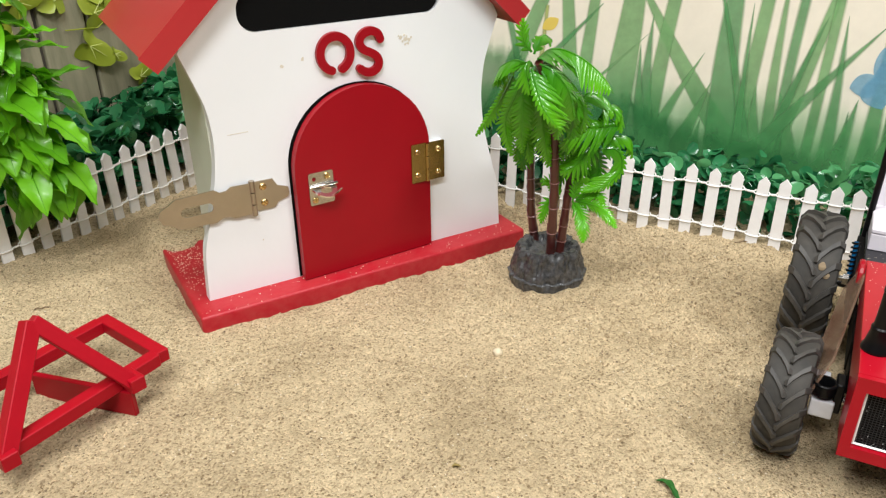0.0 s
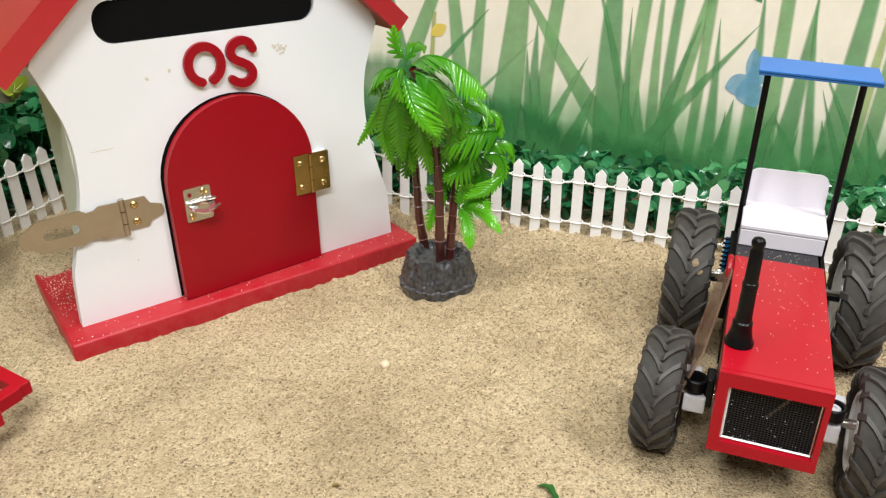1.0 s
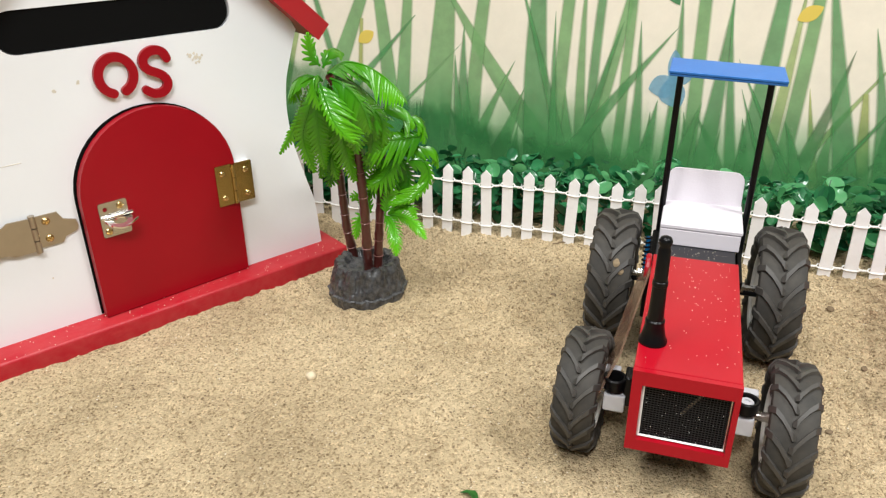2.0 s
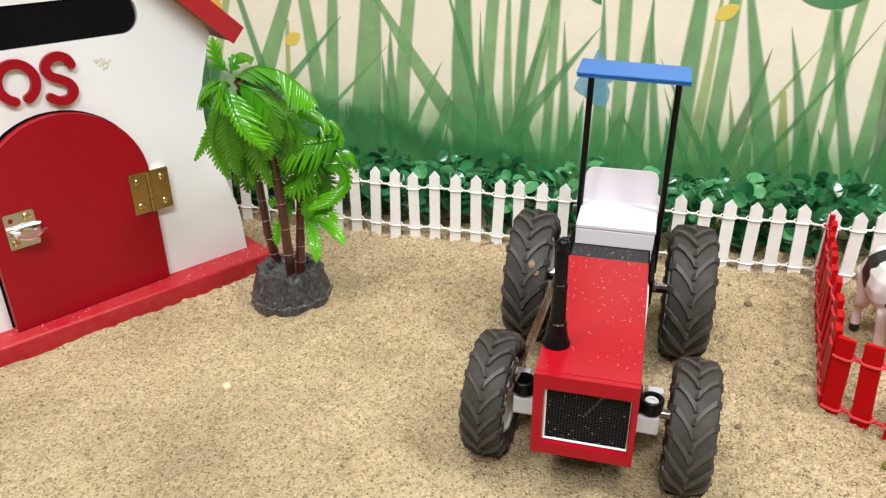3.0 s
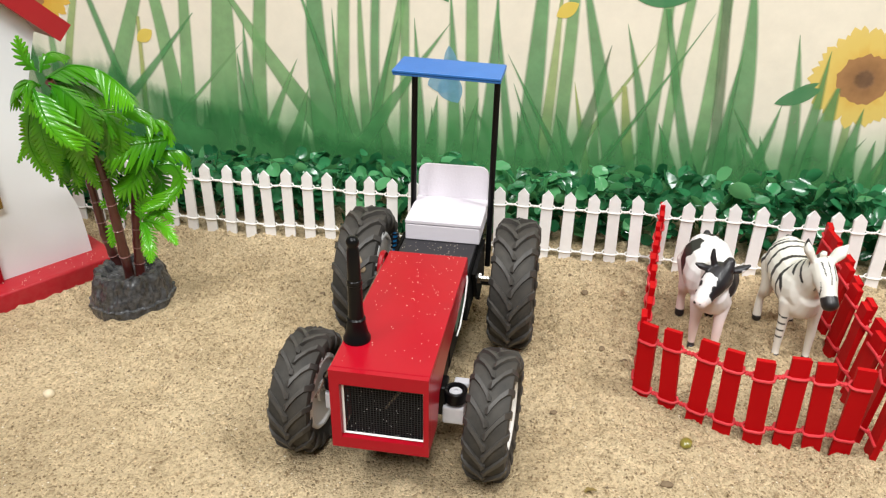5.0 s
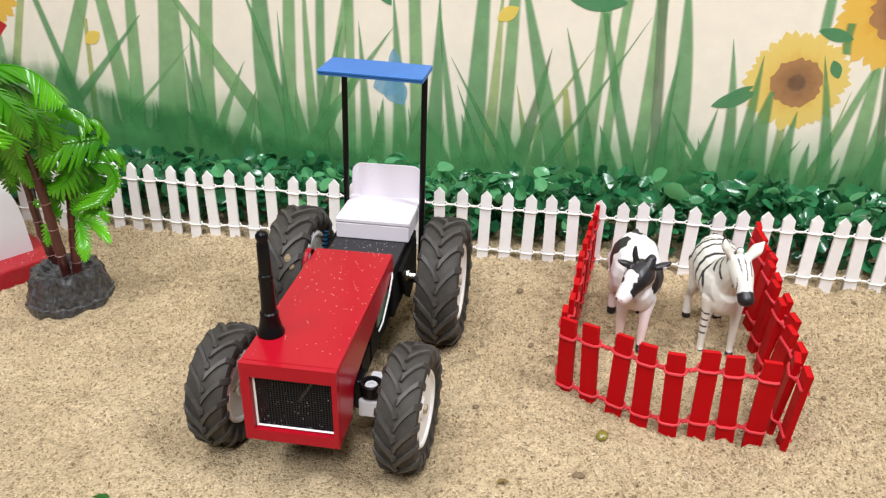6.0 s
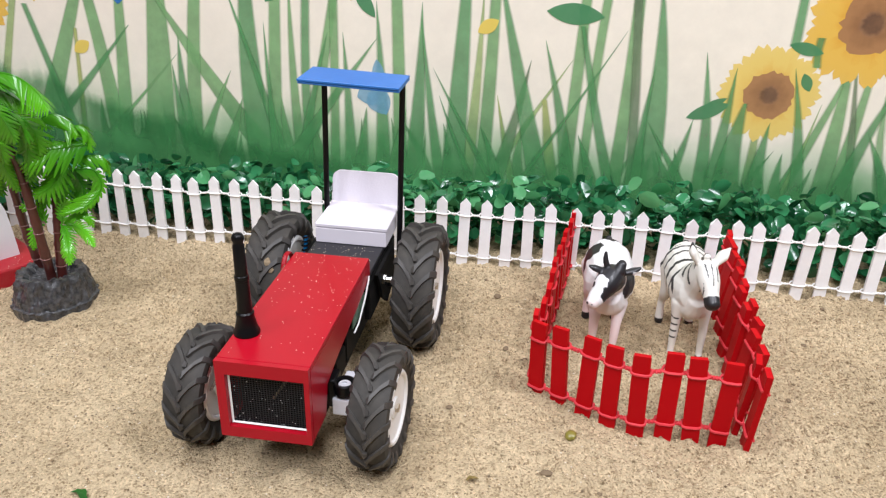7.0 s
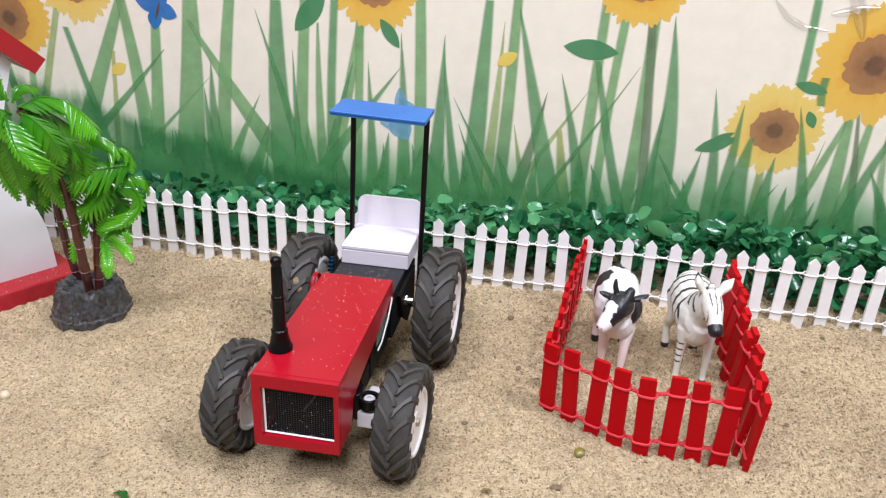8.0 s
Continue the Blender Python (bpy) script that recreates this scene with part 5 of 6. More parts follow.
        lathe(bm, [(0.0048, 0.0), (0.0048, 0.004), (0.0026, 0.004), (0.0026, 0.013)], 6, Matrix.Translation((sgn * 0.0385, 0.185, 0.073)) @ Matrix.Rotation(radians(90 * sgn), 4, "Y"))
        part("bolt", bm, CHROME, root)
    # loose side plate, lever, spring damper and circuit board
    bm = bmesh.new()
    prism(bm, [(0.032, 0.046), (0.06, 0.046), (0.152, 0.078), (0.156, 0.094), (0.15, 0.102), (0.136, 0.103), (0.05, 0.076)], -0.0008, 0.0008, m=Matrix.Translation((-0.0325, 0, 0.1)) @ Matrix.Rotation(radians(24), 4, "Y") @ Matrix.Translation((0, 0, -0.1)) @ Matrix.Rotation(radians(90), 4, "Z"))
    part("side_plate", bm, CLEAR, root, "dusty clear plastic side plate")
    bm = bmesh.new()
    tube(bm, [(-0.0335, 0.15 + 0.012 * math.cos(a), 0.092 + 0.016 * math.sin(a)) for a in (radians(d) for d in range(-10, 171, 15))], 0.0022, 6, squash=0.5)
    part("lever", bm, RED, root, "red curved lever")
    bm = bmesh.new()
    tube(bm, ((-0.0375, 0.2, 0.068), (-0.0375, 0.212, 0.096)), 0.0019, 12)
    part("damper", bm, BLUE_METAL, root, "blue metal spring damper", True)
    bm = bmesh.new()
    tube(bm, [(-0.0375 + 0.003 * math.cos(k), 0.2 + 0.012 * k / 50.0 + 0.003 * math.sin(k), 0.068 + 0.028 * k / 50.0) for k in range(0, 51)], 0.0009, 5)
    part("spring", bm, BLACK, root, smooth=True)
    bm = bmesh.new()
    box(bm, (0.0325, 0.128, 0.0735), (0.0014, 0.04, 0.012), bevel=0.0003)
    part("circuit_board", bm, CIRCUIT, root, "green circuit board")
    bm = bmesh.new()
    tube(bm, [(0.034, 0.108, 0.064), (0.035, 0.118, 0.067), (0.0355, 0.138, 0.079), (0.035, 0.153, 0.088), (0.034, 0.158, 0.089), (0.0335, 0.16, 0.084)], 0.0007, 6)
    part("wire", bm, RIM, root, "white wire", True)
    # sand grains lying on hood and deck
    rng = random.Random(77)
    bm = bmesh.new()
    for i in range(200):
        x, y = (C + rng.uniform(-W, W) * 0.95, 0.004 + (L - 0.004) * rng.random() ** 0.75) if i < 120 else (rng.uniform(-0.028, 0.03), rng.uniform(0.168, 0.21))
        z = T if i < 120 else 0.09
        r = rng.uniform(0.00018, 0.00042)
        bmesh.ops.create_icosphere(bm, subdivisions=1, radius=r, matrix=Matrix.Translation((x, y, z + r * 0.4)))
    tagged(part("sand_grains", bm, GRAIN_PALE, root, "scattered pale sand grains"), kind="stuff")
    wheel(root, -0.0655, 0.051, 0.0465, 0.0295, -3)
    wheel(root, 0.0705, 0.046, 0.0475, 0.0295, -3)
    dusty = wheel(root, -0.0645, 0.213, 0.059, 0.036)
    for x, a, size in ((0.005, 36, 0.0034), (0.0095, 29, 0.003)):
        bm = bmesh.new()
        bmesh.ops.create_icosphere(bm, subdivisions=4, radius=size)
        for v in bm.verts:
            v.co *= 1 + 0.35 * noise.noise(v.co * 260 + Vector((x * 90, 0, 0)))
            v.co.z *= 0.3
        caked = part("caked_sand", bm, CAKED, dusty, "sand caked in the tread", True)
        caked.matrix_local = Matrix.Rotation(radians(90 - a), 4, "X") @ Matrix.Translation((x, 0, 0.0542))
    wheel(root, 0.0695, 0.213, 0.059, 0.036)
    return root


MILKY = mat("milky_plastic", (0.62, 0.63, 0.66), 0.35, spots=(0.52, 0.52, 0.54), amount=0.5, scale=120, bump=0.2, bump_scale=200)
STEEL_DARK = mat("dark_wire", (0.03, 0.03, 0.033), 0.4, 0.5)
CLEAR = mat("dusty_clear_plastic", (0.3, 0.21, 0.14), 0.25, alpha=0.5, spots=(0.16, 0.05, 0.03), amount=0.9, scale=60)
BLUE_METAL = mat("blue_metal", (0.01, 0.2, 0.5), 0.3, 0.8)
CAKED = mat("damp_caked_sand", (0.27, 0.2, 0.12), 0.9, spots=(0.16, 0.115, 0.07), amount=0.7, scale=400, bump=0.6, bump_scale=500)
CIRCUIT = mat("circuit_board", (0.006, 0.07, 0.035), 0.45, spots=(0.2, 0.26, 0.2), amount=0.6, scale=260)
build_tractor()

# ---- the plastic palm group ----
VIEWER = Vector((-0.45, -0.85, 0.28)).normalized()  # the side of the palm that faces the open front of the box


def smooth_line(pts, steps):
    """A curve through the points, with that many steps between each two."""
    pts, fine = [Vector(p) for p in pts], []
    for i in range(len(pts) - 1):
        p0, p1, p2, p3 = pts[max(i - 1, 0)], pts[i], pts[i + 1], pts[min(i + 2, len(pts) - 1)]
        for j in range(steps):
            t = j / steps
            fine.append(0.5 * (2 * p1 + (p2 - p0) * t + (2 * p0 - 5 * p1 + 4 * p2 - p3) * t * t + (3 * p1 - p0 - 3 * p2 + p3) * t ** 3))
    return fine + [pts[-1]]


def frond(bm, line, len_a, len_b, face, fold, rng, pitch=0.0042, crown_shade=1.0):
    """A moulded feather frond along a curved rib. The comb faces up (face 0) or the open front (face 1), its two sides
    folded back by that many degrees. Tone runs from deep green at the crown to lime at the ends; the last argument
    darkens it for crown shade."""
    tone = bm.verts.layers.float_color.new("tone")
    coarse = smooth_line(line, 14)
    total = sum((q - p).length for p, q in zip(coarse, coarse[1:]))
    n = max(6, round(total / pitch))
    rib, run, want = [coarse[0]], 0.0, total / n
    for p, q in zip(coarse, coarse[1:]):
        d = (q - p).length
        while run + d >= want * len(rib) - 1e-9 and len(rib) <= n:
            rib.append(p.lerp(q, (want * len(rib) - run) / d if d else 0))
        run += d
    n = len(rib) - 1
    tube(bm, rib, [0.0012 * (1 - 0.7 * i / n) for i in range(n + 1)], 5)
    bm.verts.ensure_lookup_table()
    for j, v in enumerate(bm.verts):
        v[tone] = (min(1.0, crown_shade * (0.2 + 0.6 * min(1.0, j / (5 * n)))), 0, 0, 1)
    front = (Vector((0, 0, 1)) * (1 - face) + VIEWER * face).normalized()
    shade = crown_shade * rng.uniform(0.86, 1.12)
    side = None
    for i in range(1, n + 1):
        k = i / n
        t = (rib[min(i + 1, n)] - rib[i - 1]).normalized()
        way = t.cross(front)
        if way.length > 0.25:
            side = way.normalized() if side is None or way.dot(side) > 0 else -way.normalized()
        elif side is None:
            side = t.cross(Vector((0.3, -0.8, 0.5))).normalized()
        flank = (side - t * side.dot(t)).normalized()
        nrm = flank.cross(t)
        if nrm.dot(front) < 0:
            nrm = -nrm
        swell = min(1.0, 0.45 + 2.4 * k) * (1.0 if k < 0.6 else 1.0 - 0.75 * ((k - 0.6) / 0.4) ** 1.6)
        for sgn, size in ((1, len_a), (-1, len_b)):
            ln = size * swell * rng.uniform(0.88, 1.08)
            f = radians(fold + rng.uniform(-7, 7))
            lean = 0.55 + 0.6 * k + rng.uniform(-0.08, 0.08)
            out = (flank * sgn * math.cos(f) - nrm * math.sin(f) + t * lean).normalized()
            w = t * total / n * 0.65
            last = None
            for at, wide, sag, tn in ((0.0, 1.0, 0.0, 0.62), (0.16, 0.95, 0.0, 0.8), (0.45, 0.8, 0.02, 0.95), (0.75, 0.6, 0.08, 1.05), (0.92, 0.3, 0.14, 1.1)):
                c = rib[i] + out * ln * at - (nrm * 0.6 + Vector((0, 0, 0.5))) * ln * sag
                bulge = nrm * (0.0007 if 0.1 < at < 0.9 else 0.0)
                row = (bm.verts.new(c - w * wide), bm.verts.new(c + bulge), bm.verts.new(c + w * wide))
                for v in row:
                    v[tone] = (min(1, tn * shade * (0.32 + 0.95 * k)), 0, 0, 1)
                if last:
                    bm.faces.new((last[0], last[1], row[1], row[0]))
                    bm.faces.new((last[1], last[2], row[2], row[1]))
                last = row
            v = bm.verts.new(rib[i] + out * ln * 1.02 - (nrm * 0.6 + Vector((0, 0, 0.5))) * ln * 0.17)
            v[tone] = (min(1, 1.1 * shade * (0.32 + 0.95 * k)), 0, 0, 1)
            bm.faces.new((last[0], last[1], v))
            bm.faces.new((last[1], last[2], v))


# ribs of the fronds from the crown outward, in millimetres from the foot of the palm; comb lengths, facing and fold
TOP_FRONDS = (
    (((-52, -27, 238), (-58, -24, 247), (-59, -23, 263)), 9, 9, 1, 15),
    (((-50, -28, 236), (-44, -26, 246), (-35, -21, 249), (-20, -12, 242)), 12, 12, 0.5, 40),
    (((-47, -30, 232), (-22, -17, 235), (-2, -22, 229), (3, -47, 220), (2, -67, 209)), 27, 27, 0, 42),
    (((-40, -19, 226), (-15, -9, 218), (4, -14, 201), (14, -25, 183)), 22, 22, 0, 45),
    (((-52, -27, 226), (-57, -10, 228), (-60, 9, 217), (-55, 17, 201)), 16, 16, 0, 50),
    (((-55, -33, 227), (-61, -36, 233), (-67, -39, 227), (-66, -45, 211)), 14, 14, 0.3, 50),
)
FRONT_FRONDS = (
    (((-62, -41, 228), (-64, -53, 212), (-62, -62, 197), (-52, -68, 183)), 7, 25, 0.8, 8),
    (((-59, -31, 225), (-65, -23, 201), (-64, -8, 173), (-53, -3, 140)), 11, 17, 0.75, 15),
    (((-56, -28, 221), (-60, -28, 196), (-56, -22, 169), (-48, -14, 145)), 12, 15, 0.75, 20),
    (((-46, 7, 210), (-44, 28, 183), (-49, 40, 163), (-57, 49, 145)), 8, 11, 0.8, 20),
    (((-41, -18, 219), (-36, -21, 194), (-29, -19, 162), (-20, -18, 128)), 18, 18, 0.9, 20),
    (((-39, -8, 212), (-34, 1, 179), (-32, 0, 147), (-29, -2, 128)), 16, 16, 0.9, 20),
)
BACK_FRONDS = (
    (((-48, -37, 223), (-44, -48, 209), (-37, -49, 188), (-34, -45, 165)), 15, 19, 0.9, 20),
    (((-47, -33, 228), (-42, -46, 224), (-33, -56, 208), (-25, -55, 184)), 22, 20, 0.5, 35),
    (((-35, -27, 210), (-28, -42, 209), (-15, -46, 195), (-10, -40, 170)), 22, 20, 0.5, 35),
    (((-24, -28, 195), (-13, -39, 198), (-4, -43, 185), (-2, -39, 163)), 22, 22, 0.5, 35),
    (((-23, -28, 185), (-16, -36, 186), (-11, -39, 173), (-13, -33, 146)), 16, 18, 0.8, 20),
)
SIDE_FRONDS = (
    (((6, -15, 182), (21, -23, 191), (31, -34, 185), (33, -41, 175)), 24, 24, 0, 42),
    (((27, -26, 161), (36, -31, 178), (43, -40, 174), (41, -45, 158)), 14, 14, 0.2, 45),
    (((44, -41, 161), (30, -39, 162), (11, -37, 163), (-11, -32, 163)), 13, 28, 0.75, 10),
    (((25, -25, 145), (40, -37, 150), (51, -48, 148), (52, -52, 133)), 14, 14, 0.2, 50),
    (((27, -32, 138), (41, -43, 138), (44, -48, 120), (28, -44, 104), (10, -36, 99)), 21, 6, 0.9, 10),
    (((23, -30, 151), (17, -32, 140), (5, -29, 126), (-6, -23, 119)), 18, 18, 0.8, 20),
)
INNER_FRONDS = (
    (((19, -27, 148), (8, -31, 164), (-3, -31, 158), (-11, -27, 138)), 18, 18, 0.7, 25),
    (((18, -22, 140), (20, -22, 123), (16, -20, 102)), 14, 14, 0.8, 20),
    (((16, -15, 138), (11, -10, 119), (3, -5, 100)), 14, 14, 0.8, 25),
    (((27, -26, 139), (35, -27, 114), (29, -24, 91)), 16, 16, 0.8, 20),
    (((-18, 3, 140), (-27, 2, 155), (-38, 3, 148), (-42, 5, 130)), 15, 15, 0.4, 40),
    (((-17, 3, 140), (-10, -7, 150), (-7, -14, 140), (-9, -12, 119)), 15, 15, 0.4, 40),
    (((-16, 8, 138), (-23, 12, 132), (-27, 14, 115)), 13, 13, 0.8, 20),
)
YOUNG_FRONDS = (
    (((12, -18, 82), (9, -34, 78), (3, -47, 70), (-1, -53, 58)), 11, 11, 1, 10),
    (((15, -20, 83), (14, -47, 89), (14, -64, 87), (13, -79, 80)), 10, 10, 1, 10),
    (((15, -20, 84), (23, -30, 94), (29, -39, 93), (31, -43, 83)), 9, 9, 0.6, 20),
    (((14, -16, 82), (16, -20, 101), (20, -28, 107)), 9, 9, 1, 10),
    (((3, -8, 84), (-3, -5, 100), (-13, -1, 103)), 10, 10, 1, 10),
    (((2, -5, 81), (-6, -1, 79), (-11, 0, 59)), 8, 8, 1, 10),
)


def build_palm():
    rng = random.Random(31)
    root = thing("toy_palm", "plastic palm group with glossy green fronds on a grey rock", "palm tree", Matrix.Translation((0.4612, 0.5565, -0.001)))
    o = Vector((0.4612, 0.5565, -0.001))
    bm = bmesh.new()
    prof = [(0.037, -0.012), (0.038, 0.0005), (0.0382, 0.002), (0.0362, 0.003), (0.0352, 0.009), (0.0328, 0.018), (0.031, 0.026), (0.0285, 0.0315), (0.0235, 0.031), (0.0195, 0.0245), (0.01, 0.022), (0.002, 0.022)]
    lathe(bm, [(a[0] + (b[0] - a[0]) * k / 3, a[1] + (b[1] - a[1]) * k / 3) for a, b in zip(prof, prof[1:]) for k in range(3)] + [prof[-1]], 144)
    for v in bm.verts:
        r = math.hypot(v.co.x, v.co.y)
        if r > 0.012:
            a = math.atan2(v.co.y, v.co.x)
            rib = 0.0009 * math.sin(a * 15 + 2 * math.sin(a * 3)) + 0.0018 * noise.noise((math.cos(a) * 4, math.sin(a) * 4, v.co.z * 90)) + 0.0022 * noise.noise((math.cos(a) * 13, math.sin(a) * 13, v.co.z * 120)) + 0.0012 * noise.noise((math.cos(a) * 30, math.sin(a) * 30, v.co.z * 400))
            k = 1 + rib / r * (1 if v.co.z > 0 else 0.4)
            v.co.x, v.co.y = v.co.x * k * 1.06, v.co.y * k
            if v.co.z > 0.02:
                v.co.z += 0.0028 * noise.noise((math.cos(a) * 5, math.sin(a) * 5, 3.3))
    part("rock_base", bm, ROCK, root, "dark grey ribbed resin rock with silvery dry brushing", True)
    trunks = (((0.463, 0.581, 0.018), (0.456, 0.582, 0.06), (0.4535, 0.583, 0.112), (0.447, 0.579, 0.163)),
              ((0.4585, 0.5495, 0.02), (0.452, 0.541, 0.09), (0.4465, 0.538, 0.1525), (0.4335, 0.5345, 0.2), (0.4165, 0.5285, 0.2275)),
              ((0.467, 0.546, 0.02), (0.4700, 0.545, 0.06), (0.4775, 0.549, 0.105), (0.485, 0.551, 0.156)))
    for line in trunks:
        bm = bmesh.new()
        pts = []
        for a, b in zip(line, line[1:]):
            a, b = Vector(a) - o, Vector(b) - o
            pts += [a.lerp(b, i / 12) for i in range(12)]
        pts.append(Vector(line[-1]) - o)
        n = len(pts)
        rad = [(0.0047 - 0.0015 * i / n) * (1.14 if i % 6 == 0 else (1.04 if i % 6 == 5 else 1.0)) for i in range(n)]
        tube(bm, pts, rad, 12)
        trunk = part("trunk", bm, BARK, root, "dark red-brown ringed plastic trunk", True)
        for i in range(5, n - 8, 5):
            d = (pts[i + 1] - pts[i - 1]).normalized()
            bm = bmesh.new()
            lathe(bm, [(rad[i] * 1.0, -0.0005), (rad[i] * 1.16, -0.0001), (rad[i] * 1.16, 0.0001), (rad[i] * 1.0, 0.0005)], 14, Matrix.Translation(pts[i]) @ d.to_track_quat("Z", "Y").to_matrix().to_4x4())
            part("ring", bm, RING, trunk)
    for rows in (TOP_FRONDS, FRONT_FRONDS, BACK_FRONDS, SIDE_FRONDS, INNER_FRONDS, YOUNG_FRONDS):
        young = rows is YOUNG_FRONDS
        for line, len_a, len_b, face, fold in rows:
            bm = bmesh.new()
            # inner and back fronds toned darker: shade inside the crown put into the colour
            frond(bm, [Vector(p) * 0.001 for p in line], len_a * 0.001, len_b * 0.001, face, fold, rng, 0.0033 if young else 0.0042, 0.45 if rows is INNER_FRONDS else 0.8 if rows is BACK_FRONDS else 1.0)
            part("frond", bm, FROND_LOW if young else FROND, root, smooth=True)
    # round green nuts under the crowns
    for c, r in (((0.4385, 0.5335, 0.172), 0.0062), ((0.447, 0.5275, 0.158), 0.0058), ((0.4405, 0.545, 0.15), 0.006), ((0.4795, 0.5425, 0.152), 0.0058), ((0.4335, 0.5345, 0.188), 0.0055)):
        bm = bmesh.new()
        bmesh.ops.create_uvsphere(bm, u_segments=16, v_segments=10, radius=r, matrix=Matrix.Translation(Vector(c) - o) @ Matrix.Diagonal((0.85, 0.85, 1.2, 1)))
        part("palm_nut", bm, PALM_NUT, root, "glossy deep green plastic nut", True)


build_palm()

# ---- broad-leaved plant by the plank wall ----
def broad_leaf(bm, base, az, pitch, length, width, curl):
    d = Vector((math.cos(az), math.sin(az), 0))
    side = Vector((-d.y, d.x, 0))
    rows, n = [], 12
    for i in range(n + 1):
        k = i / n
        ang = pitch - curl * k
        mid = base + d * length * k * math.cos(pitch - curl * k * 0.5) + Vector((0, 0, length * k * math.sin(pitch - curl * k * 0.5)))
        w = width * math.sin(math.pi * min(1.0, k ** 0.75)) ** 0.9 + 0.0003
        up = Vector((-d.x * math.sin(ang), -d.y * math.sin(ang), math.cos(ang)))
        ripple = 0.0022 * math.sin(k * 19)
        rows.append([bm.verts.new(mid + side * w * s + up * (w * 0.28 * abs(s) + (ripple if abs(s) > 0.9 else 0))) for s in (-1, -0.5, 0, 0.5, 1)])
    tube(bm, [r[2].co + Vector((0, 0, 0.0004)) for r in rows], [0.0009 * (1 - 0.8 * i / n) for i in range(n + 1)], 5)
    for a, b in zip(rows, rows[1:]):
        for j in range(4):
            bm.faces.new((a[j], a[j + 1], b[j + 1], b[j]))


def build_plant():
    rng = random.Random(41)
    base = Vector((-0.012, 0.835, 0.0))
    root = thing("leafy_plant", "bright green broad-leaved artificial plant beside the white fence", "plant", Matrix.Translation(base))
    stems = (((-0.06, 0.02, -0.01), (-0.05, 0.01, 0.1), (0.01, 0.005, 0.2), (0.035, 0.005, 0.31)), ((-0.07, 0.03, -0.01), (-0.06, 0.02, 0.12), (-0.02, 0.01, 0.28)), ((-0.05, 0.01, -0.01), (-0.04, 0.0, 0.08), (0.045, -0.005, 0.19)))
    for line in stems:
        bm = bmesh.new()
        tube(bm, line, [0.003, 0.0026, 0.0022, 0.0016][:len(line)], 8)
        part("stem", bm, BIG_LEAF, root, smooth=True)
    rows = ((0.045, 0.0, 0.165, -35, -28, 0.105), (0.05, 0.0, 0.14, -60, -50, 0.095), (0.04, 0.0, 0.19, -10, 5, 0.09), (0.03, 0.0, 0.23, -40, 20, 0.1), (0.04, 0.0, 0.21, 30, -10, 0.085), (0.02, 0.0, 0.25, -80, 10, 0.1),
            (0.04, -0.01, 0.16, -85, -35, 0.09), (0.03, 0.0, 0.27, 0, 35, 0.09), (0.0, 0.0, 0.2, -110, 0, 0.1), (0.03, 0.0, 0.3, -50, 50, 0.09), (-0.01, 0.0, 0.22, -60, 10, 0.1),
            (0.0, 0.0, 0.2, -90, -20, 0.1), (0.04, 0.0, 0.18, 60, 10, 0.08), (0.05, 0.0, 0.19, -20, -20, 0.1), (0.01, 0.0, 0.28, -120, 30, 0.1), (0.03, 0.0, 0.155, -50, -15, 0.1), (0.02, -0.01, 0.19, -70, -10, 0.105),
            (0.035, 0.0, 0.22, -5, -20, 0.085), (0.02, 0.0, 0.3, 20, 45, 0.085), (-0.02, 0.0, 0.24, -140, 20, 0.1), (-0.02, 0.0, 0.22, -130, -10, 0.1), (0.02, 0.0, 0.26, -30, 0, 0.09))
    rows += tuple((rng.uniform(-0.045, 0.045), rng.uniform(-0.02, 0.02), rng.uniform(0.13, 0.36), rng.uniform(-130, 30), rng.uniform(-50, 45), rng.uniform(0.06, 0.105)) for _ in range(110))
    rows += tuple((rng.uniform(0.0, 0.06), rng.uniform(-0.02, 0.01), rng.uniform(0.095, 0.17), rng.uniform(-100, 10), rng.uniform(-65, -10), rng.uniform(0.07, 0.1)) for _ in range(30))
    for x, y, z, az, pitch, ln in rows:
        bm = bmesh.new()
        broad_leaf(bm, Vector((x, y, z)), radians(az + rng.uniform(-10, 10)), radians(pitch + rng.uniform(-8, 8)), ln * 0.66, ln * rng.uniform(0.12, 0.18), radians(rng.uniform(15, 75)))
        part("leaf", bm, BIG_LEAF, root, smooth=True)


build_plant()

# ---- toy animals ----
def tone_mat(name, rough):
    m = mat(name, (0.8, 0.8, 0.8), rough, coat=0.1)
    at = m.node_tree.nodes.new("ShaderNodeAttribute")
    at.attribute_name = "tone"
    m.node_tree.links.new(at.outputs["Color"], m.node_tree.nodes["Principled BSDF"].inputs["Base Color"])
    return m


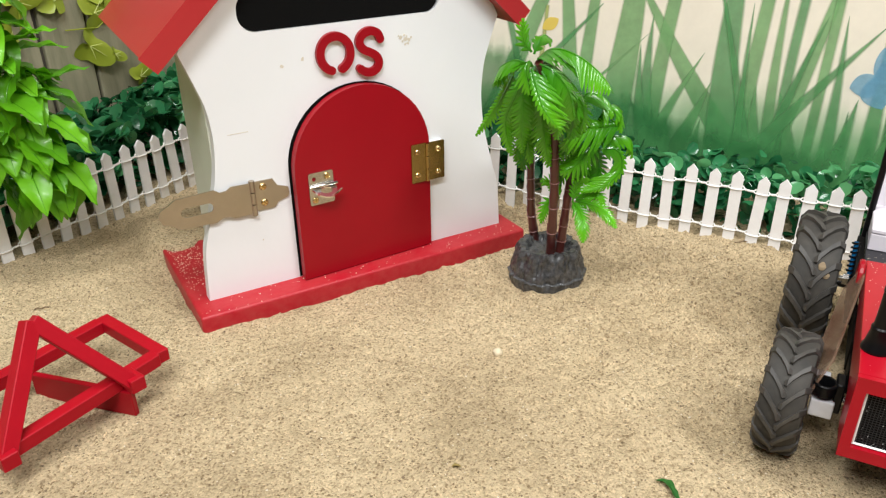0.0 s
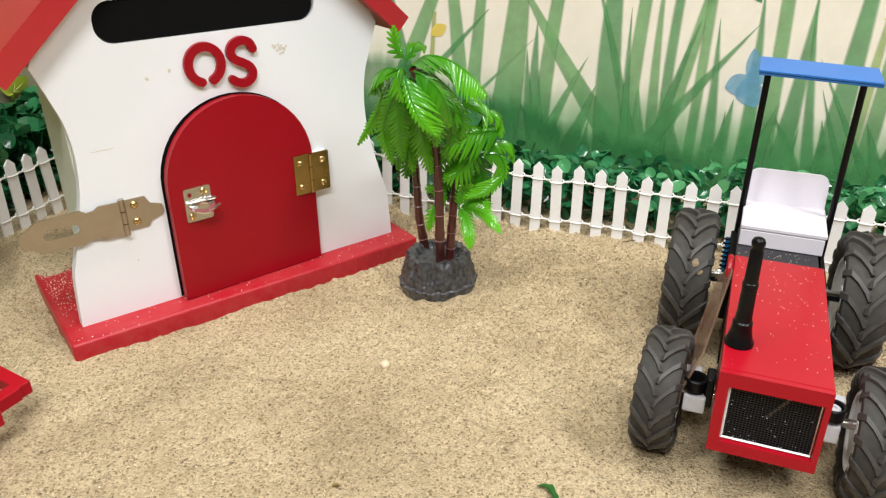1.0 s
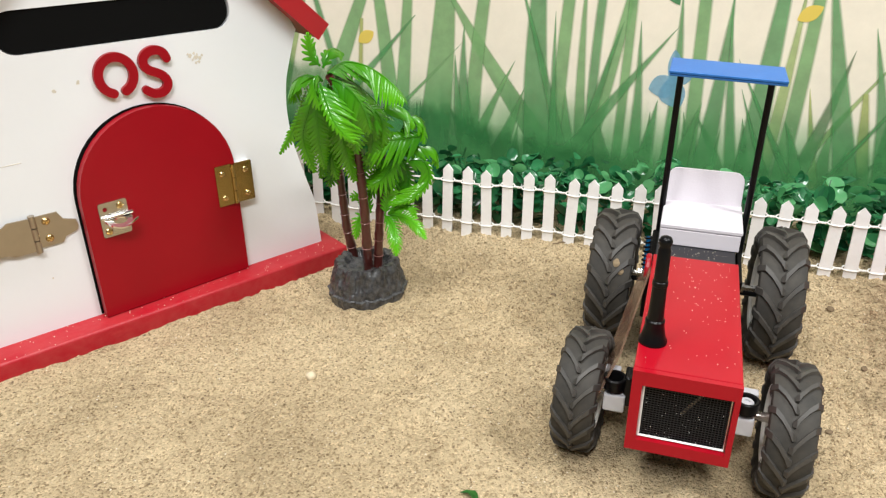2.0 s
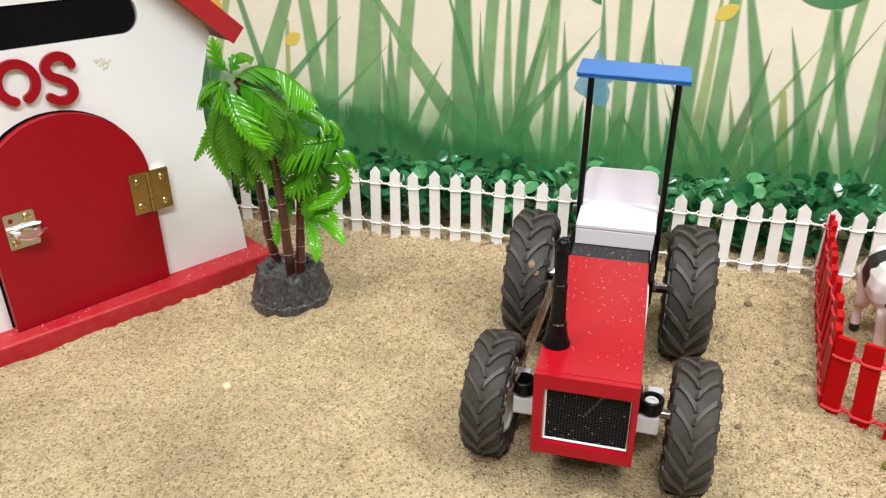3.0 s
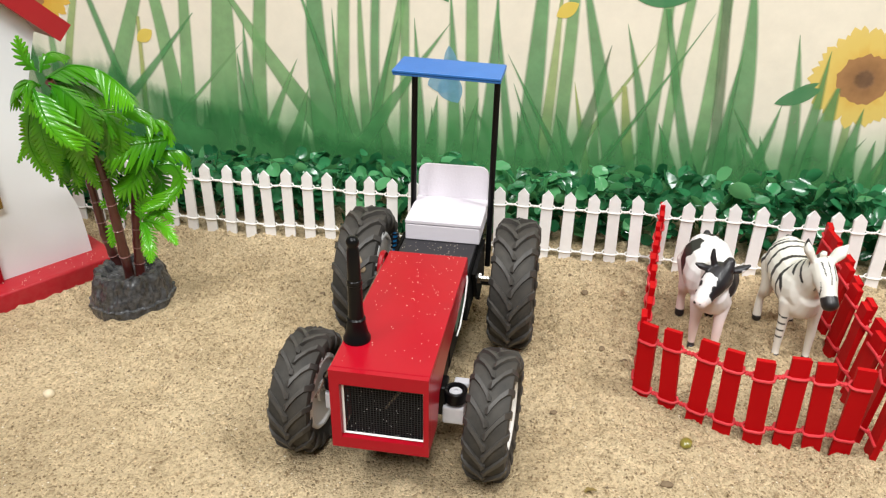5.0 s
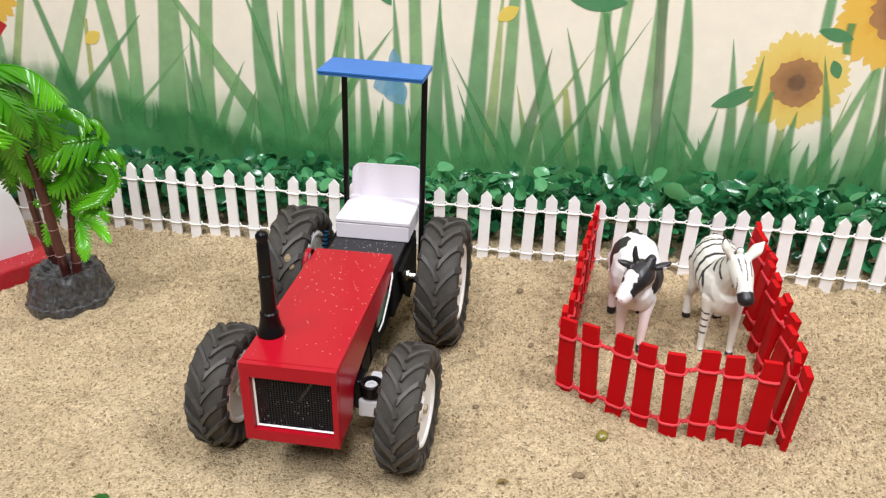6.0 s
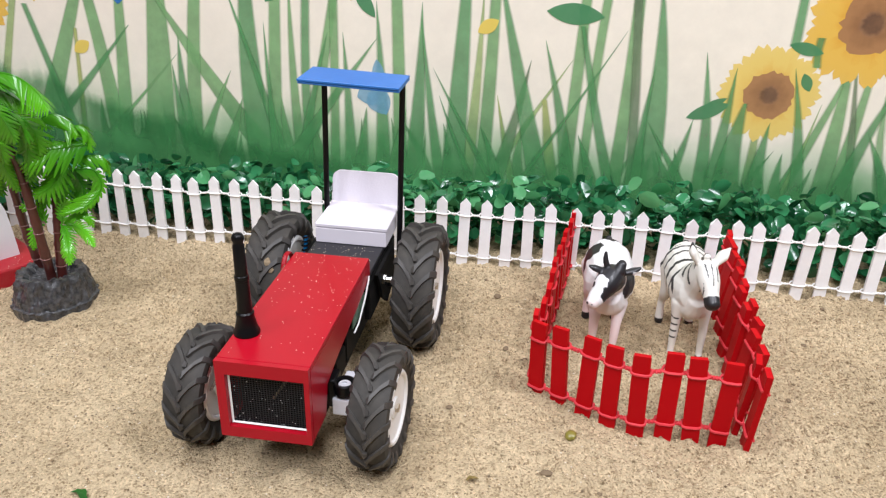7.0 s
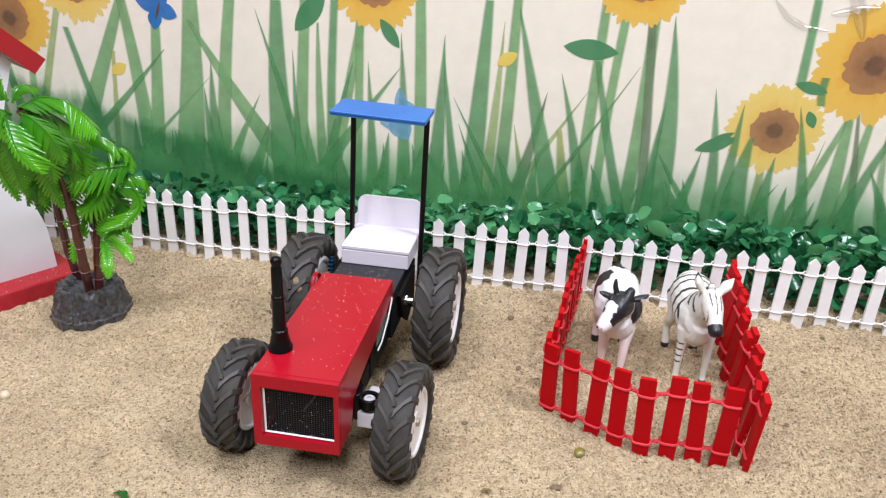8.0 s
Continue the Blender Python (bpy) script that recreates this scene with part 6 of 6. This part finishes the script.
def figurine(name, label, category, m, limbs, voxel, colour):
    """One moulded figure: bars and blobs fused into a skin, then painted by place."""
    bm = bmesh.new()
    for pts, radii, squash in limbs:
        k, fine, rads = 6, [], []
        pts = [Vector(p) for p in pts]
        for i in range(len(pts) - 1):
            for j in range(k):
                t = j / k
                p0, p1, p2, p3 = pts[max(i - 1, 0)], pts[i], pts[i + 1], pts[min(i + 2, len(pts) - 1)]
                fine.append(0.5 * ((2 * p1) + (p2 - p0) * t + (2 * p0 - 5 * p1 + 4 * p2 - p3) * t * t + (3 * p1 - p0 - 3 * p2 + p3) * t ** 3))
                s = t * t * (3 - 2 * t)
                rads.append(radii[i] * (1 - s) + radii[i + 1] * s)
        fine.append(pts[-1])
        rads.append(radii[-1])
        d0, d1 = (fine[0] - fine[1]).normalized(), (fine[-1] - fine[-2]).normalized()
        fine = [fine[0] + d0 * rads[0] * 0.6, fine[0] + d0 * rads[0] * 0.35] + fine + [fine[-1] + d1 * rads[-1] * 0.35, fine[-1] + d1 * rads[-1] * 0.6]
        rads = [rads[0] * 0.45, rads[0] * 0.85] + rads + [rads[-1] * 0.85, rads[-1] * 0.45]
        tube(bm, fine, rads, 16, squash)
    tmp = mesh_ob(name + "_form", bm, WHITE)
    mod = tmp.modifiers.new("skin", "REMESH")
    mod.mode, mod.voxel_size, mod.use_smooth_shade = "VOXEL", voxel, True
    sm = tmp.modifiers.new("soft", "SMOOTH")
    sm.factor, sm.iterations = 0.5, 6
    me = bpy.data.meshes.new_from_object(tmp.evaluated_get(bpy.context.evaluated_depsgraph_get()))
    bpy.data.objects.remove(tmp)
    me.materials.clear()
    me.materials.append(tone_mat(name + "_paint", 0.45))
    me.polygons.foreach_set("use_smooth", [True] * len(me.polygons))
    at = me.color_attributes.new("tone", "FLOAT_COLOR", "POINT")
    at.data.foreach_set("color", [c for v in me.vertices for c in (*colour(v.co), 1.0)])
    ob = new(name, me)
    ob.matrix_world = m
    return tagged(ob, label, category)


def near(p, c, r, wob=0.25):
    d = (p - Vector(c)).length
    return d < r * (1 + wob * noise.noise(p * 140))


def cow_colour(p):
    white, black, pink = (0.76, 0.74, 0.73), (0.012, 0.011, 0.013), (0.78, 0.58, 0.55)
    if p.z < 0.0065:
        return black
    if p.z > 0.0915 and p.x > 0.037:
        return black
    top, axis = Vector((0.045, -0.002, 0.0865)), Vector((0.0215, -0.0165, -0.018))
    q = p - top
    along = q.dot(axis) / axis.length_squared
    if p.x > 0.042 and p.z > 0.058 and along > -0.5 and (q - axis * along).length < 0.0145:
        lat = q.dot(axis.cross(Vector((0, 0, 1))).normalized()) + 0.0012 * noise.noise(p * 200)
        if along < 0.26 + 0.05 * noise.noise(p * 160):
            return black
        if lat < -0.0062 and along < 0.5 or lat < -0.0054 and 0.5 <= along < 0.8:
            return black if not near(p, (0.0595, -0.004, 0.0825), 0.0012, 0.0) else (0.1, 0.06, 0.05)
        if lat > 0.0062 and along < 0.42 or near(p, (0.0555, -0.0175, 0.0815), 0.003, 0.0):
            return black
        if near(p, (0.0688, -0.0235, 0.0702), 0.0019, 0.0) or near(p, (0.0722, -0.0192, 0.0702), 0.0015, 0.0):
            return black
        return white if along < 0.92 else (0.76, 0.66, 0.63)
    spots = (((-0.014, -0.017, 0.082), 0.0125), ((-0.009, -0.0235, 0.067), 0.0105), ((-0.02, 0.02, 0.066), 0.012),
             ((0.03, 0.02, 0.072), 0.013), ((-0.038, 0.002, 0.088), 0.0085), ((0.036, -0.017, 0.06), 0.004))
    if any(near(p, c, r) for c, r in spots):
        return black
    if p.z < 0.056 and abs(p.y) < 0.03:
        k = max(0.0, min(1.0, (0.056 - p.z) / 0.03)) * 0.8
        return tuple(a * (1 - k) + b * k for a, b in zip(white, pink))
    return white


COW = (
    (((-0.036, 0, 0.071), (-0.026, 0, 0.066), (-0.006, 0, 0.064), (0.014, 0, 0.065), (0.028, 0, 0.068)), (0.016, 0.0225, 0.0235, 0.023, 0.0185), 1.1),
    (((0.014, 0, 0.056), (0.026, 0, 0.054), (0.036, -0.001, 0.062)), (0.016, 0.0165, 0.012), 1.0),
    (((0.024, 0, 0.072), (0.036, -0.001, 0.079), (0.046, -0.002, 0.085)), (0.0155, 0.013, 0.0105), 1.1),
    (((0.045, -0.002, 0.0855), (0.0525, -0.007, 0.081), (0.0605, -0.0135, 0.0735), (0.0665, -0.0185, 0.0685)), (0.0108, 0.0108, 0.0078, 0.0058), 1.0),
    (((0.026, -0.010, 0.050), (0.028, -0.011, 0.027), (0.0275, -0.0105, 0.006), (0.0295, -0.0105, 0.001)), (0.0078, 0.0044, 0.0031, 0.0038), 1.0),
    (((0.025, 0.010, 0.050), (0.032, 0.0085, 0.027), (0.035, 0.0075, 0.006), (0.038, 0.0075, 0.001)), (0.0078, 0.0044, 0.0031, 0.0038), 1.0),
    (((-0.03, -0.012, 0.060), (-0.026, -0.013, 0.036), (-0.032, -0.014, 0.02), (-0.029, -0.014, 0.001)), (0.0125, 0.007, 0.0038, 0.0044), 1.0),
    (((-0.03, 0.012, 0.060), (-0.028, 0.013, 0.036), (-0.034, 0.014, 0.02), (-0.031, 0.014, 0.001)), (0.0125, 0.007, 0.0038, 0.0044), 1.0),
    (((0.045, -0.009, 0.0905), (0.047, -0.017, 0.093), (0.048, -0.0225, 0.0955)), (0.0032, 0.0042, 0.0018), 0.7),
    (((0.043, 0.007, 0.0885), (0.042, 0.015, 0.0905), (0.042, 0.0215, 0.0945)), (0.0032, 0.0044, 0.0018), 0.7),
    (((0.045, -0.006, 0.092), (0.044, -0.009, 0.1), (0.043, -0.0095, 0.1075)), (0.003, 0.0026, 0.0015), 1.0),
    (((0.046, 0.003, 0.091), (0.043, 0.005, 0.097), (0.042, 0.005, 0.099)), (0.0055, 0.0045, 0.003), 1.0),
    (((-0.038, 0, 0.085), (-0.046, 0, 0.07), (-0.047, 0, 0.04)), (0.003, 0.0018, 0.0024), 1.0),
    (((-0.02, 0, 0.048), (-0.016, 0, 0.041)), (0.009, 0.006), 1.0),
)


def zebra_colour(p):
    white, black = (0.72, 0.7, 0.63), (0.014, 0.013, 0.014)
    if p.z < 0.005 or near(p, (0.0712, 0.007, 0.0775), 0.0106, 0.05):
        return black
    w = noise.noise(p * 60) * 0.9
    if p.x > 0.044 and p.z > 0.07:
        h = (p.y - 0.003 - (p.x - 0.046) * 0.16)
        if abs(h) < 0.0075 and p.x > 0.05:
            fan = h * 1500 / (1.2 - (p.x - 0.05) * 22)
            return black if math.cos(fan) > 0.72 and p.x < 0.0625 + 0.002 * math.cos(fan * 0.5) else white
        return white
    if p.z > 0.107 and abs(p.y - 0.001) < 0.0045 and p.x < 0.05:
        return (0.06, 0.045, 0.035)
    if abs(p.y - 0.003) < 0.0022 and p.z > 0.1 and p.x < 0.047:
        return black
    if p.z < 0.045:
        if 0.014 < p.z and p.x < 0.03 or p.z > 0.022:
            return black if math.sin(p.z * 900 + w) > 0.75 and p.y < -0.0105 and p.x > 0 else white
        return white
    if p.z < 0.056 or (p.x > 0.026 and p.z < 0.083):
        return white
    if p.x > 0.018:
        return black if math.sin((p.x * 0.75 + p.z * 0.66) * 520 + w) > 0.6 else white
    return black if math.sin((p.x + 0.25 * abs(p.y) - max(0.0, -p.x - 0.012) * (p.z - 0.06) * 30) * 360 + w) > 0.66 else white


ZEBRA = (
    (((-0.04, 0, 0.073), (-0.03, 0, 0.069), (-0.006, 0, 0.066), (0.016, 0, 0.066), (0.03, 0, 0.07)), (0.0145, 0.0205, 0.021, 0.0208, 0.0175), 1.12),
    (((0.016, 0, 0.058), (0.027, 0, 0.057), (0.036, 0.001, 0.066)), (0.015, 0.0155, 0.011), 1.0),
    (((0.024, 0, 0.074), (0.036, 0.001, 0.087), (0.046, 0.002, 0.1)), (0.016, 0.012, 0.0095), 1.35),
    (((0.045, 0.002, 0.101), (0.0535, 0.0035, 0.0945), (0.064, 0.0055, 0.084), (0.0695, 0.0065, 0.079)), (0.0092, 0.0093, 0.0067, 0.0066), 1.0),
    (((0.028, -0.011, 0.058), (0.029, -0.012, 0.034), (0.029, -0.012, 0.008), (0.031, -0.012, 0.001)), (0.0078, 0.004, 0.0031, 0.0039), 1.0),
    (((0.027, 0.011, 0.058), (0.029, 0.013, 0.034), (0.029, 0.0135, 0.008), (0.031, 0.0135, 0.001)), (0.0078, 0.004, 0.0031, 0.0039), 1.0),
    (((-0.034, -0.011, 0.064), (-0.03, -0.013, 0.038), (-0.037, -0.0145, 0.022), (-0.034, -0.015, 0.001)), (0.0112, 0.006, 0.0036, 0.0042), 1.0),
    (((-0.034, 0.011, 0.064), (-0.03, 0.013, 0.038), (-0.036, 0.0135, 0.022), (-0.033, 0.014, 0.001)), (0.0112, 0.006, 0.0036, 0.0042), 1.0),
    (((0.043, -0.005, 0.105), (0.042, -0.0105, 0.114), (0.042, -0.0125, 0.1225)), (0.0045, 0.0064, 0.0016), 0.6),
    (((0.042, 0.008, 0.104), (0.04, 0.0145, 0.1115), (0.039, 0.0195, 0.1185)), (0.0045, 0.0064, 0.0016), 0.6),
    (((0.026, 0.001, 0.094), (0.036, 0.001, 0.103), (0.044, 0.001, 0.112)), (0.002, 0.003, 0.003), 1.0),
    (((-0.043, 0, 0.085), (-0.05, 0, 0.07), (-0.051, 0, 0.042)), (0.003, 0.0018, 0.0026), 1.0),
)
figurine("toy_cow", "black and white toy cow with head turned aside", "toy cow", frame_matrix(0.784, 0.112, -147.3, -0.002), COW, 0.00085, cow_colour)
figurine("toy_zebra", "striped toy zebra with black muzzle, standing in the pen", "toy zebra", frame_matrix(0.8215, 0.0495, -147.3, -0.001), ZEBRA, 0.00085, zebra_colour)

# ---- red timber implement ----
def bar(bm, a, b, w, h, up=(0, 0, 1)):
    a, b = Vector(a), Vector(b)
    d = (b - a).normalized()
    s = d.cross(Vector(up)).normalized()
    u = s.cross(d)
    m = Matrix((s, d, u)).transposed().to_4x4()
    m.translation = (a + b) / 2
    box(bm, (0, 0, 0), (w, (b - a).length, h), m, bevel=0.0007)


def build_implement():
    root = thing("toy_harrow", "red wooden toy harrow with a triangular hitch", "toy implement", Matrix.Translation((0.0042, 0.5528, 0)))
    o = Vector((0.01, 0.55, 0))
    p1, p2 = Vector((0.0815, 0.565, 0.0255)), Vector((0.0505, 0.640, 0.0255))
    run = Vector((-0.88, -0.475, 0)) * 0.132
    side = (p2 - p1).normalized() * 0.004
    for a, b in ((p1, p2), (p1 + run, p2 + run)):
        bm = bmesh.new()
        bar(bm, a - side - o, b + side - o, 0.0112, 0.0112)
        part("cross_bar", bm, CRIMSON, root)
    for a, k in ((p1, 1), (p2, -1)):
        bm = bmesh.new()
        d = run.normalized() * 0.0045
        bar(bm, a + d - o, a + run - d - o, 0.0112, 0.0112)
        part("side_bar", bm, CRIMSON, root)
    apex, fr, fl = Vector((0.0, 0.548, 0.0945)), Vector((0.0545, 0.538, 0.026)), Vector((-0.036, 0.4975, 0.024))
    for f in (fr, fl):
        bm = bmesh.new()
        bar(bm, apex - o, f - o, 0.0112, 0.0125, (0.4, -0.9, 0.2))
        part("hitch_bar", bm, CRIMSON, root)
        bm = bmesh.new()
        bar(bm, f + Vector((0.004, -0.008, 0.001)) - o, f + Vector((-0.003, 0.009, 0.001)) - o, 0.012, 0.012)
        part("foot_block", bm, CRIMSON, root)
    for a, b in (((-0.012, 0.602), (0.053, 0.534)),):
        bm = bmesh.new()
        bar(bm, Vector((*a, 0.009)) - o, Vector((*b, 0.009)) - o, 0.005, 0.0225)
        part("skid_board", bm, RED, root, "dark red skid board standing in the sand")


build_implement()


# ---- litter on the sand ----
def pebble(name, label, category, x, y, r, material, flat=0.7, seed=0, stretch=1.0):
    bm = bmesh.new()
    bmesh.ops.create_icosphere(bm, subdivisions=2, radius=r)
    for v in bm.verts:
        v.co *= 1 + 0.18 * noise.noise(v.co / r * 1.3 + Vector((seed, 0, 0)))
        v.co.x *= stretch
        v.co.z *= flat
    ob = mesh_ob(name, bm, material, True)
    ob.matrix_world = Matrix.Translation((x, y, sand_height(x, y) + r * flat * 0.55)) @ Matrix.Rotation(seed * 1.7, 4, "Z")
    return tagged(ob, label, category)


STONE = mat("pale_pebble", (0.62, 0.52, 0.36), 0.6, spots=(0.5, 0.4, 0.26), amount=0.5, scale=200)
EARTH = mat("dark_crumb", (0.15, 0.105, 0.06), 0.9, spots=(0.24, 0.17, 0.1), amount=0.6, scale=300)
OLIVE = mat("olive_seed", (0.16, 0.14, 0.02), 0.3, spots=(0.3, 0.24, 0.05), amount=0.5, scale=160, coat=0.4)
pebble("pebble", "small pale round pebble lying on sand", "pebble", 0.3367, 0.463, 0.0047, STONE, 0.9, 1)
pebble("nut", "shiny olive-green nut lying on sand", "nut", 0.6255, 0.0475, 0.0046, OLIVE, 0.85, 2, 1.25)
pebble("crumb", "dark crumb of earth on the sand", "crumb", 0.587, 0.4165, 0.003, EARTH, 0.7, 3)
pebble("crumb", "brown crumb of earth on the sand", "crumb", 0.767, 0.2255, 0.0036, EARTH, 0.6, 4, 1.2)
pebble("seed", "dark brown seed on the sand", "seed", 0.577, 0.038, 0.003, EARTH, 0.6, 5, 1.6)

for cx, cy, cr, cs in ((0.689, 0.136, 0.0026, 1.5), (0.591, 0.142, 0.0032, 1.3), (0.789, 0.257, 0.003, 1.2), (0.730, -0.121, 0.0026, 1.4), (0.972, -0.037, 0.0034, 1.1), (0.589, 0.0002, 0.0024, 1.2), (0.696, 0.162, 0.0034, 1.5), (0.899, -0.043, 0.003, 1.2), (0.795, -0.063, 0.0026, 1.3)):
    pebble("crumb", "small brown crumb of earth on the sand", "crumb", cx, cy, cr * 0.75, EARTH, 0.45, cx * 40, cs)


def fallen_leaf(label, a, b, w, material, curl):
    """A curled shred of leaf lying on the sand."""
    bm = bmesh.new()
    a, b = Vector((*a, sand_height(*a))), Vector((*b, sand_height(*b)))
    d = (b - a)
    s = Vector((-d.y, d.x, 0)).normalized()
    last = None
    for i in range(9):
        k = i / 8
        c = a + d * k + s * curl * math.sin(k * 5) + Vector((0, 0, 0.0018 + abs(curl) * 0.6 * math.sin(k * math.pi)))
        ww = w * (0.25 + math.sin(math.pi * k) ** 0.6) * (1 + 0.25 * math.sin(i * 2.3))
        row = [bm.verts.new(c - s * ww + Vector((0, 0, ww * 0.5))), bm.verts.new(c), bm.verts.new(c + s * ww + Vector((0, 0, ww * 0.25)))]
        if last:
            for j in range(2):
                bm.faces.new((last[j], last[j + 1], row[j + 1], row[j]))
        last = row
    bmesh.ops.solidify(bm, geom=list(bm.faces), thickness=0.0004)
    return tagged(mesh_ob("leaf_shred", bm, material, True), label, "leaf")


DRY_LEAF = mat("dry_leaf", (0.35, 0.26, 0.08), 0.6, spots=(0.22, 0.15, 0.04), amount=0.5, scale=150)
GREEN_LEAF = mat("green_leaf_shred", (0.03, 0.16, 0.025), 0.4, spots=(0.06, 0.22, 0.03), amount=0.5, scale=150)
TWIG = mat("dry_twig", (0.16, 0.11, 0.06), 0.8, spots=(0.25, 0.18, 0.1), amount=0.5, scale=200)
fallen_leaf("dark green curled leaf shred lying on sand", (0.341, 0.275), (0.346, 0.254), 0.0024, GREEN_LEAF, 0.003)
fallen_leaf("yellowish dry leaf shred lying on sand", (0.532, 0.076), (0.540, 0.072), 0.0016, DRY_LEAF, 0.001)
fallen_leaf("small olive leaf shred lying on sand", (0.226, 0.356), (0.232, 0.354), 0.0014, DRY_LEAF, 0.0008)
for ta, tb in (((0.668, 0.492), (0.715, 0.492)), ((-0.009, 0.749), (0.0035, 0.751))):
    bm = bmesh.new()
    tube(bm, [(ta[0] + (tb[0] - ta[0]) * k / 6, ta[1] + (tb[1] - ta[1]) * k / 6 + 0.0015 * math.sin(k * 1.7), sand_height(ta[0] + (tb[0] - ta[0]) * k / 6, ta[1]) + 0.001) for k in range(7)], 0.0007, 6)
    tagged(mesh_ob("twig", bm, TWIG, True), "thin dry brown twig lying on the sand", "twig")


def scatter_grains(name, label, count, lo, hi, material, seed, keep=None):
    """Loose grains on the sand, each a small rough eight-sided crumb; keep: where they may lie."""
    rng = random.Random(seed)
    verts, faces = [], []
    for _ in range(count):
        p = BOX @ Vector((rng.uniform(-0.85, 0.75), rng.uniform(-0.95, -0.1), 0))
        if keep and rng.random() > keep(p.x, p.y):
            continue
        r = lo + (hi - lo) * rng.random() ** 3
        z = sand_height(p.x, p.y)
        b, a = len(verts), rng.uniform(0, 6.28)
        for k in range(4):
            q = r * rng.uniform(0.7, 1.5)
            verts.append((p.x + q * math.cos(a + 1.57 * k), p.y + q * math.sin(a + 1.57 * k), z + r * 0.25))
        verts += [(p.x, p.y, z + r * 0.95), (p.x, p.y, z - r * 0.5)]
        faces += [(b + k, b + (k + 1) % 4, b + 4) for k in range(4)] + [(b + (k + 1) % 4, b + k, b + 5) for k in range(4)]
    me = bpy.data.meshes.new(name)
    me.from_pydata(verts, [], faces)
    me.materials.append(material)
    return tagged(new(name, me), label, "sand grains", kind="stuff")


scatter_grains("dark_grains", "scattered dark brown grains among the sand", 16000, 0.0003, 0.0012, EARTH, 81)
scatter_grains("pale_grains", "scattered pale quartz grains among the sand", 8000, 0.0003, 0.0009, GRAIN_PALE, 82)
scatter_grains("sand_crumbs", "loose crumbs of sand in the trodden part of the box", 90000, 0.0005, 0.0022, SAND, 83, lambda x, y: min(1.0, max(0.12, 4 * (x + 0.35 * y - 0.48))))
